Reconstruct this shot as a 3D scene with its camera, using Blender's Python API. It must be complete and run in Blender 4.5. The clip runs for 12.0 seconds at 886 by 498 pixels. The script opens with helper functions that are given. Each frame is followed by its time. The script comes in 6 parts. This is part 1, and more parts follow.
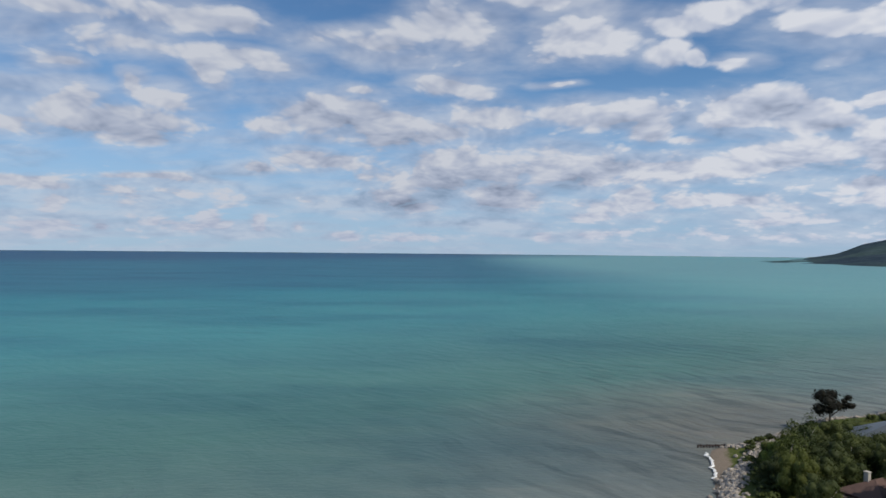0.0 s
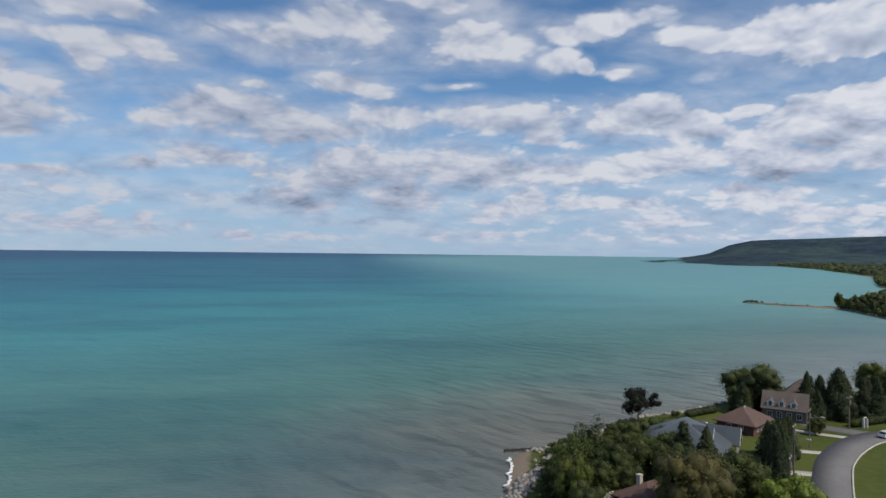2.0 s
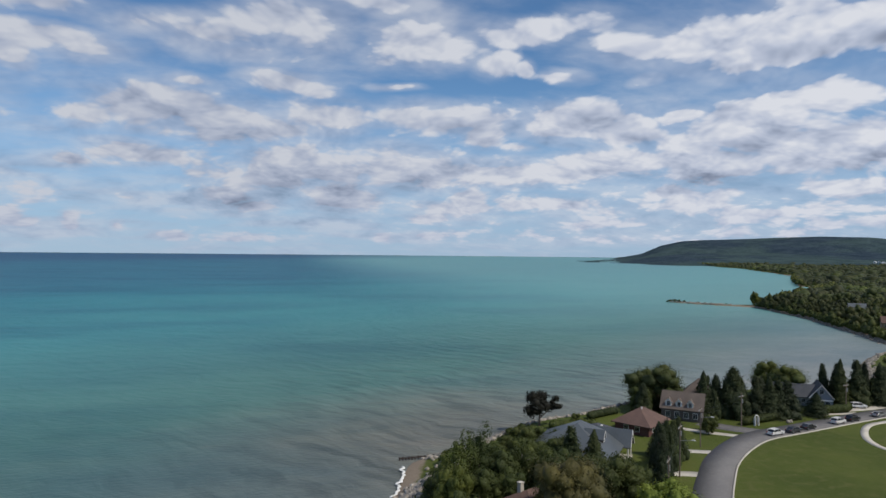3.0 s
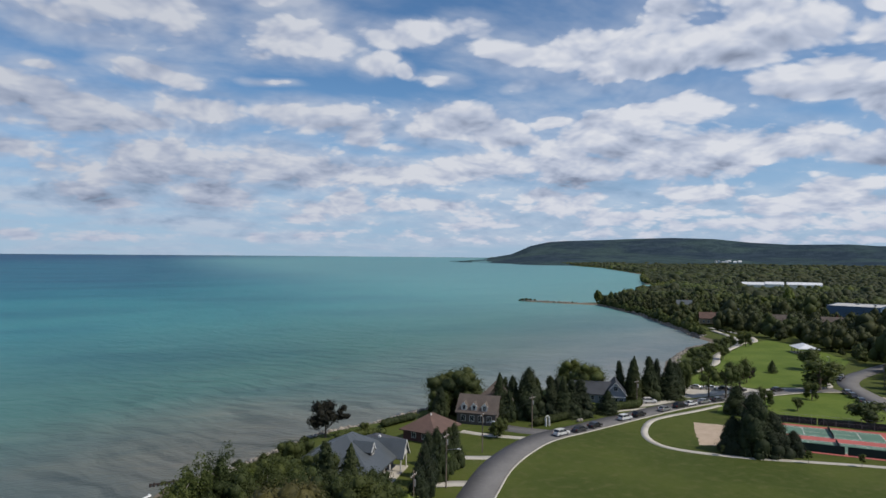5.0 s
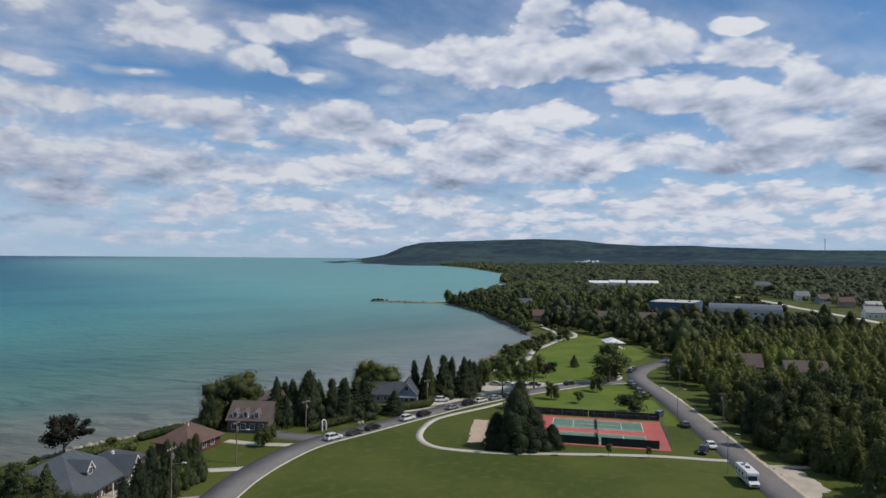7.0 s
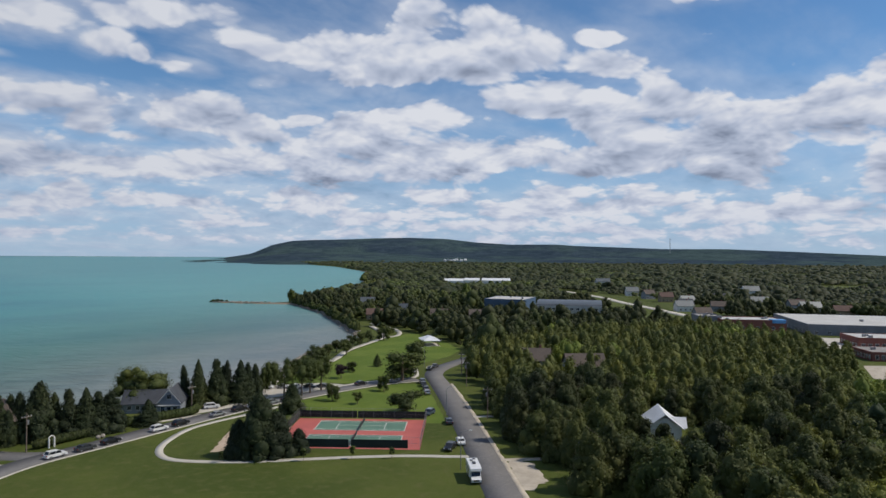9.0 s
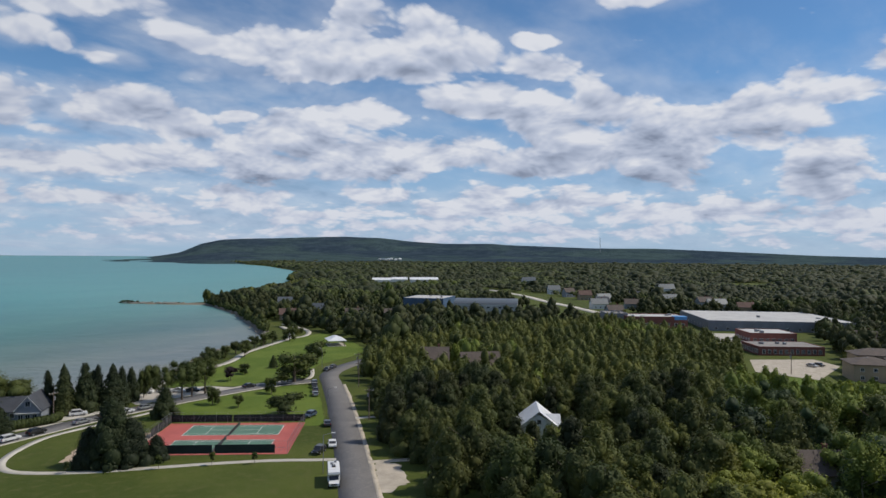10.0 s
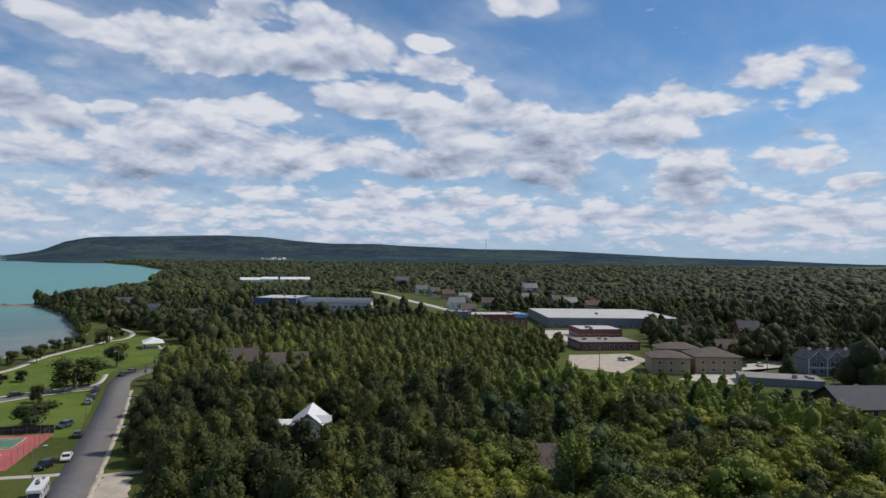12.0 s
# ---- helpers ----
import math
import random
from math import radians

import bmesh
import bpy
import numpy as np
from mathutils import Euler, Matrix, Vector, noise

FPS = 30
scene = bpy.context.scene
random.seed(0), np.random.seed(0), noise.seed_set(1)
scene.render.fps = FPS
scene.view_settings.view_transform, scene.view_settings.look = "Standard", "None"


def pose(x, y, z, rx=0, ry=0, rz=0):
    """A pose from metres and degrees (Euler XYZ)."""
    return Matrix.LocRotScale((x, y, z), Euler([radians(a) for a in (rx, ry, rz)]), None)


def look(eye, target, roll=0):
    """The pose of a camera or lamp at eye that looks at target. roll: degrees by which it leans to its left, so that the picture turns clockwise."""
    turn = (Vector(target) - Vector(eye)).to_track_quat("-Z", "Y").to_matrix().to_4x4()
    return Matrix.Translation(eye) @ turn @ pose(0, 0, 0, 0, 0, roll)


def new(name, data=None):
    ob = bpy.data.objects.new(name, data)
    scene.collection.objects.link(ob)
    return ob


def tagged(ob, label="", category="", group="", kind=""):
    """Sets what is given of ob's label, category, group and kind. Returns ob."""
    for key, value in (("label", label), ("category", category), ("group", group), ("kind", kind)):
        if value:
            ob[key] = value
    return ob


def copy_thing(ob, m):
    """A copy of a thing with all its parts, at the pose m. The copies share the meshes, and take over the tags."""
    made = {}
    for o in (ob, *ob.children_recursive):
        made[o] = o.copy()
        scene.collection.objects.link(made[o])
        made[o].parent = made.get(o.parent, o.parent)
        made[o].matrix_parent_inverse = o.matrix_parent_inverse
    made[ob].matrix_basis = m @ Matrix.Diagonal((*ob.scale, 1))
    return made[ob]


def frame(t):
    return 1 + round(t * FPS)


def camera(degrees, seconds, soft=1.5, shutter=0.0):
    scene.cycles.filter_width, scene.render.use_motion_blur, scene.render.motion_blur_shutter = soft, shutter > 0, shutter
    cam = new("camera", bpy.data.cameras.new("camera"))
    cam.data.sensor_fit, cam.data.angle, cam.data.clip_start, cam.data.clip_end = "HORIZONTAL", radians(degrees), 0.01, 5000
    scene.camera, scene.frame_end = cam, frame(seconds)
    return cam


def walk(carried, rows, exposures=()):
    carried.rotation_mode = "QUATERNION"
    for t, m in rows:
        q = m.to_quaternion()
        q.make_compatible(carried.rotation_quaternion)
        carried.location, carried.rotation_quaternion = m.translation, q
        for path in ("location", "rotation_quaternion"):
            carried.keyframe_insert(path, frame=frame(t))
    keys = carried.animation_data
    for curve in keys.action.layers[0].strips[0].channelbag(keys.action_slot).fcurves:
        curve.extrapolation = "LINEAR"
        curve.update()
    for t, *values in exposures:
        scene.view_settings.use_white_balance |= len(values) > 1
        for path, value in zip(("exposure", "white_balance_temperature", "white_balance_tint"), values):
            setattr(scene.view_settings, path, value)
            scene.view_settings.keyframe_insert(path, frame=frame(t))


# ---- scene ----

# ---------------------------------------------------------------- camera
# seconds, x, y, z, yaw, pitch, roll
PATH = (
    (0.0, -0.00, -0.00, 47.26, -0.00, 0.20, -0.56),
    (0.5, 5.80, 2.69, 47.08, -1.82, 0.18, -0.62),
    (1.0, 11.85, 5.01, 47.01, -4.08, 0.20, -0.70),
    (1.5, 17.62, 6.95, 47.09, -6.34, 0.23, -0.73),
    (2.0, 23.54, 8.32, 47.40, -8.85, 0.26, -0.69),
    (2.5, 29.40, 9.36, 47.79, -11.46, 0.31, -0.63),
    (3.0, 35.22, 10.28, 48.08, -13.91, 0.37, -0.57),
    (5.0, 60.92, 12.34, 48.39, -24.42, 0.49, -0.53),
    (5.5, 67.18, 11.90, 48.19, -27.08, 0.57, -0.44),
    (6.0, 73.74, 10.17, 48.04, -29.85, 0.61, -0.42),
    (6.5, 80.22, 7.57, 47.99, -32.44, 0.63, -0.46),
    (8.5, 106.72, -7.01, 48.09, -43.21, 0.61, -0.42),
    (9.0, 113.03, -11.16, 48.09, -45.84, 0.60, -0.41),
    (9.5, 119.30, -15.93, 48.04, -48.61, 0.57, -0.40),
    (10.0, 125.44, -20.85, 47.89, -51.26, 0.57, -0.42),
    (10.5, 131.10, -25.80, 47.57, -53.68, 0.57, -0.45),
    (11.0, 136.99, -31.05, 47.43, -56.20, 0.60, -0.57),
    (11.5, 142.40, -36.22, 47.20, -58.32, 0.63, -0.65),
    (12.0, 147.57, -41.67, 46.81, -60.58, 0.70, -0.70),
)
cam = camera(67.9, 12.0)
walk(cam, [(t, pose(x, y, z, 90 + p, r, yw)) for t, x, y, z, yw, p, r in PATH])
scene.view_settings.exposure = 0.0

# ---------------------------------------------------------------- sun and sky
SUN_AZ, SUN_EL = 135.0, 50.0          # clockwise from +y, above the horizon
sun = new("sun", bpy.data.lights.new("sun", "SUN"))
sun.data.energy, sun.data.angle, sun.data.color = 3.35, radians(0.6), (1.0, 0.92, 0.80)
sv = Vector((math.sin(radians(SUN_AZ)) * math.cos(radians(SUN_EL)), math.cos(radians(SUN_AZ)) * math.cos(radians(SUN_EL)), math.sin(radians(SUN_EL))))
sun.matrix_world = look(sv * 300, (0, 0, 0))


class Nodes:
    """Short-hand for writing node trees."""
    def __init__(self, tree):
        self.t = tree
        self.t.nodes.clear()

    def n(self, kind):
        return self.t.nodes.new(kind)

    def link(self, a, b):
        self.t.links.new(a, b)

    def put(self, sock, v):
        if isinstance(v, bpy.types.NodeSocket):
            self.link(v, sock)
        else:
            sock.default_value = v

    def m(self, op, a, b=None, c=None, clamp=False):
        node = self.n("ShaderNodeMath")
        node.operation, node.use_clamp = op, clamp
        for s, v in zip(node.inputs, (a, b, c)):
            if v is not None:
                self.put(s, v)
        return node.outputs[0]

    def v(self, op, a, b=None, c=None):
        node = self.n("ShaderNodeVectorMath")
        node.operation = op
        for s, v in zip(node.inputs, (a, b, c)):
            if v is not None:
                self.put(s, v)
        return node.outputs["Value"] if op in ("LENGTH", "DOT_PRODUCT", "DISTANCE") else node.outputs[0]

    def step(self, x, lo, hi, a=0.0, b=1.0):
        node = self.n("ShaderNodeMapRange")
        node.interpolation_type = "SMOOTHSTEP"
        for s, v in zip(node.inputs, (x, lo, hi, a, b)):
            self.put(s, v)
        return node.outputs[0]

    def noise(self, vec, scale, detail=4.0, rough=0.55, lac=2.0, dist=0.0, color=False):
        node = self.n("ShaderNodeTexNoise")
        self.put(node.inputs["Vector"], vec)
        node.inputs["Scale"].default_value, node.inputs["Detail"].default_value = scale, detail
        node.inputs["Roughness"].default_value, node.inputs["Lacunarity"].default_value = rough, lac
        node.inputs["Distortion"].default_value = dist
        return node.outputs["Color" if color else "Fac"]

    def mix(self, f, a, b, blend="MIX"):
        node = self.n("ShaderNodeMix")
        node.data_type, node.blend_type = "RGBA", blend
        self.put(node.inputs[0], f)
        self.put(node.inputs[6], a)
        self.put(node.inputs[7], b)
        return node.outputs[2]

    def ramp(self, f, stops, interp="LINEAR"):
        node = self.n("ShaderNodeValToRGB")
        node.color_ramp.interpolation = interp
        el = node.color_ramp.elements
        while len(el) < len(stops):
            el.new(0.5)
        for e, (p, c) in zip(el, stops):
            e.position, e.color = p, (*c, 1)
        self.put(node.inputs[0], f)
        return node.outputs[0]

    def xyz(self, vec):
        node = self.n("ShaderNodeSeparateXYZ")
        self.link(vec, node.inputs[0])
        return node.outputs

    def vec(self, x, y, z):
        node = self.n("ShaderNodeCombineXYZ")
        for s, v in zip(node.inputs, (x, y, z)):
            self.put(s, v)
        return node.outputs[0]

# cloud bodies: azimuth, elevation, half width, half height in degrees, fullness
HIGH_LEFT = [(-30.6, 17.6, 6.6, 1.0, 0.80), (-21.1, 18.6, 6.7, 1.4, 0.90), (-24.8, 16.1, 6.4, 1.4, 0.70), (-30.6, 13.9, 2.1, 0.6, 0.80), (-17.8, 15.8, 4.3, 1.0, 1.00),
    (-20.2, 14.5, 1.3, 1.1, 1.00), (-11.1, 17.8, 5.3, 0.9, 0.70), (-6.7, 17.2, 3.4, 1.4, 0.80), (0.1, 18.1, 4.9, 1.9, 0.90), (-2.8, 16.0, 4.4, 0.9, 0.50),
    (-32.4, 12.2, 3.3, 0.6, 0.70), (-32.8, 15.7, 3.2, 1.1, 0.50), (9.4, 14.5, 2.0, 0.4, 0.90), (12.7, 17.9, 5.0, 1.9, 1.00), (7.9, 20.2, 3.8, 0.9, 0.90),
    (8.9, 16.6, 3.3, 0.8, 0.60), (21.7, 19.0, 7.2, 1.1, 1.00)]
LEFT_BANKS = [(-29.8, 11.3, 2.7, 1.4, 1.00), (-25.2, 12.7, 1.0, 1.0, 1.00), (-27.5, 9.8, 8.3, 1.8, 0.95), (-22.7, 11.9, 3.4, 1.1, 0.80), (-33.0, 8.7, 3.2, 1.6, 0.90),
    (-23.1, 5.5, 5.4, 0.4, 1.00), (-31.9, 4.7, 4.1, 0.7, 0.90), (-32.0, 6.9, 2.5, 0.4, 0.40), (-22.6, 4.3, 15.0, 1.2, 0.62), (-30.5, 3.2, 1.1, 0.8, 0.90),
    (-31.9, 1.6, 7.6, 1.2, 0.70), (-21.3, 1.9, 9.0, 1.1, 0.65), (-19.6, 2.4, 1.0, 0.7, 1.00), (-15.8, 2.2, 0.9, 0.8, 1.00), (-12.3, 1.9, 0.7, 0.5, 0.90),
    (-8.5, 1.2, 1.5, 0.5, 0.90), (-27.5, 1.7, 0.9, 0.6, 1.00)]
MIDDLE_BAND = [(-11.0, 11.7, 4.1, 1.3, 1.05), (-7.2, 13.4, 1.9, 0.6, 0.90), (0.7, 13.7, 3.4, 0.9, 1.00), (-14.8, 10.6, 3.3, 1.1, 0.90), (-6.2, 11.1, 7.9, 2.0, 0.95),
    (-1.3, 10.4, 3.0, 1.2, 1.00), (3.6, 11.4, 5.4, 1.7, 0.90), (13.2, 11.5, 7.6, 1.5, 0.95), (17.4, 10.4, 2.2, 1.3, 1.00), (25.5, 11.4, 6.4, 1.6, 1.00),
    (29.7, 10.4, 3.9, 1.5, 0.95), (-11.0, 7.4, 3.8, 1.0, 1.00), (-16.1, 6.9, 1.8, 0.7, 0.90), (0.7, 6.9, 8.3, 2.2, 1.00), (-3.2, 4.6, 3.9, 1.6, 0.95),
    (5.2, 4.9, 3.9, 1.7, 1.00), (10.5, 7.1, 7.8, 1.7, 1.00)]
LOW_MIDDLE = [(18.7, 7.0, 7.9, 1.3, 0.95), (27.8, 7.6, 6.8, 1.3, 1.00), (16.1, 4.3, 2.2, 0.8, 1.00), (20.5, 4.5, 3.8, 0.8, 0.85), (12.4, 3.1, 2.3, 0.6, 0.90),
    (15.2, 3.2, 6.2, 0.7, 0.60), (-2.7, 1.2, 4.4, 0.5, 0.70), (8.6, 1.4, 1.0, 0.5, 0.90), (11.9, 1.6, 2.8, 0.6, 0.80), (18.7, 16.3, 2.1, 1.5, 0.90),
    (21.4, 15.7, 1.0, 0.8, 1.00), (23.8, 14.9, 1.9, 0.6, 0.80), (30.8, 17.4, 3.8, 1.2, 1.00), (30.4, 14.9, 1.1, 0.5, 0.80), (20.9, 9.3, 2.0, 0.5, 0.80)]
CENTRAL_CUMULUS = [(38.8, 16.6, 7.1, 2.0, 1.00), (33.5, 17.6, 3.4, 1.3, 0.70), (49.0, 17.4, 7.1, 2.4, 1.10), (43.1, 19.7, 3.7, 1.4, 1.00), (59.2, 17.8, 2.4, 0.7, 1.00),
    (59.2, 15.8, 4.0, 1.0, 1.00), (54.6, 13.3, 5.4, 1.5, 1.05), (58.9, 12.2, 2.6, 2.5, 1.10), (61.4, 10.1, 3.4, 2.5, 1.10), (45.5, 11.8, 4.9, 1.3, 0.90),
    (39.4, 10.1, 4.3, 2.1, 1.10), (35.5, 7.8, 4.4, 2.0, 1.10), (45.5, 8.5, 7.5, 2.0, 1.05), (52.1, 8.9, 5.3, 1.6, 1.00), (58.5, 7.4, 4.0, 0.9, 1.00),
    (34.5, 11.4, 1.6, 0.6, 1.00), (63.4, 14.1, 2.3, 1.8, 1.00)]
RIGHT_CUMULUS = [(65.1, 13.0, 3.8, 2.3, 1.10), (74.9, 11.0, 7.0, 2.2, 1.10), (69.3, 9.0, 5.4, 2.7, 1.10), (61.0, 8.1, 6.4, 1.4, 1.00), (80.2, 13.7, 2.8, 1.4, 0.70),
    (81.1, 6.7, 3.0, 2.4, 1.05), (33.9, 11.2, 1.6, 0.6, 0.90), (45.4, 5.0, 3.0, 0.9, 1.00), (67.5, 20.6, 4.6, 1.0, 1.00), (82.7, 12.2, 4.9, 1.0, 0.75),
    (86.8, 14.4, 4.2, 1.1, 0.85), (90.7, 13.4, 1.8, 1.1, 0.85), (88.4, 7.7, 3.4, 1.5, 0.80), (89.9, 9.8, 2.1, 0.7, 0.70), (92.5, 5.6, 2.1, 0.7, 1.00)]
ROWS = [(15.2, 3.9, 5.2, 0.9, 0.90), (16.1, 4.8, 1.9, 0.8, 1.00), (24.7, 4.3, 5.4, 1.1, 0.75), (33.6, 5.1, 3.4, 0.8, 0.80), (26.7, 2.6, 12.7, 0.9, 0.60),
    (45.9, 5.0, 2.7, 0.9, 1.00), (40.3, 3.4, 3.8, 0.7, 0.80), (55.0, 4.8, 4.3, 1.1, 0.95), (51.7, 2.8, 12.6, 1.0, 0.62), (60.4, 4.4, 4.2, 1.1, 0.95),
    (57.7, 2.1, 10.3, 0.8, 0.60), (44.9, 5.0, 2.8, 0.8, 1.00), (53.9, 4.1, 10.8, 1.1, 0.72), (64.3, 4.7, 6.3, 1.1, 0.90), (73.4, 3.8, 9.0, 1.2, 0.90),
    (61.3, 2.2, 30.8, 1.0, 0.55), (84.5, 3.0, 9.8, 1.1, 0.85), (91.4, 3.3, 6.1, 1.3, 0.90), (88.5, 1.4, 10.3, 0.9, 0.60)]
BASES = [(-3.2, 3.8, 3.9, 0.9, 0.90), (4.7, 4.0, 3.9, 0.9, 1.00), (-26.7, 8.9, 9.3, 0.9, 0.45), (-31.2, 6.8, 3.0, 0.4, 0.60), (36.5, 6.3, 6.2, 1.0, 1.00),
    (59.3, 6.9, 5.3, 0.7, 0.80), (57.7, 8.1, 2.3, 1.1, 0.50), (69.1, 8.9, 4.6, 1.8, 0.80), (69.6, 6.9, 4.6, 1.2, 1.00), (36.2, 5.9, 5.7, 0.9, 0.90),
    (81.3, 6.0, 2.0, 1.5, 0.90), (81.3, 6.0, 2.5, 2.0, 0.90), (78.9, 3.6, 5.2, 0.5, 0.50)]
world = bpy.data.worlds.new("sky")
scene.world = world
world.use_nodes = True
W = Nodes(world.node_tree)
direction = W.n("ShaderNodeTexCoord").outputs["Generated"]
sky = W.n("ShaderNodeTexSky")
sky.sky_type, sky.sun_disc, sky.sun_elevation, sky.sun_rotation = "NISHITA", False, radians(SUN_EL), radians(SUN_AZ)
sky.altitude, sky.air_density, sky.dust_density, sky.ozone_density = 200.0, 1.0, 0.0, 2.0
dx, dy, dz = W.xyz(direction)
az = W.m("MULTIPLY", W.m("ARCTAN2", dx, dy), 180 / math.pi)
el = W.m("MULTIPLY", W.m("ARCSINE", dz), 180 / math.pi)
# cloud space: a level sheet seen in perspective, so that billows grow with height
flat = W.m("SQRT", W.m("ADD", W.m("MULTIPLY", dx, dx), W.m("MULTIPLY", dy, dy)))
rise = W.m("MAXIMUM", W.m("DIVIDE", dz, W.m("MAXIMUM", flat, 0.001)), 0.0)
near = W.m("ADD", W.m("MAXIMUM", el, 0.0), 4.0)


def sheet(above):
    d = W.m("DIVIDE", 4.8, W.m("ADD", rise, above + 0.30))
    return W.vec(W.m("MULTIPLY", W.m("DIVIDE", dx, flat), d), W.m("MULTIPLY", W.m("DIVIDE", dy, flat), d), 0.0)


def heaps(at, stir):
    """Heaped lumps: rounded cells broken up by fractal noise; also the smooth cells alone."""
    at = W.v("ADD", at, W.v("MULTIPLY", stir, (0.9, 0.9, 0.0)))
    cell = W.n("ShaderNodeTexVoronoi")
    cell.voronoi_dimensions, cell.feature = "2D", "SMOOTH_F1"
    W.link(at, cell.inputs["Vector"])
    cell.inputs["Scale"].default_value, cell.inputs["Detail"].default_value = 1.5, 2.0
    cell.inputs["Roughness"].default_value, cell.inputs["Lacunarity"].default_value, cell.inputs["Smoothness"].default_value = 0.5, 2.4, 0.5
    fine = W.noise(at, 0.9, 8.0, 0.55, 2.1)
    puff = W.m("SUBTRACT", 0.42, cell.outputs["Distance"])
    return W.m("ADD", W.m("MULTIPLY", puff, 0.50), W.m("MULTIPLY", W.m("SUBTRACT", fine, 0.5), 1.30)), puff


here = sheet(0.0)
drift = W.v("SUBTRACT", W.noise(here, 0.55, 3.0, 0.5, color=True), (0.5, 0.5, 0.5))
lump, puff = heaps(here, drift)
lump_up, puff_up = heaps(sheet(0.024), drift)
soft = W.noise(W.v("MULTIPLY", sheet(-0.12), (0.6, 1.0, 1.0)), 0.36, 6.0, 0.6)
shift = W.v("MULTIPLY", drift, W.vec(W.m("MULTIPLY", near, 0.42), W.m("MULTIPLY", near, 0.19), 0.0))
spot = W.v("ADD", W.vec(az, el, 0.0), shift)


def bodies(rows, grow):
    """The fullness of the nearest cloud body."""
    full = None
    for a, e, w, h, s in rows:
        d = W.v("LENGTH", W.v("MULTIPLY_ADD", spot, (1 / (w * grow), 1 / (h * grow), 0.0), (-a / (w * grow), -e / (h * grow), 0.0)))
        k = W.m("MULTIPLY_ADD", d, -s, s)
        full = k if full is None else W.m("SMOOTH_MAX", full, k, 0.12)
    return W.m("MAXIMUM", full, 0.0)


mass = bodies(HIGH_LEFT + LEFT_BANKS + MIDDLE_BAND + LOW_MIDDLE + CENTRAL_CUMULUS + RIGHT_CUMULUS + ROWS, 1.62)
# the lower half of each thick heap turns grey
UNDER = [(a, e - 0.55 * h, 0.9 * w, 0.6 * h, 0.55) for a, e, w, h, s in MIDDLE_BAND + CENTRAL_CUMULUS + RIGHT_CUMULUS if h > 1.25 and s > 0.9]
grey = W.m("MAXIMUM", bodies(BASES, 1.35), bodies(UNDER, 1.3))
# outside the framed part of the sky, the same broken cover by noise alone
beyond = W.m("MAXIMUM", W.m("MAXIMUM", W.step(el, 23.0, 30.0), W.step(az, 96.0, 106.0)), W.step(az, -38.0, -46.0))
wild = W.m("MULTIPLY", W.step(soft, 0.45, 0.62), 0.6)
mass = W.m("MAXIMUM", mass, W.m("MULTIPLY", beyond, wild))
# long rows of small heaps low over the land, thinner over the lake
low_rows = W.m("MULTIPLY", W.m("MULTIPLY", W.step(el, 8.0, 4.5), W.step(el, 0.2, 1.4)), W.step(az, -5.0, 40.0, 0.22, 0.42))
mass = W.m("MAXIMUM", mass, low_rows)
body = W.m("ADD", W.m("MULTIPLY_ADD", lump, 0.80, -0.235), mass)
cover = W.step(body, -0.10, W.step(az, 0.0, 45.0, 0.30, 0.19))
veil = W.m("MULTIPLY", W.step(W.m("ADD", soft, W.m("MULTIPLY", mass, 0.42)), 0.41, 0.78), W.step(az, 15.0, 50.0, 0.66, 0.30))
cover = W.m("MAXIMUM", cover, veil)
# sunlit tops, dimmer undersides and bases
lit = W.m("ADD", 0.80, W.m("MULTIPLY", W.m("SUBTRACT", puff, puff_up), 0.50))
lit = W.m("ADD", lit, W.m("MULTIPLY", W.m("SUBTRACT", lump, lump_up), 0.22))
lit = W.m("SUBTRACT", lit, W.m("MULTIPLY", grey, W.m("ADD", 0.78, W.m("MULTIPLY", lump, 0.5))), clamp=True)
tone = W.ramp(lit, ((0.0, (2.2, 2.55, 3.4)), (0.35, (3.9, 4.35, 5.4)), (0.62, (5.2, 5.55, 6.5)), (1.0, (7.3, 7.3, 7.6))))
tone = W.mix(1.0, tone, W.ramp(W.step(az, -10.0, 45.0), ((0.0, (0.76, 0.80, 0.86)), (1.0, (0.95, 0.98, 1.02)))), "MULTIPLY")
blue = W.mix(1.0, sky.outputs[0], (0.60, 0.83, 1.00, 1), "MULTIPLY")
haze = W.mix(W.step(el, 16.0, 0.0, 0.0, 0.8), blue, (3.0, 4.3, 6.4, 1))
tone = W.mix(W.step(el, 6.0, 0.0, 0.0, 0.42), tone, (4.4, 5.0, 6.5, 1))
bg = W.n("ShaderNodeBackground")
W.link(W.mix(cover, haze, tone), bg.inputs[0])
bg.inputs[1].default_value = 0.1
W.link(bg.outputs[0], W.n("ShaderNodeOutputWorld").inputs[0])

# ---------------------------------------------------------------- helpers for meshes and materials
def material(name, build, **kw):
    m = bpy.data.materials.new(name)
    m.use_nodes = True
    N = Nodes(m.node_tree)
    out = N.n("ShaderNodeOutputMaterial")
    bsdf = N.n("ShaderNodeBsdfPrincipled")
    N.link(bsdf.outputs[0], out.inputs[0])
    pos = N.n("ShaderNodeNewGeometry").outputs["Position"]
    build(N, bsdf, pos)
    return m


def bump(N, bsdf, height, strength=0.3, dist=0.1):
    b = N.n("ShaderNodeBump")
    b.inputs["Strength"].default_value, b.inputs["Distance"].default_value = strength, dist
    N.put(b.inputs["Height"], height)
    N.link(b.outputs[0], bsdf.inputs["Normal"])


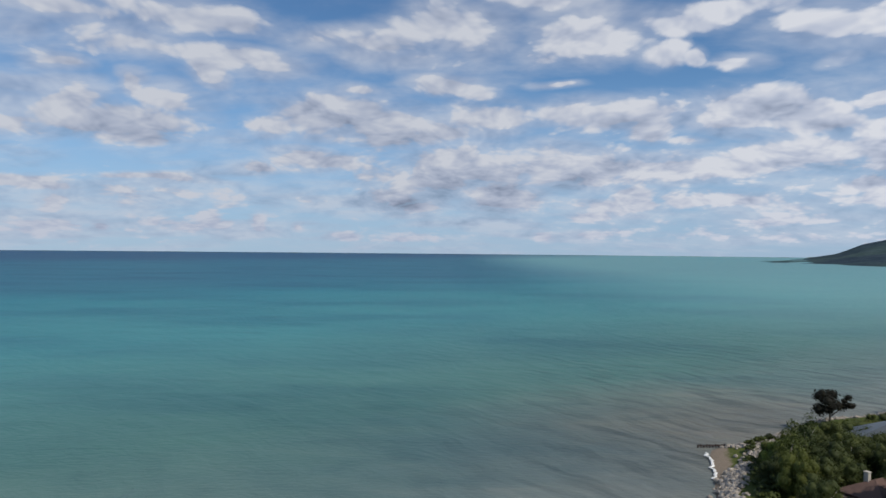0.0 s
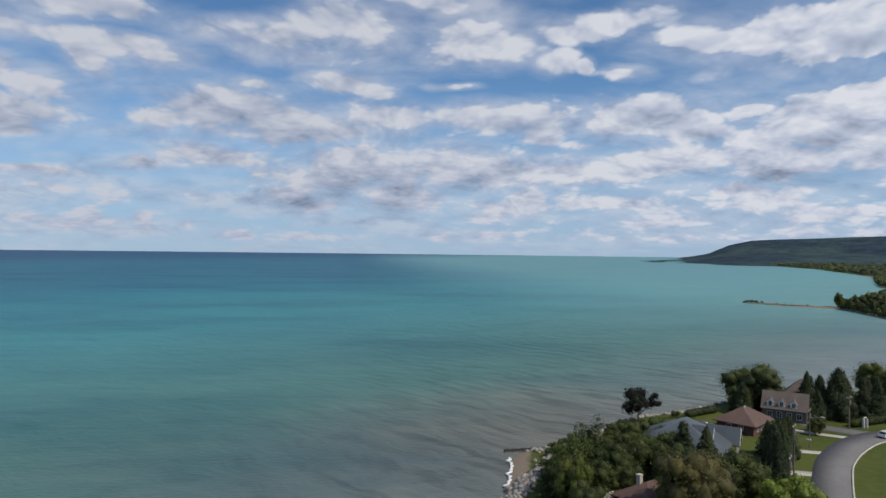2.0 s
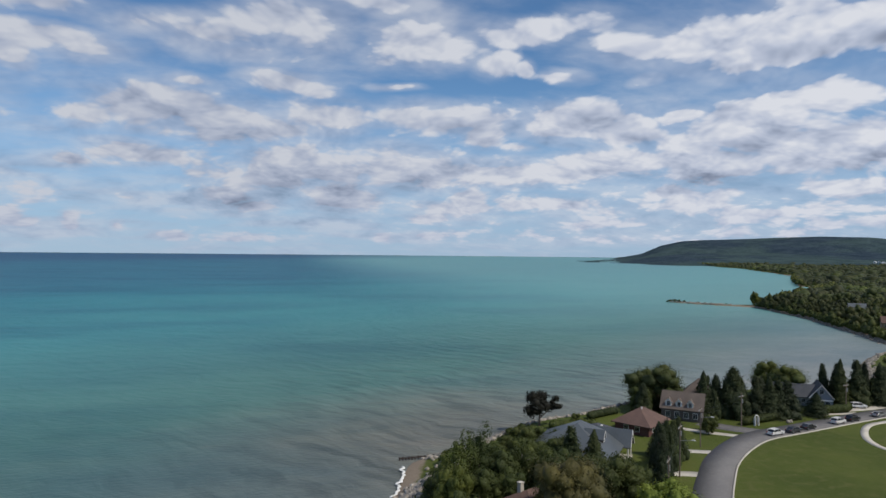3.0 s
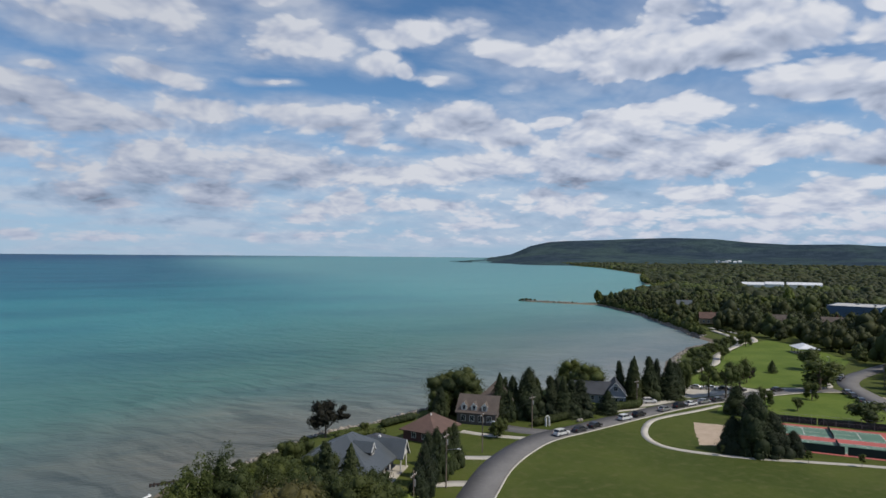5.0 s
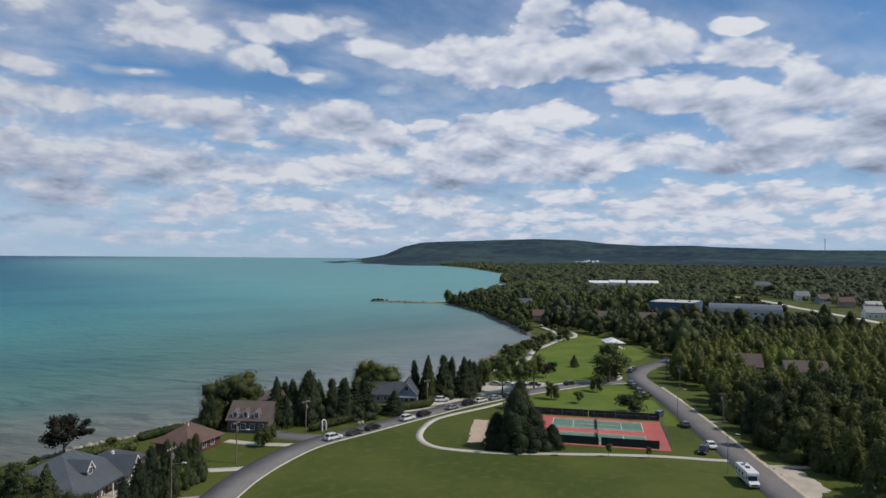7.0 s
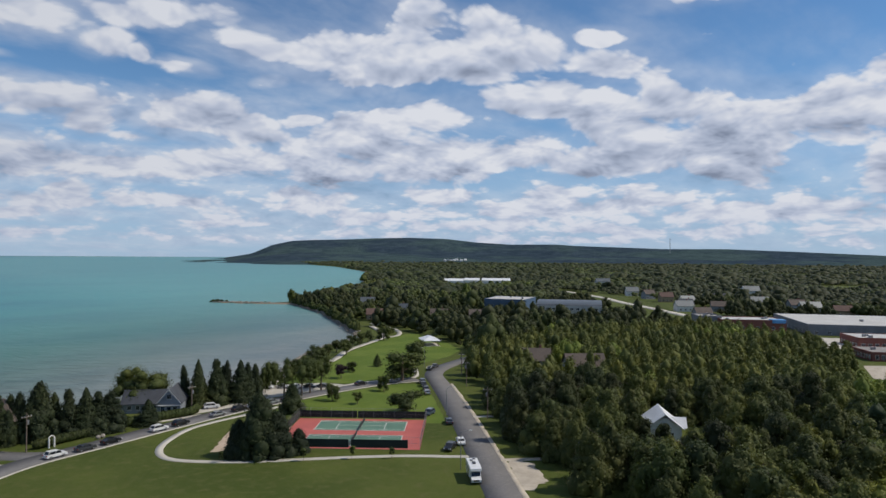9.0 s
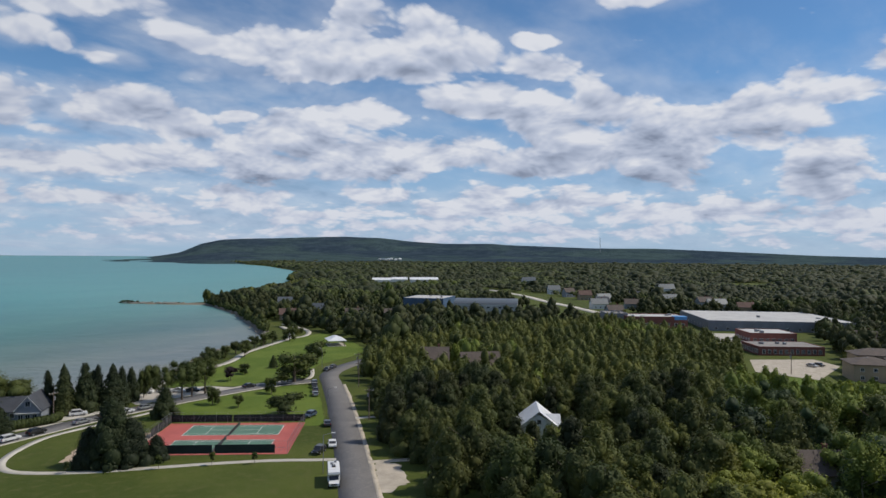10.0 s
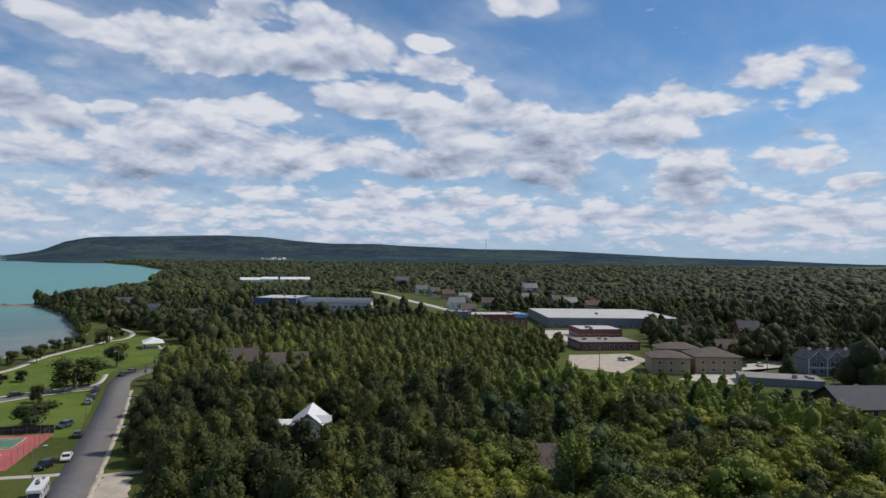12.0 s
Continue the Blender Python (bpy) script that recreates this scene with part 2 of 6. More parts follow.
def worn(name, col, dark, scale=1.0, rough=0.8, fine=12.0, bumps=0.2, metal=0.0, spec=0.5, vary=0.0):
    """A surface of two tones, mottled at two scales, with fine relief; vary shifts the tone from object to object."""
    def build(N, b, p):
        big, small = N.noise(p, 0.35 * scale, 4, 0.6), N.noise(p, fine * scale, 3, 0.6)
        f = N.m("ADD", N.m("MULTIPLY", big, 0.7), N.m("MULTIPLY", small, 0.45))
        c = N.mix(N.step(f, 0.35, 0.78), (*dark, 1), (*col, 1))
        if vary:
            r = N.n("ShaderNodeObjectInfo").outputs["Random"]
            c = N.mix(1.0, c, N.ramp(r, ((0, (1 - vary,) * 3), (1, (1 + vary,) * 3))), "MULTIPLY")
        N.put(b.inputs["Base Color"], c)
        b.inputs["Roughness"].default_value, b.inputs["Metallic"].default_value = rough, metal
        b.inputs["Specular IOR Level"].default_value = spec
        bump(N, b, small, bumps, 0.05)
    return material(name, build)


def mesh_object(name, verts, faces, mat=None, parent=None, label="", smooth=False, mats=None, fmat=None):
    me = bpy.data.meshes.new(name)
    me.from_pydata([tuple(map(float, v)) for v in verts], [], [tuple(map(int, f)) for f in faces])
    for m in (mats or ([mat] if mat else [])):
        me.materials.append(m)
    if fmat is not None:
        me.polygons.foreach_set("material_index", np.asarray(fmat, dtype=np.int32))
    if smooth:
        me.polygons.foreach_set("use_smooth", np.ones(len(me.polygons), dtype=bool))
    me.update()
    ob = new(name, me)
    if parent is not None:
        ob.parent = parent
    if label:
        tagged(ob, label)
    return ob


def quads_object(name, verts, quads, mat, parent=None, smooth=False, tris=False):
    """Fast path for very many faces: verts (n,3), quads (m,4) or triangles (m,3)."""
    verts, quads = np.asarray(verts, dtype=np.float32), np.asarray(quads, dtype=np.int32)
    k = quads.shape[1]
    me = bpy.data.meshes.new(name)
    me.vertices.add(len(verts))
    me.vertices.foreach_set("co", verts.ravel())
    me.loops.add(quads.size)
    me.loops.foreach_set("vertex_index", quads.ravel())
    me.polygons.add(len(quads))
    me.polygons.foreach_set("loop_start", np.arange(0, quads.size, k, dtype=np.int32))
    me.polygons.foreach_set("loop_total", np.full(len(quads), k, dtype=np.int32))
    if smooth:
        me.polygons.foreach_set("use_smooth", np.ones(len(quads), dtype=bool))
    me.materials.append(mat)
    me.update(calc_edges=True)
    me.validate()
    ob = new(name, me)
    if parent is not None:
        ob.parent = parent
    return ob


def part(name, bm, mat, parent=None, label="", smooth=False):
    """Links a bmesh as one mesh object under a thing or a part."""
    me = bpy.data.meshes.new(name)
    bmesh.ops.recalc_face_normals(bm, faces=bm.faces)
    bm.to_mesh(me)
    bm.free()
    me.materials.append(mat)
    if smooth:
        me.polygons.foreach_set("use_smooth", np.ones(len(me.polygons), dtype=bool))
    ob = new(name, me)
    if parent is not None:
        ob.parent = parent
    if label:
        tagged(ob, label)
    return ob


def box(bm, x0, y0, z0, x1, y1, z1, bevel=0.0, m=None):
    r = bmesh.ops.create_cube(bm, size=1.0)
    vs = r["verts"]
    bmesh.ops.scale(bm, vec=(x1 - x0, y1 - y0, z1 - z0), verts=vs)
    bmesh.ops.translate(bm, vec=((x0 + x1) / 2, (y0 + y1) / 2, (z0 + z1) / 2), verts=vs)
    if bevel:
        es = list({e for v in vs for e in v.link_edges})
        r2 = bmesh.ops.bevel(bm, geom=es, offset=bevel, segments=1, affect="EDGES", clamp_overlap=True)
        vs = list({v for f in r2["faces"] for v in f.verts})
    if m is not None:
        bmesh.ops.transform(bm, matrix=m, verts=vs)
    return bm


def tube(bm, a, b, r0, r1=None, n=8):
    """A tapered round bar from a to b."""
    a, b = Vector(a), Vector(b)
    d = b - a
    q = d.to_track_quat("Z", "Y").to_matrix().to_4x4()
    bmesh.ops.create_cone(bm, cap_ends=True, segments=n, radius1=r0, radius2=r0 if r1 is None else r1, depth=d.length, matrix=Matrix.Translation((a + b) / 2) @ q)
    return bm


def thing(name, label, category, m=None, group="", kind=""):
    e = new(name)
    if m is not None:
        e.matrix_world = m
    return tagged(e, label, category, group, kind)


# ---------------------------------------------------------------- the land's plan
LAND_Z = 2.5
SHORE = [(-300, -900), (-60, -200), (0, -40), (30, 60), (50, 115), (57.1, 134.6), (60.7, 144.3), (64.5, 155), (66.5, 158.6), (72, 160.0), (78, 162.5), (89.2, 171.7), (100, 181.0),
         (109.2, 184.6), (119, 187), (129.4, 192.9), (139.5, 197.2), (155, 202), (175, 207), (200, 209), (230, 209), (246, 212), (254.8, 218.7),
         (261.5, 226), (281.6, 246), (310.3, 266.8)]
SHORE_FAR = [(340, 278), (353, 283), (362, 306), (381, 337), (398, 372), (421, 416), (435, 444), (447, 479), (461, 515), (467, 541), (454, 556), (438, 580), (423, 609),
             (427, 617), (445, 588), (462, 566), (480, 562), (500, 574), (530, 590), (590, 636), (680, 712), (790, 796), (852, 850), (862, 884), (847, 903), (1034, 1126), (1247, 1360),
             (1420, 1640), (1671, 2088), (1736, 2301), (1984, 2913), (2084, 3110), (2350, 4100), (2480, 4900)]
coast = np.array(SHORE + SHORE_FAR, dtype=float)
land_ring = np.vstack([coast, [(4900, 4900), (4900, -4900), (-300, -4900)]])


def inside(px, py, ring):
    r = np.zeros(px.shape, dtype=bool)
    for (x0, y0), (x1, y1) in zip(ring, np.roll(ring, -1, axis=0)):
        if y0 != y1:
            r ^= ((y0 > py) != (y1 > py)) & (px < (x1 - x0) * (py - y0) / (y1 - y0) + x0)
    return r


def line_dist(px, py, line):
    d = np.full(px.shape, 1e9)
    for (x0, y0), (x1, y1) in zip(line[:-1], line[1:]):
        ex, ey = x1 - x0, y1 - y0
        u = np.clip(((px - x0) * ex + (py - y0) * ey) / (ex * ex + ey * ey + 1e-9), 0, 1)
        d = np.minimum(d, np.hypot(px - x0 - u * ex, py - y0 - u * ey))
    return d


def lift(r):
    """Beyond 2 km the sheet bends up a little, so that its rim lies on the true horizon."""
    return np.where(r > 1800, 30.0 * ((np.maximum(r, 1800) - 1800) / 3000.0) ** 2, 0.0)


def ground_z(x, y):
    x, y = np.asarray(x, float), np.asarray(y, float)
    sd = np.where(inside(x, y, land_ring), 1, -1) * line_dist(x, y, coast)
    r = np.hypot(x - 80, y)
    beach = np.exp(-((x - 66) ** 2 + (y - 148) ** 2) / 160.0)
    s = np.clip((sd + 1.0) / (5.0 + 5.0 * beach), -1, 1)
    near = LAND_Z * np.abs(s) ** 0.8
    # far off the bank is low and the land rises gently behind it
    f = np.clip((sd + 1.0) / 4.0, 0, 1) * 1.1 + (LAND_Z - 1.1) * np.clip(sd / 60.0, 0, 1)
    k = np.clip((r - 400) / 60.0, 0, 1)
    return np.where(s > 0, near * (1 - k) + f * k, 3.0 * s) + lift(r)


def polar(radii, azs, zf):
    rr, aa = np.meshgrid(radii, np.radians(azs), indexing="ij")
    x, y = 80 + rr * np.sin(aa), rr * np.cos(aa)
    v = np.stack([x, y, zf(x, y)], -1).reshape(-1, 3)
    n, k = rr.shape
    i = (np.arange(n - 1)[:, None] * k + np.arange(k - 1)[None, :]).ravel()
    return v, np.stack([i, i + 1, i + k + 1, i + k], 1)


# ---------------------------------------------------------------- materials of ground and water
def m_ground(N, b, p):
    x, y, z = N.xyz(p)
    big, mid, fine = N.noise(p, 0.03, 4), N.noise(p, 0.4, 4, 0.6), N.noise(p, 6.0, 3, 0.6)
    grass = N.mix(N.step(big, 0.35, 0.65), (0.056, 0.076, 0.013, 1), (0.086, 0.104, 0.020, 1))
    grass = N.mix(N.step(mid, 0.45, 0.8), grass, (0.105, 0.108, 0.034, 1))
    grass = N.mix(N.step(fine, 0.3, 0.7), N.mix(1.0, grass, (0.75, 0.8, 0.7, 1), "MULTIPLY"), grass)
    sand = N.mix(N.noise(p, 1.5, 5, 0.7), (0.16, 0.125, 0.09, 1), (0.29, 0.235, 0.175, 1))
    up = N.step(N.m("ADD", z, N.m("MULTIPLY", N.m("SUBTRACT", mid, 0.5), 1.0)), 0.95, 1.35)
    N.put(b.inputs["Base Color"], N.mix(up, sand, grass))
    b.inputs["Roughness"].default_value = 0.95
    b.inputs["Specular IOR Level"].default_value = 0.2
    bump(N, b, fine, 0.5, 0.15)


def m_water(N, b, p):
    x, y, z = N.xyz(p)
    warp = N.v("ADD", p, N.v("MULTIPLY", N.noise(p, 0.006, 4, 0.6, color=True), (70, 70, 0)))
    wx, wy, wz = N.xyz(warp)
    # distance from the shore's general line, clear of the bay
    off = N.m("SUBTRACT", N.m("MULTIPLY", N.m("SUBTRACT", wy, 190), 0.78), N.m("MULTIPLY", N.m("SUBTRACT", wx, 130), 0.60))
    rad = N.v("LENGTH", N.v("SUBTRACT", p, (80, 0, 0)))
    cloud_shade = N.noise(N.v("MULTIPLY", warp, (0.45, 1.0, 1.0)), 0.0075, 5, 0.62)
    # the farther tones are brightened for sky reflected at low angles
    turq = N.ramp(N.m("DIVIDE", N.m("ADD", off, 20.0), 900.0), ((0.0, (0.235, 0.246, 0.232)), (0.03, (0.195, 0.226, 0.212)), (0.065, (0.132, 0.184, 0.170)), (0.13, (0.078, 0.178, 0.160)), (0.34, (0.052, 0.218, 0.236)), (0.7, (0.026, 0.178, 0.222)), (1.0, (0.020, 0.130, 0.190))))
    muddy = N.step(N.v("LENGTH", N.v("SUBTRACT", N.v("MULTIPLY", warp, (1.0, 1.0, 0.0)), (125.0, 195.0, 0.0))), 105.0, 10.0, 0.0, 0.8)
    turq = N.mix(muddy, turq, (0.150, 0.142, 0.118, 1))
    # silt streaks drawn out along the wind
    along = N.v("MULTIPLY", p, (0.030, 0.12, 1.0))
    streak = N.noise(along, 1.0, 6, 0.6, dist=0.6)
    turq = N.mix(N.step(streak, 0.52, 0.75, 0.0, 0.55), turq, N.mix(1.0, turq, (1.42, 1.20, 1.14, 1), "MULTIPLY"))
    turq = N.mix(N.step(streak, 0.48, 0.25, 0.0, 0.7), turq, N.mix(1.0, turq, (0.62, 0.72, 0.77, 1), "MULTIPLY"))
    # waves run in toward the shore in long slanting crests, light and shade painted in
    stir = N.v("MULTIPLY", N.v("SUBTRACT", N.noise(p, 0.03, 3, color=True), (0.5, 0.5, 0.5)), (22, 22, 0))
    wp = N.v("ADD", p, stir)
    across, crest = N.v("DOT_PRODUCT", wp, (0.80, 0.60, 0.0)), N.v("DOT_PRODUCT", wp, (0.60, -0.80, 0.0))
    wave_shade = N.noise(N.vec(N.m("MULTIPLY", across, 0.21), N.m("MULTIPLY", crest, 0.05), 0.0), 1.0, 5, 0.58)
    shallow = N.m("MULTIPLY", N.step(off, 230.0, 20.0), N.m("MULTIPLY", N.step(x, -40.0, 80.0, 0.15, 1.0), N.step(x, 250.0, 150.0, 0.12, 1.0)))
    turq = N.mix(N.m("MULTIPLY", N.step(wave_shade, 0.45, 0.66, 0.0, 0.85), shallow), turq, N.mix(1.0, turq, (0.56, 0.60, 0.63, 1), "MULTIPLY"))
    turq = N.mix(N.m("MULTIPLY", N.step(wave_shade, 0.46, 0.30, 0.0, 0.5), shallow), turq, N.mix(1.0, turq, (1.22, 1.20, 1.18, 1), "MULTIPLY"))
    # broad darker bands stand in for cloud shadow on the water
    col = N.mix(N.step(cloud_shade, 0.40, 0.66), turq, N.mix(1.0, turq, (0.56, 0.70, 0.81, 1), "MULTIPLY"))
    # paler toward the far right coast
    pale_far = N.m("MULTIPLY", N.m("MULTIPLY", N.step(wx, 60.0, 600.0), N.step(wy, 250.0, 600.0)), 0.68)
    col = N.mix(pale_far, col, (0.150, 0.325, 0.325, 1))
    # cloud shadow near the left horizon, painted as a dark blue band
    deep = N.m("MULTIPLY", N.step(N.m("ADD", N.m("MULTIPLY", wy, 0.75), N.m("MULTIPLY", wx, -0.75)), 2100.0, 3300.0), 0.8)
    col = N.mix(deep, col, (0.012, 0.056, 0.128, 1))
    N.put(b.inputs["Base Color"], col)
    b.inputs["Roughness"].default_value = 0.42
    b.inputs["IOR"].default_value = 1.33
    b.inputs["Specular IOR Level"].default_value = 0.10
    w1 = N.noise(N.vec(N.m("MULTIPLY", across, 0.20), N.m("MULTIPLY", crest, 0.05), 0.0), 1.0, 5, 0.6)
    w2 = N.noise(N.v("MULTIPLY", p, (0.3, 0.8, 1)), 1.0, 3, 0.6)
    bump(N, b, N.m("MULTIPLY", N.m("ADD", w1, N.m("MULTIPLY", w2, 0.3)), N.m("MULTIPLY", N.step(x, 0.0, 110.0, 0.4, 1.0), N.step(x, 270.0, 150.0, 0.35, 1.0))), 1.0, 2.0)


MAT_GROUND, MAT_WATER = material("grass_and_sand", m_ground), material("lake_water", m_water)

# ---------------------------------------------------------------- ground, water, hill
azs = np.concatenate([np.arange(-180, -30, 6.0), np.arange(-30, 112, 0.45), np.arange(112, 181, 6.0)])
azs[-1] = 180.0
radii = np.concatenate([[0.01, 20, 40], 55 * 1.0135 ** np.arange(0, 336)])
radii = np.append(radii[radii < 4880], 4880)
v, q = polar(radii, azs, ground_z)
tagged(quads_object("ground", v, q, MAT_GROUND, smooth=True), "mown grass land with a sandy shore", "ground", kind="structure")
v, q = polar(np.concatenate([[0.01, 50], 100 * 1.05 ** np.arange(0, 80)]), np.append(np.arange(-180, 180, 2.0), 180), lambda x, y: lift(np.hypot(x - 80, y)))
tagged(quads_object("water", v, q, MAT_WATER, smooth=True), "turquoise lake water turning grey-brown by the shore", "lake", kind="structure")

CREST = [(21, 12), (25, 16), (27.8, 22), (30.1, 56), (31.7, 113), (33.3, 142), (35, 150), (38, 157), (40.2, 165), (43.3, 172), (46.5, 165), (49, 143), (52, 129), (56, 131), (57.5, 122), (61.4, 112),
         (64.6, 103), (69.5, 103), (74.2, 88), (81, 63), (87, 51), (92, 36), (95, 30), (100, 30), (112, 30)]
ca, ch = np.array(CREST).T


def hill_z(x, y):
    r, a = np.hypot(x - 80, y), np.degrees(np.arctan2(x - 80, y))
    top = np.interp(a, ca, ch)
    foot, brow = 2900 + 500 * np.clip((a - 60) / 30, 0, 1), 4550
    u = np.clip((r - foot) / (brow - foot), 0, 1)
    base = lift(r) - 4
    steep = np.where(u < 0.72, 0.38 * u / 0.72, 0.38 + 0.62 * np.clip((u - 0.72) / 0.28, 0, 1) ** 0.8)
    rough = np.array([noise.fractal(Vector((px * 0.004, py * 0.004, 0)), 1.0, 2.0, 4) for px, py in zip(x.ravel(), y.ravel())]).reshape(x.shape)
    return base + (top - base) * steep + rough * 5.0 * np.clip(u * 2, 0, 1) * (u < 0.98)


def m_hill(N, b, p):
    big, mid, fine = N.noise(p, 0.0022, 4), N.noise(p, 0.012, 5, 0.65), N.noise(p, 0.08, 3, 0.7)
    # distance haze put in as blue tones, cloud shadow as broad darker patches
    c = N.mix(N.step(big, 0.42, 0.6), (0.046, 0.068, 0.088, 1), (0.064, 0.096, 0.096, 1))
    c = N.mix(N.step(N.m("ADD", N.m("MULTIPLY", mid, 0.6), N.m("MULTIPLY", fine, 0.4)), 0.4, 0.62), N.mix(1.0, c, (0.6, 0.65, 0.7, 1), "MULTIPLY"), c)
    N.put(b.inputs["Base Color"], c)
    b.inputs["Roughness"].default_value = 1.0
    b.inputs["Specular IOR Level"].default_value = 0.0
    bump(N, b, N.m("ADD", mid, N.m("MULTIPLY", fine, 0.5)), 1.0, 14.0)


MAT_HILL = material("hazy_wooded_slope", m_hill)
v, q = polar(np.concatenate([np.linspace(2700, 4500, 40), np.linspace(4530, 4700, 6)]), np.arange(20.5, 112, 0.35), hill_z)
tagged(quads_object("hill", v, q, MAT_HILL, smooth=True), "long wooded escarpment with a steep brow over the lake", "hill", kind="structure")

# ---------------------------------------------------------------- roads, paths, courts' ground
def smooth_line(pts, step=2.0):
    """A Catmull-Rom line through the points."""
    p = np.array([pts[0], *pts, pts[-1]], dtype=float)
    out = []
    for i in range(1, len(p) - 2):
        k = max(2, int(np.hypot(*(p[i + 1] - p[i])) / step))
        for u in np.linspace(0, 1, k, endpoint=False):
            out.append(0.5 * (2 * p[i] + (p[i + 1] - p[i - 1]) * u + (2 * p[i - 1] - 5 * p[i] + 4 * p[i + 1] - p[i + 2]) * u ** 2 + (3 * p[i] - p[i - 1] - 3 * p[i + 1] + p[i + 2]) * u ** 3))
    out.append(p[-2])
    return np.array(out)


def normals(line):
    d = np.gradient(line, axis=0)
    d /= np.linalg.norm(d, axis=1)[:, None] + 1e-9
    return np.stack([-d[:, 1], d[:, 0]], 1)


def ribbon(name, line, left, right, top, mat, label, category, kind="structure", parent=None, wobble=0.0):
    """A slab along a line, from `left` metres on its left to `right` on its right, its top `top` above the land."""
    nrm = normals(line)
    n = len(line)
    jl = wobble * np.array([noise.noise(Vector((x * 0.3, y * 0.3, 1))) for x, y in line])
    jr = wobble * np.array([noise.noise(Vector((x * 0.3, y * 0.3, 7))) for x, y in line])
    a, b = line + nrm * (left + jl)[:, None] if wobble else line + nrm * left, line - nrm * (right + jr)[:, None] if wobble else line - nrm * right
    z1, z0 = LAND_Z + top, LAND_Z - 0.25
    v = np.vstack([np.c_[a, np.full(n, z0)], np.c_[a, np.full(n, z1)], np.c_[b, np.full(n, z1)], np.c_[b, np.full(n, z0)]])
    i = np.arange(n - 1)
    q = np.vstack([np.stack([k * n + i, k * n + i + 1, (k + 1) * n + i + 1, (k + 1) * n + i], 1)[:, ::-1] for k in range(3)])
    ob = quads_object(name, v, q, mat, parent)
    return tagged(ob, label, category, kind=kind) if parent is None else ob


def pad(name, pts, top, mat, label, category, kind="structure", ragged=0.0):
    """A flat slab over a polygon, its edge ragged where it runs out into grass."""
    ring = []
    for (x0, y0), (x1, y1) in zip(pts, pts[1:] + pts[:1]):
        k = max(1, int(math.hypot(x1 - x0, y1 - y0) / 1.2)) if ragged else 1
        for i in range(k):
            x, y = x0 + (x1 - x0) * i / k, y0 + (y1 - y0) * i / k
            ring.append((x + ragged * noise.noise(Vector((x * 0.5, y * 0.5, 2))), y + ragged * noise.noise(Vector((x * 0.5, y * 0.5, 8)))))
    bm = bmesh.new()
    f = bm.faces.new([bm.verts.new((x, y, LAND_Z + top)) for x, y in ring])
    side = bmesh.ops.extrude_face_region(bm, geom=[f])["geom"]
    bmesh.ops.translate(bm, vec=(0, 0, -0.25), verts=[v for v in side if isinstance(v, bmesh.types.BMVert)])
    bmesh.ops.triangulate(bm, faces=[f for f in bm.faces if len(f.verts) > 4])
    ob = part(name, bm, mat)
    return tagged(ob, label, category, kind=kind)


# a brighter copy of the grass, with sunlight put into its colour
def m_sunlit_lawn(N, b, p):
    big, fine = N.noise(p, 0.08, 4, 0.6), N.noise(p, 5.0, 3, 0.6)
    c = N.mix(N.step(big, 0.35, 0.65), (0.092, 0.138, 0.020, 1), (0.128, 0.172, 0.030, 1))
    N.put(b.inputs["Base Color"], N.mix(N.step(fine, 0.3, 0.7), N.mix(1.0, c, (0.78, 0.82, 0.7, 1), "MULTIPLY"), c))
    b.inputs["Roughness"].default_value, b.inputs["Specular IOR Level"].default_value = 0.95, 0.2
    bump(N, b, fine, 0.5, 0.15)


def m_asphalt(N, b, p):
    big, mid, fine = N.noise(p, 0.12, 4, 0.6), N.noise(p, 1.2, 4, 0.6), N.noise(p, 25, 2, 0.7)
    c = N.mix(N.step(big, 0.35, 0.7), (0.122, 0.116, 0.114, 1), (0.165, 0.157, 0.152, 1))
    c = N.mix(N.step(mid, 0.5, 0.75), c, (0.200, 0.190, 0.180, 1))
    N.put(b.inputs["Base Color"], N.mix(0.25, c, N.mix(fine, (0.05, 0.05, 0.05, 1), (0.2, 0.2, 0.2, 1))))
    b.inputs["Roughness"].default_value = 0.85
    bump(N, b, fine, 0.3, 0.02)


MAT_ASPHALT = material("worn_asphalt", m_asphalt)
MAT_CONCRETE = worn("pale_concrete", (0.50, 0.47, 0.41), (0.38, 0.35, 0.30), 0.8, 0.9)
MAT_GRAVEL = worn("pale_gravel", (0.48, 0.42, 0.34), (0.33, 0.29, 0.23), 1.0, 0.95, 18, 0.5)
MAT_SAND = worn("play_sand", (0.46, 0.36, 0.27), (0.36, 0.28, 0.20), 1.0, 0.95)

shore_road = smooth_line([(62, -60), (78, 20), (95, 84), (104, 103), (114, 117.5), (122.5, 128), (131, 137.5), (141.5, 146.2), (153, 153), (168, 156.9), (184, 161), (205, 166), (223, 168.6), (248, 169.8), (268, 168.6), (281, 164)])
park_road = smooth_line([(120, -40), (180, 31), (211, 67.3), (226, 85), (243, 105.5), (263, 130), (281, 153), (293, 168), (308, 177), (330, 184), (360, 192)])
ribbon("road", shore_road, 3.6, 3.4, 0.04, MAT_ASPHALT, "grey asphalt shore road curving past the houses", "road")
ribbon("road", park_road, 3.6, 3.5, 0.045, MAT_ASPHALT, "straight grey asphalt road beside the park", "road")
ribbon("kerb", shore_road, -3.4, 3.75, 0.16, MAT_CONCRETE, "pale concrete kerb along the lawn", "kerb")
run = park_road[(park_road[:, 0] > 196) & (park_road[:, 0] < 282)]
ribbon("gravel_verge", run, -3.3, 4.6, 0.035, MAT_GRAVEL, "pale gravel verge beside the road", "verge", wobble=0.35)
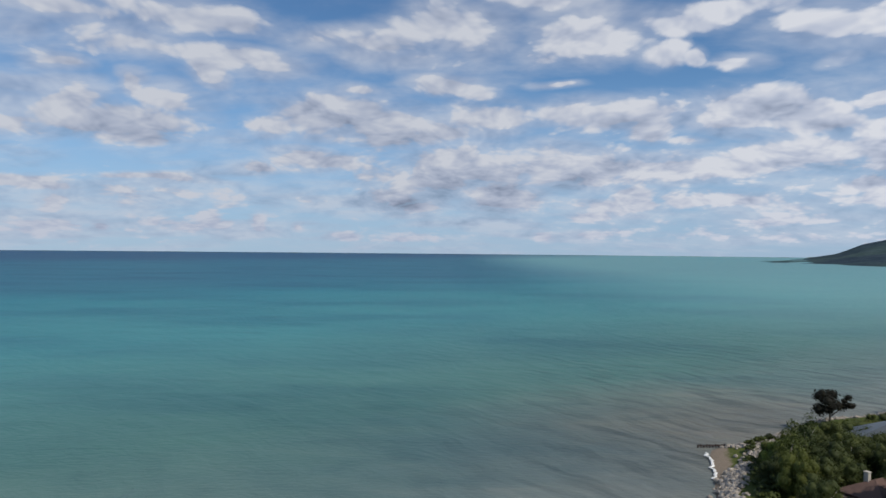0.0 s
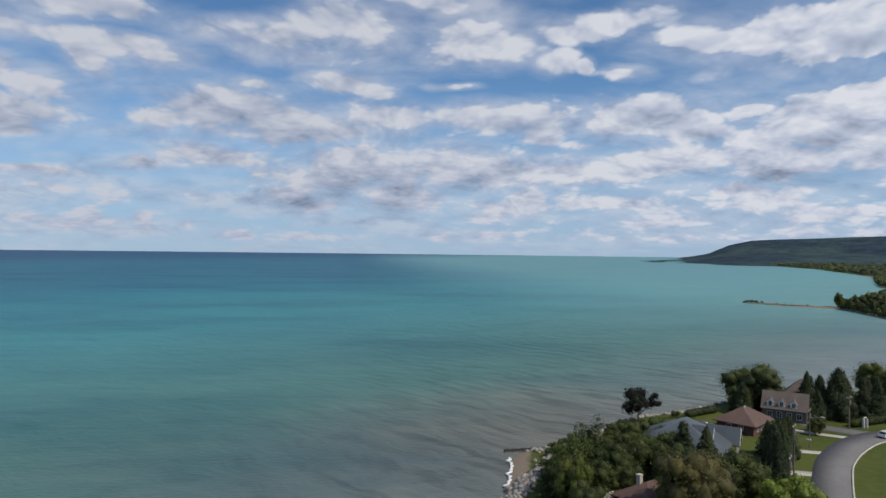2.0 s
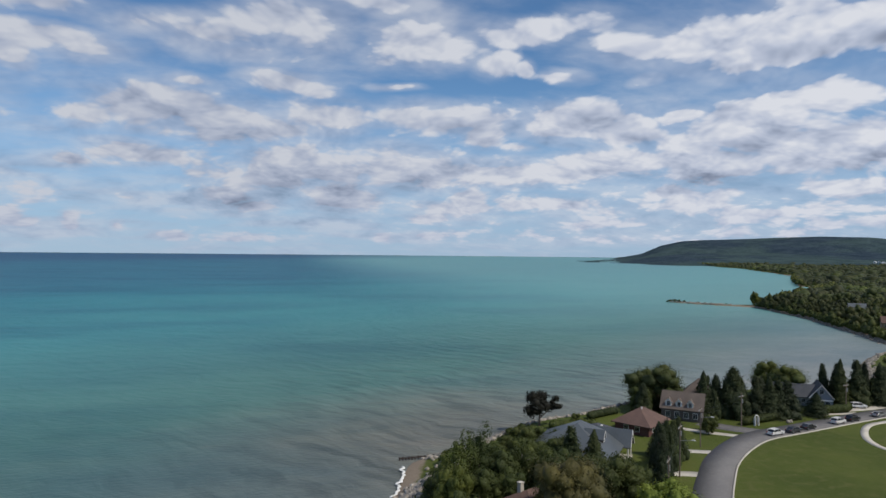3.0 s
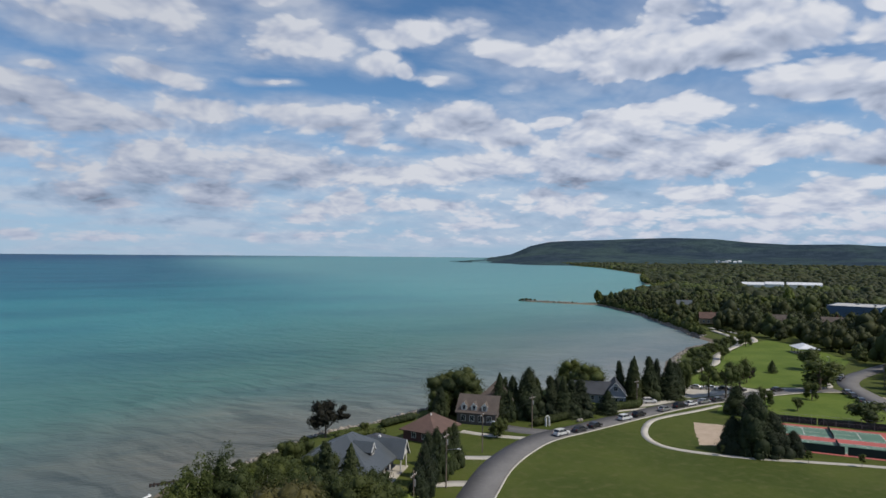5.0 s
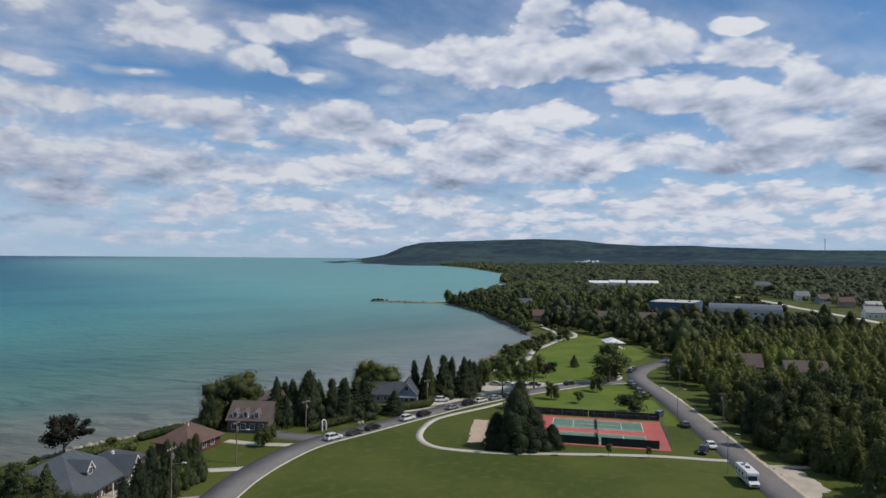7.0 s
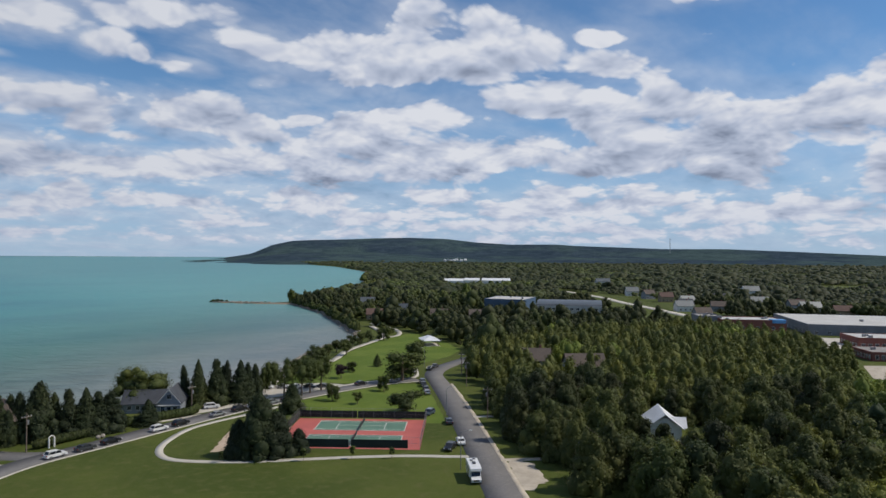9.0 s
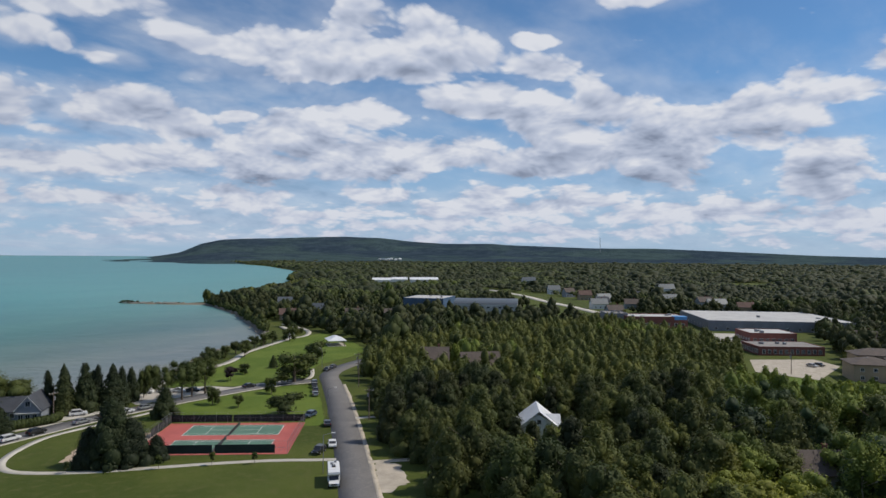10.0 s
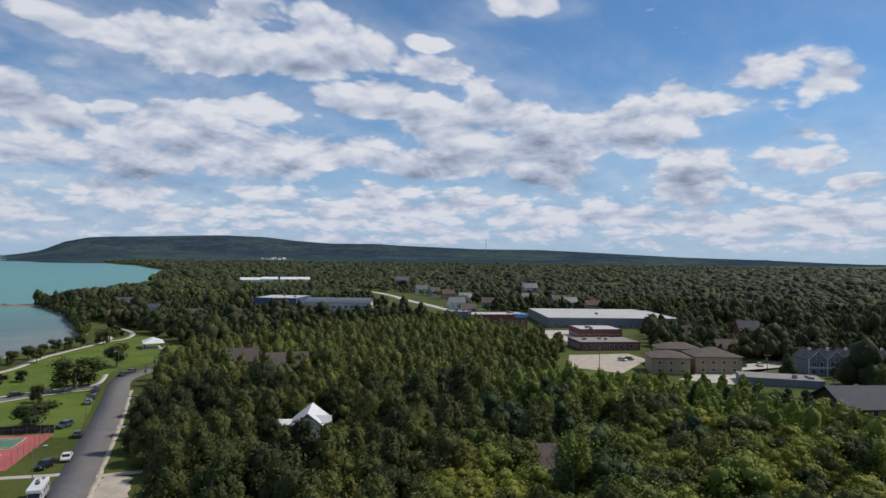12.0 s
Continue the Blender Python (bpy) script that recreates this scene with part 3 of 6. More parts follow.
park_path = smooth_line([(224, 162.5), (212, 160), (198, 158), (190, 155.5), (182, 149), (177.2, 142.5), (175.8, 136), (178.5, 130), (186.5, 121.5), (196.5, 114), (206, 107), (215, 99.5), (222, 92), (225, 89)], 1.0)
ribbon("park_path", park_path, 0.9, 0.9, 0.05, MAT_CONCRETE, "pale concrete footpath looping round the lawn", "path")
pad("sand_pit", [(185, 133), (200, 150), (213, 138), (199, 121)], 0.03, MAT_SAND, "pale sand play court in the lawn", "sand", ragged=0.6)

MAT_SUNLIT_LAWN = material("sunlit_park_turf", m_sunlit_lawn)
pad("lawn", [(252, 184), (258, 176), (272, 173), (284, 170), (294, 181), (306, 189), (330, 195), (350, 206), (366, 234), (380, 272), (350, 263), (330, 251), (306, 237), (285, 219), (262, 208), (252, 202), (242, 192)], 0.02, MAT_SUNLIT_LAWN, "lush green park lawn by the promenade", "lawn", ragged=0.5)
pad("lawn", [(214, 155), (226, 164), (250, 165.5), (270, 163), (277, 157), (262, 137), (243, 113), (228, 128)], 0.015, MAT_SUNLIT_LAWN, "lush green lawn behind the tennis court", "lawn", ragged=0.5)

# ---------------------------------------------------------------- tennis courts
def frame_m(ox, oy, ux, uy, z=LAND_Z):
    """A level frame at (ox, oy) whose x axis runs along (ux, uy)."""
    return pose(ox, oy, z, 0, 0, math.degrees(math.atan2(uy, ux)))


MAT_COURT_RED = worn("red_court_paint", (0.46, 0.115, 0.095), (0.36, 0.085, 0.075), 0.6, 0.85, 10, 0.1)
MAT_COURT_GREEN = worn("green_court_paint", (0.105, 0.20, 0.145), (0.075, 0.15, 0.11), 0.6, 0.85, 10, 0.1)
MAT_LINE = worn("white_line_paint", (0.75, 0.74, 0.70), (0.6, 0.58, 0.55), 2, 0.8)
MAT_STEEL = worn("galvanised_steel", (0.32, 0.33, 0.34), (0.2, 0.2, 0.21), 2, 0.5, 10, 0.1, 0.6)
MAT_SCREEN = worn("dark_windscreen_cloth", (0.020, 0.030, 0.027), (0.012, 0.018, 0.016), 1.0, 0.9)
MAT_NET = worn("dark_net_mesh", (0.03, 0.035, 0.04), (0.02, 0.02, 0.025), 3, 0.9)
court = thing("tennis_court", "red and green twin tennis court behind a tall wire fence", "tennis court", frame_m(220.3, 139.2, 0.675, -0.738))
U0, U1, V0, V1 = -6.5, 28.8, 2.2, -26.0          # the red ground, y away from the lawn path
part("court_surface", box(bmesh.new(), U0, V1, -0.2, U1, V0, 0.06, 0.02), MAT_COURT_RED, court)
CL, CW = 23.77, 9.8
for c0 in (0.0, -14.0):
    part("playing_area", box(bmesh.new(), 0, c0 - CW, 0.0, CL, c0, 0.066), MAT_COURT_GREEN, court)
    sx = CL / 2 - 6.4
    for x0, y0, x1, y1 in ((0, c0 - 0.12, CL, c0), (0, c0 - CW, CL, c0 - CW + 0.12), (0, c0 - CW, 0.14, c0), (CL - 0.14, c0 - CW, CL, c0),
                           (0, c0 - 1.3, CL, c0 - 1.2), (0, c0 - CW + 1.2, CL, c0 - CW + 1.3), (sx, c0 - CW + 1.3, sx + 0.12, c0 - 1.3),
                           (CL - sx - 0.12, c0 - CW + 1.3, CL - sx, c0 - 1.3), (sx, c0 - CW / 2 - 0.06, CL - sx, c0 - CW / 2 + 0.06)):
        part("court_line", box(bmesh.new(), x0, y0, 0.05, x1, y1, 0.072), MAT_LINE, court)
    part("net", box(bmesh.new(), CL / 2 - 0.02, c0 - CW - 0.6, 0.1, CL / 2 + 0.02, c0 + 0.6, 0.98), MAT_NET, court, "dark net with a pale top band")
    for y in (c0 + 0.7, c0 - CW - 0.7):
        part("net_post", tube(bmesh.new(), (CL / 2, y, 0), (CL / 2, y, 1.08), 0.06), MAT_STEEL, court)
FENCE_H = 3.0
sides = [((U0, V0), (U1, V0)), ((U1, V0), (U1, V1)), ((U1, V1), (U0, V1)), ((U0, V1), (U0, V0))]
for (xa, ya), (xb, yb) in sides:
    n = max(2, round(math.hypot(xb - xa, yb - ya) / 3.0))
    for k in range(n):
        x, y = xa + (xb - xa) * k / n, ya + (yb - ya) * k / n
        part("fence_post", tube(bmesh.new(), (x, y, 0), (x, y, FENCE_H), 0.035, n=6), MAT_STEEL, court)
    for z in (FENCE_H, 1.5):
        part("fence_rail", tube(bmesh.new(), (xa, ya, z), (xb, yb, z), 0.022, n=5), MAT_STEEL, court)
    # wire lattice
    wm = bmesh.new()
    L = math.hypot(xb - xa, yb - ya)
    for k in range(int(L / 0.9)):
        s0 = k * 0.9
        for d in (1, -1):
            s1 = s0 + d * 1.6
            if 0 <= s1 <= L:
                tube(wm, (xa + (xb - xa) * s0 / L, ya + (yb - ya) * s0 / L, 0.1), (xa + (xb - xa) * s1 / L, ya + (yb - ya) * s1 / L, FENCE_H - 0.05), 0.008, n=3)
    part("fence_wire", wm, MAT_STEEL, court)
for x0, x1, y in ((U0, 9.5, V0 + 0.06), (9.7, U1, V0 + 0.06), (-5, 12.0, V1 - 0.06), (12.6, 26.0, V1 - 0.06)):
    part("windscreen", box(bmesh.new(), x0, y - 0.015, 0.35, x1, y + 0.015, 2.3), MAT_SCREEN, court, "dark green windscreen cloth tied to the fence")
part("windscreen", box(bmesh.new(), U0 - 0.08, V1 + 14, 0.35, U0 - 0.05, V0, 2.3), MAT_SCREEN, court, "dark green windscreen cloth tied to the fence")

# ---------------------------------------------------------------- trees
def m_leaf(dark, light, vary=0.35):
    def build(N, b, p):
        isl = N.n("ShaderNodeNewGeometry").outputs["Random Per Island"]
        obj = N.n("ShaderNodeObjectInfo").outputs["Random"]
        big, grove = N.noise(p, 0.25, 3, 0.6), N.noise(p, 0.07, 2, 0.6)
        c = N.mix(N.m("ADD", N.m("MULTIPLY", isl, 0.55), N.m("MULTIPLY", big, 0.45)), (*dark, 1), (*light, 1))
        c = N.mix(1.0, c, N.ramp(grove, ((0.3, (0.72, 0.78, 0.80)), (0.5, (1.0, 1.0, 1.0)), (0.7, (1.34, 1.22, 1.0)))), "MULTIPLY")
        c = N.mix(1.0, c, N.ramp(obj, ((0, (1 - vary, 1 - vary, 1 - vary)), (0.5, (1.0, 1.0, 0.9)), (1, (1 + vary, 1 + vary * 0.8, 0.95)))), "MULTIPLY")
        N.put(b.inputs["Base Color"], c)
        b.inputs["Roughness"].default_value = 0.65
        b.inputs["Specular IOR Level"].default_value = 0.25
        tr = N.n("ShaderNodeBsdfTranslucent")
        N.put(tr.inputs[0], c)
        mx = N.n("ShaderNodeMixShader")
        mx.inputs[0].default_value = 0.28
        N.link(b.outputs[0], mx.inputs[1])
        N.link(tr.outputs[0], mx.inputs[2])
        out = [n for n in N.t.nodes if n.bl_idname == "ShaderNodeOutputMaterial"][0]
        N.link(mx.outputs[0], out.inputs[0])
    return build


LEAF = {
    "cedar": material("cedar_foliage", m_leaf((0.052, 0.068, 0.020), (0.134, 0.150, 0.045), 0.3)),
    "spruce": material("spruce_foliage", m_leaf((0.021, 0.033, 0.014), (0.052, 0.068, 0.030), 0.25)),
    "leafy": material("broadleaf_foliage", m_leaf((0.032, 0.047, 0.014), (0.088, 0.110, 0.033))),
    "bright": material("bright_foliage", m_leaf((0.080, 0.117, 0.020), (0.200, 0.245, 0.056), 0.3)),
    "lime": material("lime_green_foliage", m_leaf((0.105, 0.135, 0.018), (0.27, 0.285, 0.052), 0.25)),
    "maple": material("deep_green_maple_foliage", m_leaf((0.018, 0.036, 0.014), (0.062, 0.098, 0.038), 0.25)),
    "olive": material("olive_foliage", m_leaf((0.040, 0.042, 0.018), (0.095, 0.092, 0.040), 0.1)),
    "dark": material("dark_maple_foliage", m_leaf((0.012, 0.013, 0.010), (0.026, 0.026, 0.018), 0.1)),
    # darker foliage tones that carry cloud shadow over the woods
    "far_dark": material("distant_dark_foliage", m_leaf((0.026, 0.036, 0.014), (0.048, 0.058, 0.022), 0.2)),
    "far_green": material("distant_green_foliage", m_leaf((0.038, 0.054, 0.019), (0.070, 0.088, 0.030), 0.2)),
    "purple": material("purple_leaf_foliage", m_leaf((0.020, 0.012, 0.016), (0.045, 0.026, 0.032), 0.1)),
}
MAT_BARK = worn("bark", (0.16, 0.12, 0.09), (0.07, 0.055, 0.04), 2.0, 0.95, 8, 0.6)
MAT_PALE_BARK = worn("birch_bark", (0.50, 0.47, 0.43), (0.28, 0.25, 0.22), 2.0, 0.9, 8, 0.4)


def cards(rng, pts, out, size, flatten=0.42):
    """Small leaf sprays: one pointed blade at each point, facing roughly along `out`."""
    n = len(pts)
    nrm = out + rng.normal(0, flatten, (n, 3))
    nrm /= np.linalg.norm(nrm, axis=1)[:, None] + 1e-9
    t = np.cross(nrm, rng.normal(0, 1, (n, 3)))
    t /= np.linalg.norm(t, axis=1)[:, None] + 1e-9
    u = np.cross(nrm, t)
    s = size * rng.uniform(0.7, 1.6, (n, 1))
    w = s * rng.uniform(0.55, 1.0, (n, 1))
    v = np.stack([pts - t * s, pts + u * w + nrm * s * 0.15, pts + t * s * 0.7 - u * w * 0.7], 1).reshape(-1, 3)
    return v, np.arange(3 * n).reshape(-1, 3)


def ball(rng, c, r, n=6, k=8, rough=0.15):
    """A rough closed ball, the dim inside of a crown."""
    th, ph = np.linspace(0.12, math.pi - 0.12, n), np.linspace(0, 2 * math.pi, k, endpoint=False)
    g = np.array([[(math.sin(a) * math.cos(b), math.sin(a) * math.sin(b), math.cos(a)) for b in ph] for a in th]).reshape(-1, 3)
    v = np.asarray(c) + g * np.asarray(r) * (1 + rng.normal(0, rough, (len(g), 1)))
    i, j = np.meshgrid(np.arange(n - 1), np.arange(k), indexing="ij")
    a, b = i * k + j, i * k + (j + 1) % k
    return v, np.vstack([np.stack([a, a + k, b + k], -1).reshape(-1, 3), np.stack([a, b + k, b], -1).reshape(-1, 3)])


def join(pieces):
    vs, qs, o = [], [], 0
    for v, q in pieces:
        vs.append(v)
        qs.append(q + o)
        o += len(v)
    return np.vstack(vs), np.vstack(qs)


def sphere_points(rng, n):
    d = rng.normal(0, 1, (n, 3))
    return d / np.linalg.norm(d, axis=1)[:, None]


def crown_round(rng, h, w, base, clumps, leaves, size, airy=0.0):
    """A broadleaf crown: clumps over a lumpy egg, each with leaves on its outer side."""
    mid, rz = (h + base) / 2, (h - base) / 2
    pieces = []
    d = sphere_points(rng, clumps)
    for k in range(clumps):
        if d[k, 2] < -0.9:
            d[k, 2] *= -0.5
        f = rng.uniform(0.45, 0.85)
        c = np.array([d[k, 0] * w / 2 * f, d[k, 1] * w / 2 * f, mid + d[k, 2] * rz * f])
        r = np.array([w * 0.5, w * 0.5, rz * 0.9]) * rng.uniform(0.27, 0.48)
        if rng.random() > airy:
            pieces.append(ball(rng, c, r * 0.62, 5, 7))
        n = leaves // clumps
        s = sphere_points(rng, n)
        pieces.append(cards(rng, c + s * r * rng.uniform(0.62, 1.18, (n, 1)), s + np.array([0, 0, 0.3]), size))
    return join(pieces)


def crown_cone(rng, h, w, base, leaves, size, power=0.8, tiers=0, droop=0.25):
    """A conifer's crown: a shell of drooping sprays round a cone, with tiers for a spruce."""
    u = rng.beta(1.0, 1.5, leaves)
    a = rng.uniform(0, 2 * math.pi, leaves)
    lump = np.array([noise.noise(Vector((math.cos(x) * 1.3, math.sin(x) * 1.3, y * 5 + h))) for x, y in zip(a, u)])
    r = w / 2 * (1 - u) ** power * (1 + 0.35 * lump)
    if tiers:
        r *= 0.72 + 0.38 * (1 - (u * tiers) % 1.0)
    r *= np.sqrt(rng.uniform(0.55, 1.1, leaves))
    z = base + u * (h - base) - droop * r * 0.3
    p = np.stack([r * np.cos(a), r * np.sin(a), z], 1)
    o = np.stack([np.cos(a), np.sin(a), np.full(leaves, 0.5)], 1)
    core = []
    for k in range(6):
        uu = (k + 0.3) / 6.5
        core.append(ball(rng, (0, 0, base + uu * (h - base)), np.array([w * 0.36 * (1 - uu) ** power, w * 0.36 * (1 - uu) ** power, (h - base) * 0.13]), 4, 7))
    return join([cards(rng, p, o, size, 0.4), *core])


def crown_cedar(rng, h, w, base, clumps, leaves, size, power):
    """A bushy cedar: feathery boughs heaped over a blunt cone."""
    pieces = []
    n = leaves // clumps
    for k in range(clumps):
        u = rng.beta(1.0, 1.25) * 0.97
        a = k * 2.4 + rng.normal(0, 0.3)
        env = w / 2 * (1 - u) ** power * (0.8 + 0.2 * min(1.0, u / 0.12))
        r = env * rng.uniform(0.50, 0.80)
        c = np.array([r * math.cos(a), r * math.sin(a), base + u * (h - base)])
        b = np.array([1.0, 1.0, 1.25]) * (0.10 * w + 0.30 * env) * rng.uniform(0.75, 1.2)
        pieces.append(ball(rng, c - (0, 0, 0.15 * b[2]), b * 0.66, 4, 6))
        s = sphere_points(rng, n)
        s[:, 2] = np.abs(s[:, 2]) * 1.2 - 0.35
        pieces.append(cards(rng, c + s * b * rng.uniform(0.6, 1.2, (n, 1)), s + np.array([0.4 * math.cos(a), 0.4 * math.sin(a), 0.5]), size, 0.55))
    for k in range(4):
        uu = (k + 0.3) / 4.5
        pieces.append(ball(rng, (0, 0, base + uu * (h - base)), np.array([w * 0.32 * (1 - uu) ** power, w * 0.32 * (1 - uu) ** power, (h - base) * 0.18]), 4, 7))
    return join(pieces)


def trunk_mesh(rng, h, r, limbs, lean=0.0):
    bm = bmesh.new()
    top = Vector((lean, 0, h))
    tube(bm, (0, 0, -0.3), top * 0.5, r * 1.15, r * 0.8)
    tube(bm, top * 0.5, top, r * 0.8, r * 0.25, 6)
    for k in range(limbs):
        z = rng.uniform(0.35, 0.8)
        a = rng.uniform(0, 6.28)
        ln = h * rng.uniform(0.2, 0.4)
        p = top * z
        tube(bm, p, p + Vector((math.cos(a) * ln, math.sin(a) * ln, ln * 0.7)), r * 0.4, r * 0.1, 5)
    return bm


def shifted(vq, x, y):
    return vq[0] + np.array([x, y, 0.0]), vq[1]


def build_tree(name, label, category, seed, kind, h, w, base, leaves, size, leaf, clumps=16, limbs=5, bark=None, tiers=0, power=0.8, airy=0.0, r=None, group=""):
    rng = np.random.default_rng(seed)
    t = thing(name, label, category, group=group)
    part("trunk", trunk_mesh(rng, h * (0.7 if kind == "round" else 0.95), r or 0.018 * h + 0.06, limbs), bark or MAT_BARK, t)
    if kind == "round":
        v, q = crown_round(rng, h, w, base, clumps, leaves, size, airy)
    elif kind == "cedar":
        v, q = crown_cedar(rng, h, w, base, clumps, leaves, size, power)
    else:
        v, q = crown_cone(rng, h, w, base, leaves, size, power, tiers)
    quads_object("crown", v, q, LEAF[leaf], t)
    return t


PLANTED = []


def plant(proto, spots, rng):
    """Copies of a tree at (x, y, size) or (x, y, size, height factor)."""
    for k, sp in enumerate(spots):
        x, y, s = sp[:3]
        sz = s * (sp[3] if len(sp) > 3 else 1.0)
        m = pose(x, y, float(ground_z(x, y)), 0, 0, float(rng.uniform(0, 360))) @ Matrix.Diagonal((s, s, sz, 1))
        if proto.name not in PLANTED:
            PLANTED.append(proto.name)
            proto.matrix_basis = m
        else:
            c = copy_thing(proto, m)
            c.matrix_basis = m

# ---------------------------------------------------------------- houses
MAT_SLATE = worn("grey_metal_roof", (0.115, 0.13, 0.14), (0.085, 0.098, 0.105), 0.5, 0.45, 6, 0.1, 0.3)
MAT_BLUE_SLATE = worn("blue_grey_shingle", (0.060, 0.066, 0.078), (0.042, 0.046, 0.055), 1, 0.85, 14, 0.4)
MAT_RED_SHINGLE = worn("red_brown_shingle", (0.135, 0.082, 0.066), (0.09, 0.056, 0.046), 1, 0.9, 14, 0.4)
MAT_TAN_SHINGLE = worn("tan_brown_shingle", (0.122, 0.096, 0.080), (0.078, 0.063, 0.055), 1, 0.9, 14, 0.4)
MAT_BRICK = worn("grey_brown_brick", (0.125, 0.105, 0.095), (0.08, 0.066, 0.06), 1, 0.9, 16, 0.4)
MAT_RED_BRICK = worn("red_brick", (0.24, 0.085, 0.065), (0.16, 0.06, 0.05), 1, 0.9, 16, 0.4)
MAT_BROWN_SIDING = worn("red_brown_siding", (0.12, 0.05, 0.04), (0.08, 0.035, 0.03), 1, 0.8)
MAT_GREY_SIDING = worn("blue_grey_siding", (0.25, 0.27, 0.30), (0.19, 0.21, 0.235), 1, 0.75)
MAT_TRIM = worn("white_trim_paint", (0.72, 0.71, 0.68), (0.58, 0.57, 0.55), 2, 0.6)
MAT_STUCCO = worn("tan_stucco", (0.38, 0.29, 0.19), (0.30, 0.23, 0.15), 0.6, 0.95)
MAT_GREY_WALL = worn("grey_metal_cladding", (0.20, 0.21, 0.24), (0.15, 0.16, 0.18), 0.6, 0.6)
MAT_BLUE_WALL = worn("dull_blue_cladding", (0.06, 0.11, 0.19), (0.045, 0.085, 0.15), 0.6, 0.6)
MAT_WHITE_ROOF = worn("white_roof_membrane", (0.52, 0.51, 0.48), (0.38, 0.37, 0.35), 0.4, 0.7)
MAT_TAR_ROOF = worn("grey_gravel_roof", (0.27, 0.25, 0.23), (0.20, 0.185, 0.17), 0.6, 0.95)
MAT_WHITE_METAL = worn("white_sheet_metal_roof", (0.74, 0.75, 0.76), (0.60, 0.61, 0.62), 0.8, 0.45)
MAT_WOOD = worn("weathered_timber", (0.22, 0.17, 0.13), (0.13, 0.10, 0.08), 2, 0.9)
MAT_DARK_WOOD = worn("dark_timber_siding", (0.055, 0.04, 0.035), (0.03, 0.024, 0.02), 1, 0.8)


MAT_TARP = worn("blue_tarpaulin", (0.10, 0.32, 0.62), (0.07, 0.24, 0.5), 1, 0.5)


def m_glass(N, b, p):
    N.put(b.inputs["Base Color"], N.mix(N.noise(p, 0.7, 2), (0.012, 0.015, 0.02, 1), (0.035, 0.04, 0.05, 1)))
    b.inputs["Roughness"].default_value, b.inputs["IOR"].default_value = 0.06, 1.5


MAT_GLASS = material("window_glass", m_glass)


def prism(bm, prof, a0, a1, axis):
    """A closed solid: the profile of (across, z) points swept along x or y."""
    rows = []
    for s in (a0, a1):
        rows.append([bm.verts.new((s, p, z) if axis == "x" else (p, s, z)) for p, z in prof])
    n = len(prof)
    for k in range(n):
        bm.faces.new((rows[0][k], rows[0][(k + 1) % n], rows[1][(k + 1) % n], rows[1][k]))
    bm.faces.new(rows[0])
    bm.faces.new(rows[1][::-1])
    return bm


def gable_roof(x0, y0, x1, y1, ze, zr, axis="x", over=0.45, t=0.22):
    a0, a1, p0, p1 = (x0, x1, y0, y1) if axis == "x" else (y0, y1, x0, x1)
    mid = (p0 + p1) / 2
    drop = (zr - ze) * over / ((p1 - p0) / 2)
    return prism(bmesh.new(), [(p0 - over, ze - drop), (mid, zr), (p1 + over, ze - drop), (p1 + over, ze - drop - t), (mid, zr - t), (p0 - over, ze - drop - t)], a0 - over, a1 + over, axis)


def hip_roof(x0, y0, x1, y1, ze, zr, over=0.5, t=0.2, ridge=None):
    bm = bmesh.new()
    x0, y0, x1, y1 = x0 - over, y0 - over, x1 + over, y1 + over
    w, d = x1 - x0, y1 - y0
    if ridge is None:
        ins = min(w, d) / 2
        ridge = ((x0 + ins, (y0 + y1) / 2), (x1 - ins + 0.02, (y0 + y1) / 2)) if w >= d else (((x0 + x1) / 2, y0 + ins), ((x0 + x1) / 2, y1 - ins + 0.02))
    lo = [bm.verts.new((x, y, ze - t)) for x, y in ((x0, y0), (x1, y0), (x1, y1), (x0, y1))]
    up = [bm.verts.new((x, y, ze)) for x, y in ((x0, y0), (x1, y0), (x1, y1), (x0, y1))]
    ra, rb = [bm.verts.new((*r, zr)) for r in ridge]
    bm.faces.new(lo[::-1])
    for k in range(4):
        bm.faces.new((lo[k], lo[(k + 1) % 4], up[(k + 1) % 4], up[k]))
    if w >= d:
        for f in ((up[0], up[1], rb, ra), (up[1], up[2], rb), (up[2], up[3], ra, rb), (up[3], up[0], ra)):
            bm.faces.new(f)
    else:
        for f in ((up[0], up[1], ra), (up[1], up[2], rb, ra), (up[2], up[3], rb), (up[3], up[0], ra, rb)):
            bm.faces.new(f)
    return bm


def gable_wall(x0, y0, x1, y1, z0, ze, zr, axis="x"):
    a0, a1, p0, p1 = (x0, x1, y0, y1) if axis == "x" else (y0, y1, x0, x1)
    return prism(bmesh.new(), [(p0, z0), (p0, ze), ((p0 + p1) / 2, zr - 0.2), (p1, ze), (p1, z0)], a0, a1, axis)


def window(parent, m, w, h, trim=None, bars=True):
    """A window whose frame lies in the plane y = 0 of m, facing -y."""
    bm = bmesh.new()
    b = 0.1
    for x0, z0, x1, z1 in ((-w / 2 - b, -b, w / 2 + b, 0), (-w / 2 - b, h, w / 2 + b, h + b), (-w / 2 - b, 0, -w / 2, h), (w / 2, 0, w / 2 + b, h)):
        box(bm, x0, -0.07, z0, x1, 0.05, z1)
    if bars:
        box(bm, -0.03, -0.05, 0, 0.03, 0.03, h)
    f = part("window", bm, trim or MAT_TRIM, parent)
    f.matrix_local = m
    part("pane", box(bmesh.new(), -w / 2, -0.02, 0, w / 2, 0.02, h), MAT_GLASS, f, "dark glass")
    return f


def on_wall(x, y, z, facing):
    """Where a window sits: facing in degrees, 0 looks along -y, 90 along +x, 180 along +y, 270 along -x."""
    return pose(x, y, z, 0, 0, facing)


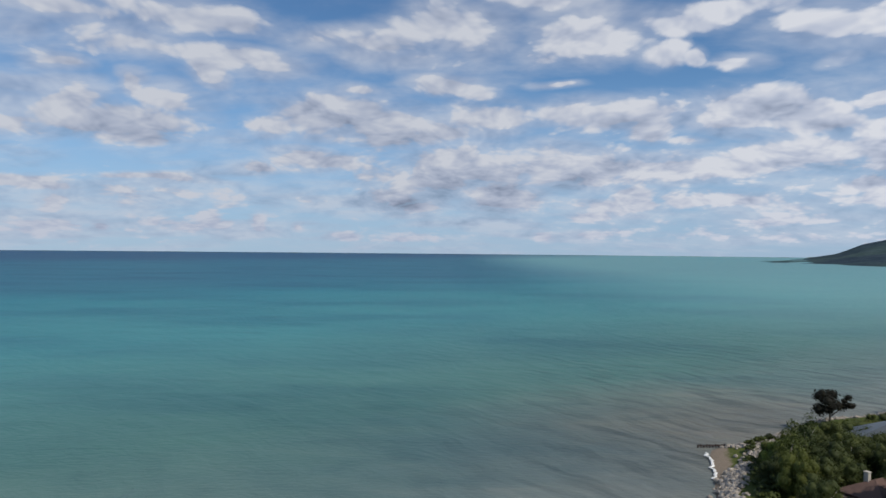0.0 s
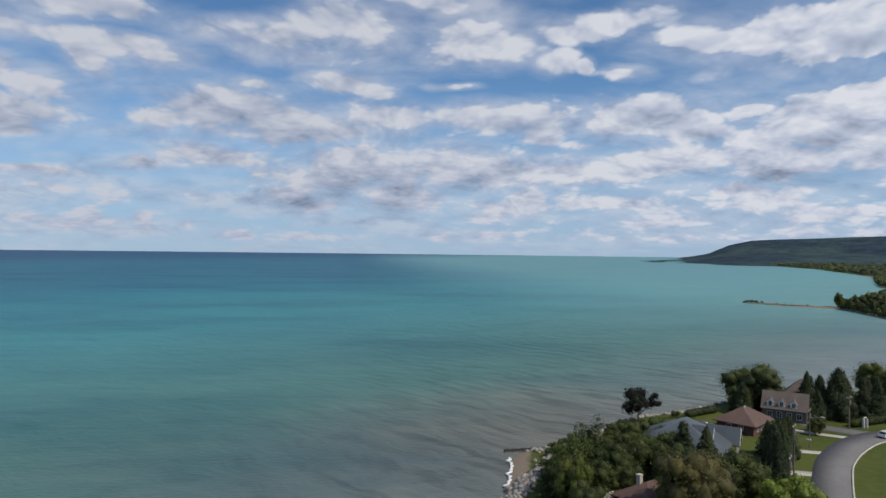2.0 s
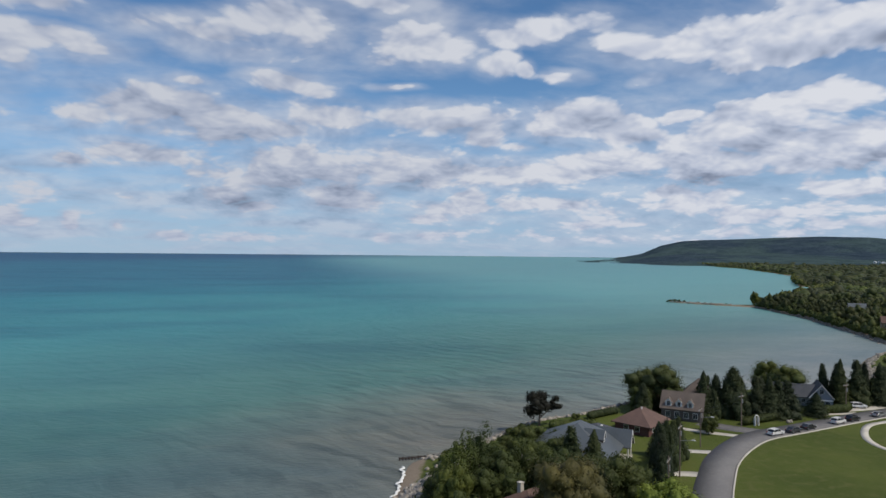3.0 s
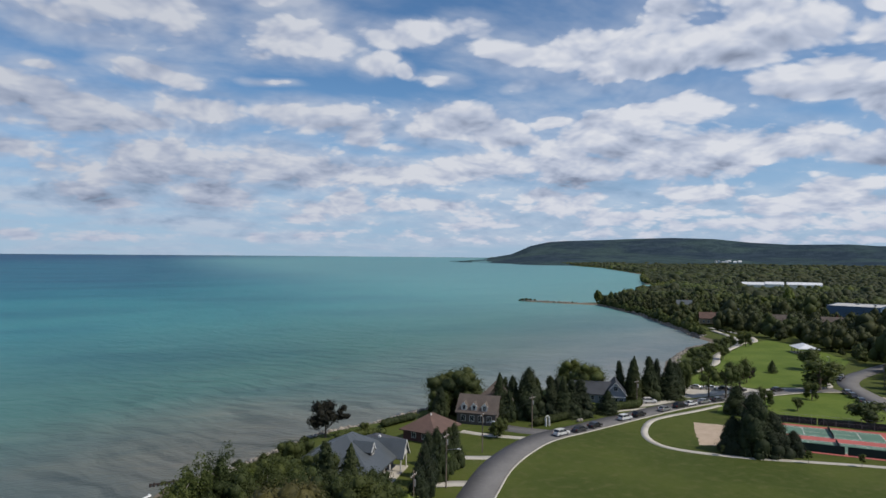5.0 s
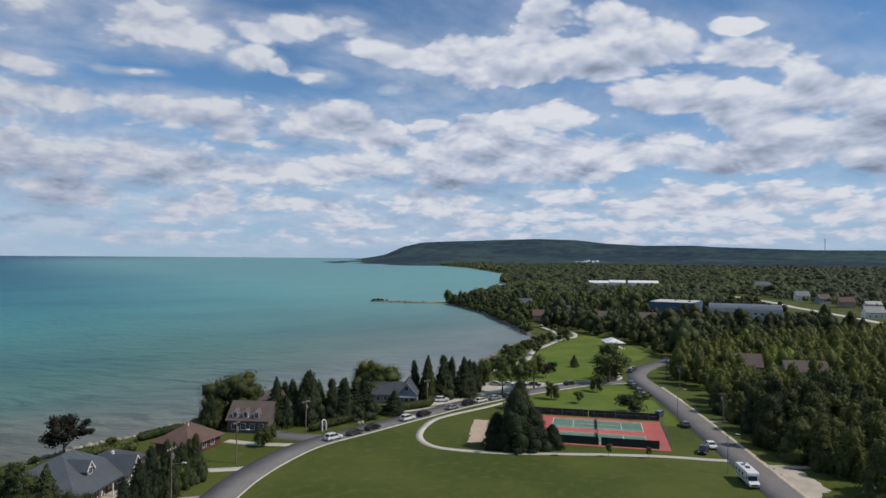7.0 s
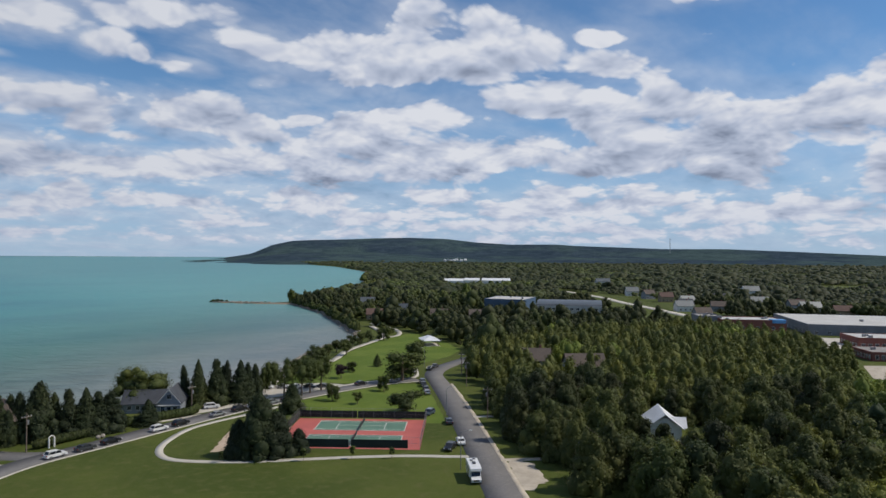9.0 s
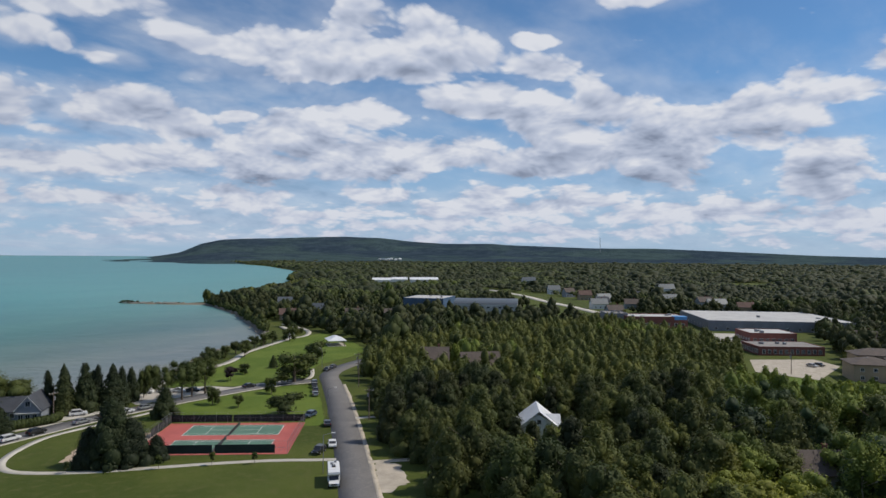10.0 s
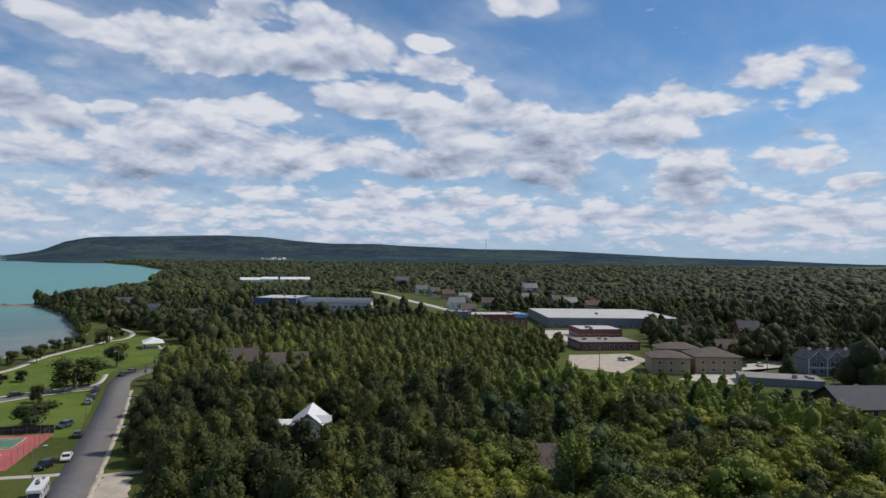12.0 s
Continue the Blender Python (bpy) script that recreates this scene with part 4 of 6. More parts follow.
def windows_row(parent, x0, x1, y, z, n, w, h, facing=0, trim=None):
    for k in range(n):
        s = x0 + (x1 - x0) * (k + 0.5) / n
        window(parent, on_wall(s, y, z, facing) if facing in (0, 180) else on_wall(y, s, z, facing), w, h, trim)


def dormer(parent, x, y, ze, w, h, depth, roof_mat, wall_mat):
    """A gabled dormer facing -y with a white bargeboard and one window."""
    wall = part("dormer", gable_wall(x - w / 2, y, x + w / 2, y + depth, ze, ze + h, ze + h + w * 0.55, "y"), wall_mat, parent)
    part("dormer_roof", gable_roof(x - w / 2, y, x + w / 2, y + depth, ze + h, ze + h + w * 0.55 + 0.15, "y", 0.25, 0.12), roof_mat, wall)
    bargeboard(wall, x, y - 0.28, ze + h - 0.25, w / 2 + 0.25, w * 0.55 + 0.35)
    window(wall, on_wall(x, y - 0.03, ze + 0.3, 0), w * 0.45, h * 0.85)


def bargeboard(parent, x, y, z, half, rise):
    """Two white boards along the edges of a gable that faces -y."""
    bm = bmesh.new()
    for s in (-1, 1):
        a, b = Vector((x + s * half, y, z)), Vector((x, y, z + rise))
        d = (b - a).normalized()
        nrm = Vector((-d.z, 0, d.x)) * (0.16 if s < 0 else -0.16)
        ring = [a, b, b - nrm * 1.3, a - nrm * 1.3]
        vs = [bm.verts.new(p) for p in ring] + [bm.verts.new(p + Vector((0, 0.08, 0))) for p in ring]
        for f in ((0, 1, 2, 3), (7, 6, 5, 4), (0, 4, 5, 1), (1, 5, 6, 2), (2, 6, 7, 3), (3, 7, 4, 0)):
            bm.faces.new([vs[i] for i in f])
    part("bargeboard", bm, MAT_TRIM, parent, "white painted board")


def chimney(parent, x, y, z0, z1, mat, w=0.9):
    bm = box(bmesh.new(), x - w / 2, y - w / 2, z0, x + w / 2, y + w / 2, z1)
    box(bm, x - w / 2 - 0.08, y - w / 2 - 0.08, z1, x + w / 2 + 0.08, y + w / 2 + 0.08, z1 + 0.15)
    part("chimney", bm, mat, parent)


# bungalow with the grey metal roof and a columned porch (front faces -y)
h = thing("house", "bungalow with a grey metal hip roof and white porch columns", "house", frame_m(100.8, 131.6, 0.63, 0.776) @ Matrix.Diagonal((1.0, 1.0, 1.12, 1.0)))
part("wall", box(bmesh.new(), 0.6, 2.2, 0, 18.6, 18.0, 3.0), MAT_BRICK, h)
part("roof", hip_roof(0, 0.4, 18.8, 18.4, 3.0, 7.4, 0.5, 0.25, ((9.6, 9.3), (12.6, 9.3))), MAT_SLATE, h, "standing-seam grey metal roof")
for k in range(12):
    x = 1.2 + k * 1.5
    t1 = min(1.0, x / 9.6, (18.8 - x) / 6.4)
    part("roof_seam", tube(bmesh.new(), (x, 0.0, 3.0), (x, 0.0 + 9.2 * t1, 3.02 + 4.35 * t1), 0.03, n=4), MAT_SLATE, h)
dormer(h, 8.6, 3.2, 4.4, 2.2, 1.1, 4.0, MAT_SLATE, MAT_BRICK)
part("porch_gable", gable_wall(14.2, -1.2, 18.2, 5.0, 2.9, 3.2, 5.6, "y"), MAT_TRIM, h)
part("porch_roof", gable_roof(14.2, -1.2, 18.2, 6.0, 3.2, 5.8, "y", 0.4, 0.18), MAT_SLATE, h)
bargeboard(h, 16.2, -1.68, 2.75, 2.4, 3.1)
for x in (0.6, 4.2, 7.8, 11.4, 14.4, 18.0):
    y = -0.9 if x > 14 else 0.5
    part("porch_column", tube(bmesh.new(), (x, y, 0), (x, y, 2.95), 0.17, n=10), MAT_TRIM, h, "white round column")
part("porch_floor", box(bmesh.new(), 0, -1.3, -0.1, 18.6, 2.3, 0.18), MAT_CONCRETE, h)
windows_row(h, 1.5, 17.5, 2.17, 0.9, 6, 1.3, 1.5)
windows_row(h, 4, 16, 0.57, 0.9, 4, 1.3, 1.4, 270)
part("rear_wing_wall", box(bmesh.new(), 17.0, 3.0, 0, 27.5, 12.0, 2.8), MAT_BRICK, h)
part("rear_wing_roof", hip_roof(17.0, 3.0, 27.5, 12.0, 2.8, 4.9, 0.5), MAT_BLUE_SLATE, h, "blue-grey shingle roof")
part("vent", box(bmesh.new(), 20.6, 6.0, 4.3, 21.2, 6.5, 5.0, 0.05), MAT_TRIM, h)

# red-brown hip-roofed outbuilding
h = thing("house", "low house with a red-brown shingle hip roof", "house", frame_m(125.2, 157.3, 0.82, 0.572))
part("wall", box(bmesh.new(), 0.4, 0.4, 0, 11.4, 9.6, 2.6), MAT_BROWN_SIDING, h)
part("roof", hip_roof(0.2, 0.2, 11.6, 9.8, 2.6, 6.0, 0.6), MAT_RED_SHINGLE, h)
windows_row(h, 1.5, 10, 0.37, 0.9, 3, 1.1, 1.2)
windows_row(h, 2.0, 8, 0.37, 0.9, 2, 1.1, 1.2, 270)
part("vent", box(bmesh.new(), 5.0, 4.4, 5.6, 5.3, 4.7, 6.2), MAT_TRIM, h)

# brick house with three dormers
h = thing("house", "two-storey brick house with three white-trimmed dormers", "house", frame_m(138.6, 174.2, 0.755, -0.655) @ Matrix.Scale(0.92, 4))
part("wall", box(bmesh.new(), 0.3, 0.3, 0, 12.0, 10.0, 3.8), MAT_BRICK, h)
part("wall", gable_wall(0.3, 0.3, 12.0, 10.0, 3.7, 3.8, 7.7), MAT_BRICK, h)
part("roof", gable_roof(0.3, 0.3, 12.0, 10.0, 3.8, 7.9), MAT_TAN_SHINGLE, h)
for x in (2.4, 5.4, 8.6):
    dormer(h, x, 0.7, 3.9, 1.7, 1.5, 2.6, MAT_TAN_SHINGLE, MAT_TRIM)
windows_row(h, 1, 11.4, 0.27, 1.0, 4, 1.2, 1.6)
part("rear_wall", box(bmesh.new(), 5.0, 9.0, 0, 15.0, 18.0, 6.0), MAT_BRICK, h)
part("rear_roof", hip_roof(5.0, 9.0, 15.0, 18.0, 6.0, 11.0, 0.6), MAT_TAN_SHINGLE, h, "tall tan-brown hip roof")
chimney(h, 11.0, 8.0, 6.0, 9.0, MAT_BRICK)

# grey house with the white-trimmed gable
h = thing("house", "grey-sided house with white-trimmed gables and slate-grey roof", "house", frame_m(186.2, 183.1, 0.80, -0.60) @ Matrix.Scale(0.86, 4))
part("wall", gable_wall(-3.0, 0, 11.0, 8.0, 0, 3.6, 7.0, "x"), MAT_GREY_SIDING, h)
part("roof", gable_roof(-3.0, 0, 11.0, 8.0, 3.6, 7.2, "x"), MAT_BLUE_SLATE, h)
part("gable_wing", gable_wall(9.0, -3.0, 16.0, 9.0, 0, 4.2, 8.2, "y"), MAT_GREY_SIDING, h)
part("gable_roof", gable_roof(9.0, -3.0, 16.0, 9.0, 4.2, 8.4, "y"), MAT_BLUE_SLATE, h)
bargeboard(h, 12.5, -3.5, 3.75, 3.95, 4.6)
window(h, on_wall(12.5, -3.04, 5.2, 0), 1.3, 1.5)
windows_row(h, 9.6, 15.4, -3.04, 1.0, 3, 1.2, 1.7)
windows_row(h, -2.0, 8.5, -0.04, 1.2, 4, 1.1, 1.4)
window(h, on_wall(-3.04, 4.0, 1.2, 270), 1.2, 1.5)
window(h, on_wall(-3.04, 4.0, 4.2, 270), 1.1, 1.2)
part("porch_trim", box(bmesh.new(), 9.0, -3.5, 3.0, 16.0, -3.0, 3.2), MAT_TRIM, h)

# cottage with a deck among the shore trees
h = thing("cottage", "red-brown roofed cottage with a white-railed deck", "house", frame_m(75.0, 111.2, 0.9, 0.44))
part("wall", box(bmesh.new(), 0.3, 0.3, 0, 9.7, 7.7, 2.7), MAT_BROWN_SIDING, h)
part("roof", hip_roof(0, 0, 10, 8, 2.7, 5.2, 0.5), MAT_RED_SHINGLE, h)
chimney(h, 3.4, 5.0, 3.5, 6.2, MAT_CONCRETE, 0.8)
part("deck", box(bmesh.new(), -5.0, 2.0, 1.9, 0.2, 8.0, 2.1), MAT_WOOD, h)
for x, y in ((-4.9, 2.1), (-4.9, 5.0), (-4.9, 7.9), (-2.4, 7.9), (0.0, 7.9), (-2.4, 2.1), (0.0, 2.1)):
    part("deck_post", box(bmesh.new(), x - 0.06, y - 0.06, 0, x + 0.06, y + 0.06, 3.1), MAT_TRIM, h)
for x0, y0, x1, y1 in ((-4.9, 2.1, 0, 2.1), (-4.9, 7.9, 0, 7.9), (-4.9, 2.1, -4.9, 7.9)):
    for z in (2.3, 2.55, 2.8, 3.1):
        part("deck_rail", tube(bmesh.new(), (x0, y0, z), (x1, y1, z), 0.04, n=4), MAT_TRIM, h)

# white-roofed house in the wood
h = thing("house", "pale house with a white sheet-metal gable roof among cedars", "house", frame_m(270.8, 59.6, 0.82, 0.57))
part("wall", gable_wall(0, 0, 11.0, 8.0, 0, 3.8, 6.2, "x"), MAT_TRIM, h)
part("roof", gable_roof(0, 0, 11.0, 8.0, 3.8, 6.9, "x", 0.6), MAT_WHITE_METAL, h)
dormer(h, 2.6, -1.2, 3.2, 3.4, 0.5, 4.6, MAT_WHITE_METAL, MAT_TRIM)
part("wing_wall", box(bmesh.new(), 1.0, 8.0, 0, 9.0, 12.6, 3.0), MAT_TRIM, h)
part("wing_roof", box(bmesh.new(), 0.6, 7.9, 3.0, 9.4, 13.0, 3.25, 0.04), MAT_WHITE_METAL, h, "flat white metal roof of the side wing")
window(h, on_wall(-0.03, 4.0, 3.6, 270), 0.9, 1.1)
windows_row(h, 1, 7, -0.03, 1.0, 2, 1.0, 1.3, 270)
windows_row(h, 1, 10, -0.03, 1.0, 4, 1.0, 1.3)

# park pavilion
h = thing("pavilion", "open park pavilion with a white roof", "pavilion", frame_m(351, 222, 0.55, 0.83))
part("roof", hip_roof(0, 0, 12, 8, 2.8, 4.8, 0.6), MAT_WHITE_METAL, h)
for x in (0.3, 4, 8, 11.7):
    for y in (0.3, 7.7):
        part("post", box(bmesh.new(), x - 0.12, y - 0.12, 0, x + 0.12, y + 0.12, 2.8), MAT_WOOD, h)
part("floor_slab", box(bmesh.new(), -0.5, -0.5, -0.1, 12.5, 8.5, 0.1), MAT_CONCRETE, h)


def flat_block(name, label, m, w, d, hgt, wall, roof, rows=0, cols=0, parapet=0.5, ww=1.6, wh=1.4):
    """A flat-roofed building, its front along x facing -y."""
    b = thing(name, label, "building", m)
    bm = box(bmesh.new(), 0, 0, 0, w, d, hgt)
    part("wall", bm, wall, b)
    rim = bmesh.new()
    for x0, y0, x1, y1 in ((-0.1, -0.1, w + 0.1, 0.3), (-0.1, d - 0.3, w + 0.1, d + 0.1), (-0.1, 0.3, 0.3, d - 0.3), (w - 0.3, 0.3, w + 0.1, d - 0.3)):
        box(rim, x0, y0, hgt, x1, y1, hgt + parapet)
    part("parapet", rim, wall, b)
    part("roof", box(bmesh.new(), 0.3, 0.3, hgt, w - 0.3, d - 0.3, hgt + 0.12), roof, b)
    rr = random.Random(int(w * 10 + d))
    for k in range(3):
        x, y = rr.uniform(2, w - 4), rr.uniform(2, d - 4)
        part("roof_unit", box(bmesh.new(), x, y, hgt + 0.1, x + rr.uniform(1, 2.2), y + rr.uniform(1, 2), hgt + rr.uniform(0.8, 1.5), 0.05), MAT_STEEL, b)
    for r in range(rows):
        windows_row(b, 0.8, w - 0.8, -0.03, 0.9 + r * 3.2, cols, ww, wh)
        windows_row(b, 0.8, d - 0.8, -0.03, 0.9 + r * 3.2, max(2, int(cols * d / w)), ww, wh, 270)
    return b


# town: brick blocks, store with a white roof, tan apartment blocks
brick = flat_block("brick_building", "tall red brick building with a white-capped roof", frame_m(506, 141, 0.60, -0.80), 36, 22, 9.0, MAT_RED_BRICK, MAT_WHITE_ROOF, 2, 8)
part("tarpaulin", box(bmesh.new(), 28, -0.4, 7.6, 35.6, 6, 9.7, 0.1), MAT_TARP, brick, "bright blue tarpaulin over scaffolding")
flat_block("grey_building", "plain dark grey building beside the brick one", frame_m(507, 155, 0.60, -0.80), 13, 20, 10.0, MAT_GREY_WALL, MAT_TAR_ROOF)
flat_block("store_building", "wide grey store with a broad white flat roof", frame_m(547, 106, 0.52, -0.855), 86, 78, 6.2, MAT_GREY_WALL, MAT_WHITE_ROOF, 1, 12, 0.3)
flat_block("brick_shop", "low red brick shop with a white roof edge", frame_m(503, 71, 0.57, -0.82), 24, 22, 5.0, MAT_RED_BRICK, MAT_WHITE_ROOF, 1, 7, 0.3)
flat_block("brick_office", "long low brick office with a grey flat roof", frame_m(457, 56, 0.60, -0.80), 30, 20, 3.9, MAT_RED_BRICK, MAT_TAR_ROOF, 1, 11, 0.25, 1.2, 1.8)
def hip_block(label, m, w, d, ze, zr, floors, cols):
    """A stucco block with a low hip roof, its front along x facing -y."""
    b = thing("apartment_block", label, "building", m)
    part("wall", box(bmesh.new(), 0, 0, 0, w, d, ze), MAT_STUCCO, b)
    part("roof", hip_roof(0, 0, w, d, ze, zr, 0.7), MAT_TAN_SHINGLE, b)
    for k in range(floors):
        windows_row(b, 0.8, w - 0.8, -0.03, 0.9 + 2.9 * k, cols, 1.2, 1.2)
    part("roof_vent", box(bmesh.new(), w * 0.4, d * 0.4, zr - 1.6, w * 0.4 + 0.5, d * 0.4 + 0.5, zr - 0.2, 0.04), MAT_STEEL, b)


hip_block("tan stucco apartment block with a low brown hip roof", frame_m(410.5, 13, 0.40, -0.917), 14.5, 13, 6.4, 8.6, 2, 3)
hip_block("broader tan stucco apartment block with a brown hip roof", frame_m(421, -1.5, 0.48, -0.877), 18, 15, 6.6, 9.4, 2, 4)
hip_block("tan stucco block with a brown hip roof behind the others", frame_m(431, 14, 0.45, -0.893), 17, 11, 7.4, 9.6, 2, 4)
flat_block("flat_shed", "low building with a pale blue-grey flat roof", frame_m(406, -19, 0.22, -0.97), 27, 13, 2.6, MAT_GREY_WALL, MAT_TAR_ROOF, 0, 0, 0.2)
# terrace of gabled town houses
for k in range(6):
    b = thing("town_house", "white-trimmed blue-grey town house in a gabled terrace", "house", frame_m(440 + 3.9 * k, -40 - 6.3 * k, 0.53, -0.85), "gabled terrace")
    part("wall", gable_wall(0, 0, 7.3, 11, 0, 6.4, 9.2, "y"), MAT_GREY_WALL, b)
    part("roof", gable_roof(0, 0, 7.3, 11, 6.4, 9.4, "y", 0.2), MAT_BLUE_SLATE, b)
    bargeboard(b, 3.65, -0.3, 6.2, 3.9, 3.4)
    part("corner_board", box(bmesh.new(), -0.1, -0.1, 0, 0.35, 0.0, 6.4), MAT_TRIM, b, "white corner board")
    part("porch_band", box(bmesh.new(), 0.35, -0.14, 2.9, 7.3, 0.0, 3.35), MAT_TRIM, b, "white band over the ground floor")
    window(b, on_wall(3.65, -0.04, 6.4, 0), 1.0, 1.2)
    windows_row(b, 0.6, 6.7, -0.04, 3.8, 2, 1.3, 1.5)
    windows_row(b, 0.6, 6.7, -0.04, 0.8, 2, 1.3, 1.7)
    part("roof_vent", box(bmesh.new(), 3.2, 5.0, 9.0, 4.1, 5.9, 10.2), MAT_TRIM, b)
b = thing("hall", "dark timber hall with a broad dark gable roof", "building", frame_m(366, -50, 0.55, -0.83))
part("wall", gable_wall(0, 0, 26, 16, 0, 3.6, 7.6, "x"), MAT_DARK_WOOD, b)
part("roof", gable_roof(0, 0, 26, 16, 3.6, 7.9, "x", 1.4, 0.3), MAT_BLUE_SLATE, b)
part("front_wall", box(bmesh.new(), 6, -0.15, 0, 22, 0.1, 2.8), MAT_WOOD, b)
windows_row(b, 7, 21, -0.18, 0.8, 5, 1.4, 1.5)
windows_row(b, 3, 13, -0.03, 1.2, 3, 1.6, 1.6, 270)

# blue and grey works further along the shore
flat_block("blue_works", "blue-clad works hall with a white roof edge", frame_m(526, 342, 0.40, -0.92), 34, 40, 10.5, MAT_BLUE_WALL, MAT_WHITE_ROOF, 0, 0, 0.3)
b = thing("arena", "long grey-white arena with a shallow domed roof", "building", frame_m(517, 283, 0.53, -0.85))
prof = [(0, 9.0)] + [(20 - 20 * math.cos(math.pi * k / 10), 9.0 + 3.2 * math.sin(math.pi * k / 10)) for k in range(1, 10)] + [(40, 9.0)]
part("wall", box(bmesh.new(), -0.1, 0, 0, 48.1, 40, 9.0), MAT_WHITE_ROOF, b)
part("roof", prism(bmesh.new(), prof, 0, 48, "x"), MAT_SLATE, b)
windows_row(b, 2, 46, -0.03, 6.2, 10, 2.2, 1.2)
for k, (x, y, w, d, hh) in enumerate(((862, 712, 30, 14, 5), (884, 690, 24, 14, 6), (902, 668, 44, 16, 6))):
    b = thing("white_shed", "long white shed among distant trees", "building", frame_m(x, y, 0.7, -0.71), "distant white sheds")
    part("wall", gable_wall(0, 0, w, d, 0, hh + 1.5, hh + 4.5, "x"), MAT_TRIM, b)
    part("roof", gable_roof(0, 0, w, d, hh + 1.5, hh + 4.8, "x", 0.5), MAT_WHITE_METAL, b)
    windows_row(b, 1, w - 1, -0.04, 1.5, 6, 1.6, 1.6)


def cottage(x, y, turn, w, d, ze, zr, wall, roof, label):
    """A plain gabled house with windows on its front and one end."""
    b = thing("cottage", label, "house", pose(x, y, LAND_Z, 0, 0, turn), "small town houses")
    part("wall", gable_wall(0, 0, w, d, 0, ze, zr, "x"), wall, b)
    part("roof", gable_roof(0, 0, w, d, ze, zr + 0.2, "x", 0.5), roof, b)
    windows_row(b, 0.8, w - 0.8, -0.04, 1.0, 3, 1.1, 1.3)
    window(b, on_wall(-0.04, d / 2, 1.0, 270), 1.1, 1.3)
    chimney(b, w * 0.7, d * 0.6, zr - 1.2, zr + 1.0, MAT_RED_BRICK, 0.7)
    return b


SMALL_HOUSES = [(318, 146, -50, 12, 8, 5.6, 9.4, 0), (316, 122, -40, 14, 9, 5.6, 9.8, 0), (650, 234, -45, 14, 9, 5, 9, 1), (684, 246, -50, 11, 8, 5, 8.6, 2), (722, 262, -40, 13, 9, 5, 9, 1), (748, 296, -45, 13, 9, 6, 10, 3),
                (782, 330, -30, 12, 9, 6, 10, 0), (818, 372, -45, 14, 9, 6, 10.5, 1), (672, 214, -60, 12, 9, 5, 8.6, 0), (712, 155, -50, 16, 9, 5.5, 9.5, 1), (700, 128, -60, 18, 10, 5, 8.5, 3), (735, 170, -40, 12, 9, 5.5, 9.4, 0),
                (522, 26, -70, 11, 8, 4.5, 8.0, 0), (548, -6, -60, 12, 9, 6.0, 10.5, 2), (470, -4, -60, 10, 8, 4.5, 8.0, 0), (905, 270, -50, 18, 11, 8, 13, 1), (990, 515, -45, 20, 12, 9, 13, 1), (770, 250, -45, 12, 9, 6, 10, 2), (600, 196, -45, 12, 9, 4.6, 8, 0), (268, 4, -50, 9, 7, 4.2, 7.4, 0), (410, 352, -40, 11, 8, 4.2, 7.6, 3), (452, 372, -50, 11, 8, 4.5, 8.2, 1), (480, 446, -40, 12, 8, 4.5, 8.4, 1), (440, 318, -45, 12, 8, 4.2, 8.0, 0), (452, 292, -45, 13, 9, 4.5, 8.4, 0), (560, 330, -40, 10, 8, 4.2, 7.6, 3), (762, 212, -50, 16, 9, 5, 9, 1), (752, 176, -50, 14, 9, 5, 8.5, 0)]
for x, y, tr, w, d, ze, zr, k in SMALL_HOUSES:
    cottage(x, y, tr, w, d, ze, zr, (MAT_GREY_SIDING, MAT_TRIM, MAT_RED_BRICK, MAT_STUCCO)[k], (MAT_TAN_SHINGLE, MAT_SLATE, MAT_BLUE_SLATE, MAT_RED_SHINGLE)[k],
            ("grey-sided house with a brown roof among trees", "white house with a grey roof among trees", "brick house with a dark roof among trees", "tan house with a red-brown roof among trees")[k])

# white farmhouses on the foot of the far hill
for k, (a, r) in enumerate(((46.6, 3290), (46.9, 3330), (47.2, 3280), (47.5, 3310), (47.7, 3350), (48.1, 3290), (48.4, 3330))):
    x, y = 80 + r * math.sin(radians(a)), r * math.cos(radians(a))
    b = cottage(x, y, 30 + 20 * k, 14, 10, 5, 9, MAT_TRIM, MAT_WHITE_METAL, "white farmhouse at the foot of the far hill")
    b.location.z = float(hill_z(np.array([x]), np.array([y]))[0]) - 0.6

# ---------------------------------------------------------------- vehicles
def paint(name, col, metal=0.0):
    def build(N, b, p):
        N.put(b.inputs["Base Color"], N.mix(N.noise(p, 3, 3), (*col, 1), (*[c * 0.85 for c in col], 1)))
        b.inputs["Roughness"].default_value, b.inputs["Metallic"].default_value = 0.3, metal
        b.inputs["Coat Weight"].default_value = 0.5
    return material(name, build)


PAINT = {"white": paint("white_car_paint", (0.72, 0.72, 0.71)), "black": paint("black_car_paint", (0.012, 0.012, 0.014)), "grey": paint("dark_grey_car_paint", (0.05, 0.053, 0.06)),
         "silver": paint("silver_car_paint", (0.42, 0.43, 0.44), 0.5), "blue": paint("slate_blue_car_paint", (0.06, 0.09, 0.15))}
MAT_TYRE = worn("rubber", (0.03, 0.03, 0.03), (0.018, 0.018, 0.018), 3, 0.9)
MAT_RIM = worn("alloy", (0.4, 0.4, 0.41), (0.25, 0.25, 0.26), 3, 0.4, 10, 0.1, 0.7)
MAT_LAMP = worn("clear_lamp", (0.7, 0.7, 0.68), (0.5, 0.5, 0.5), 4, 0.2)
MAT_TAIL = worn("red_lamp", (0.35, 0.02, 0.02), (0.2, 0.015, 0.015), 4, 0.3)


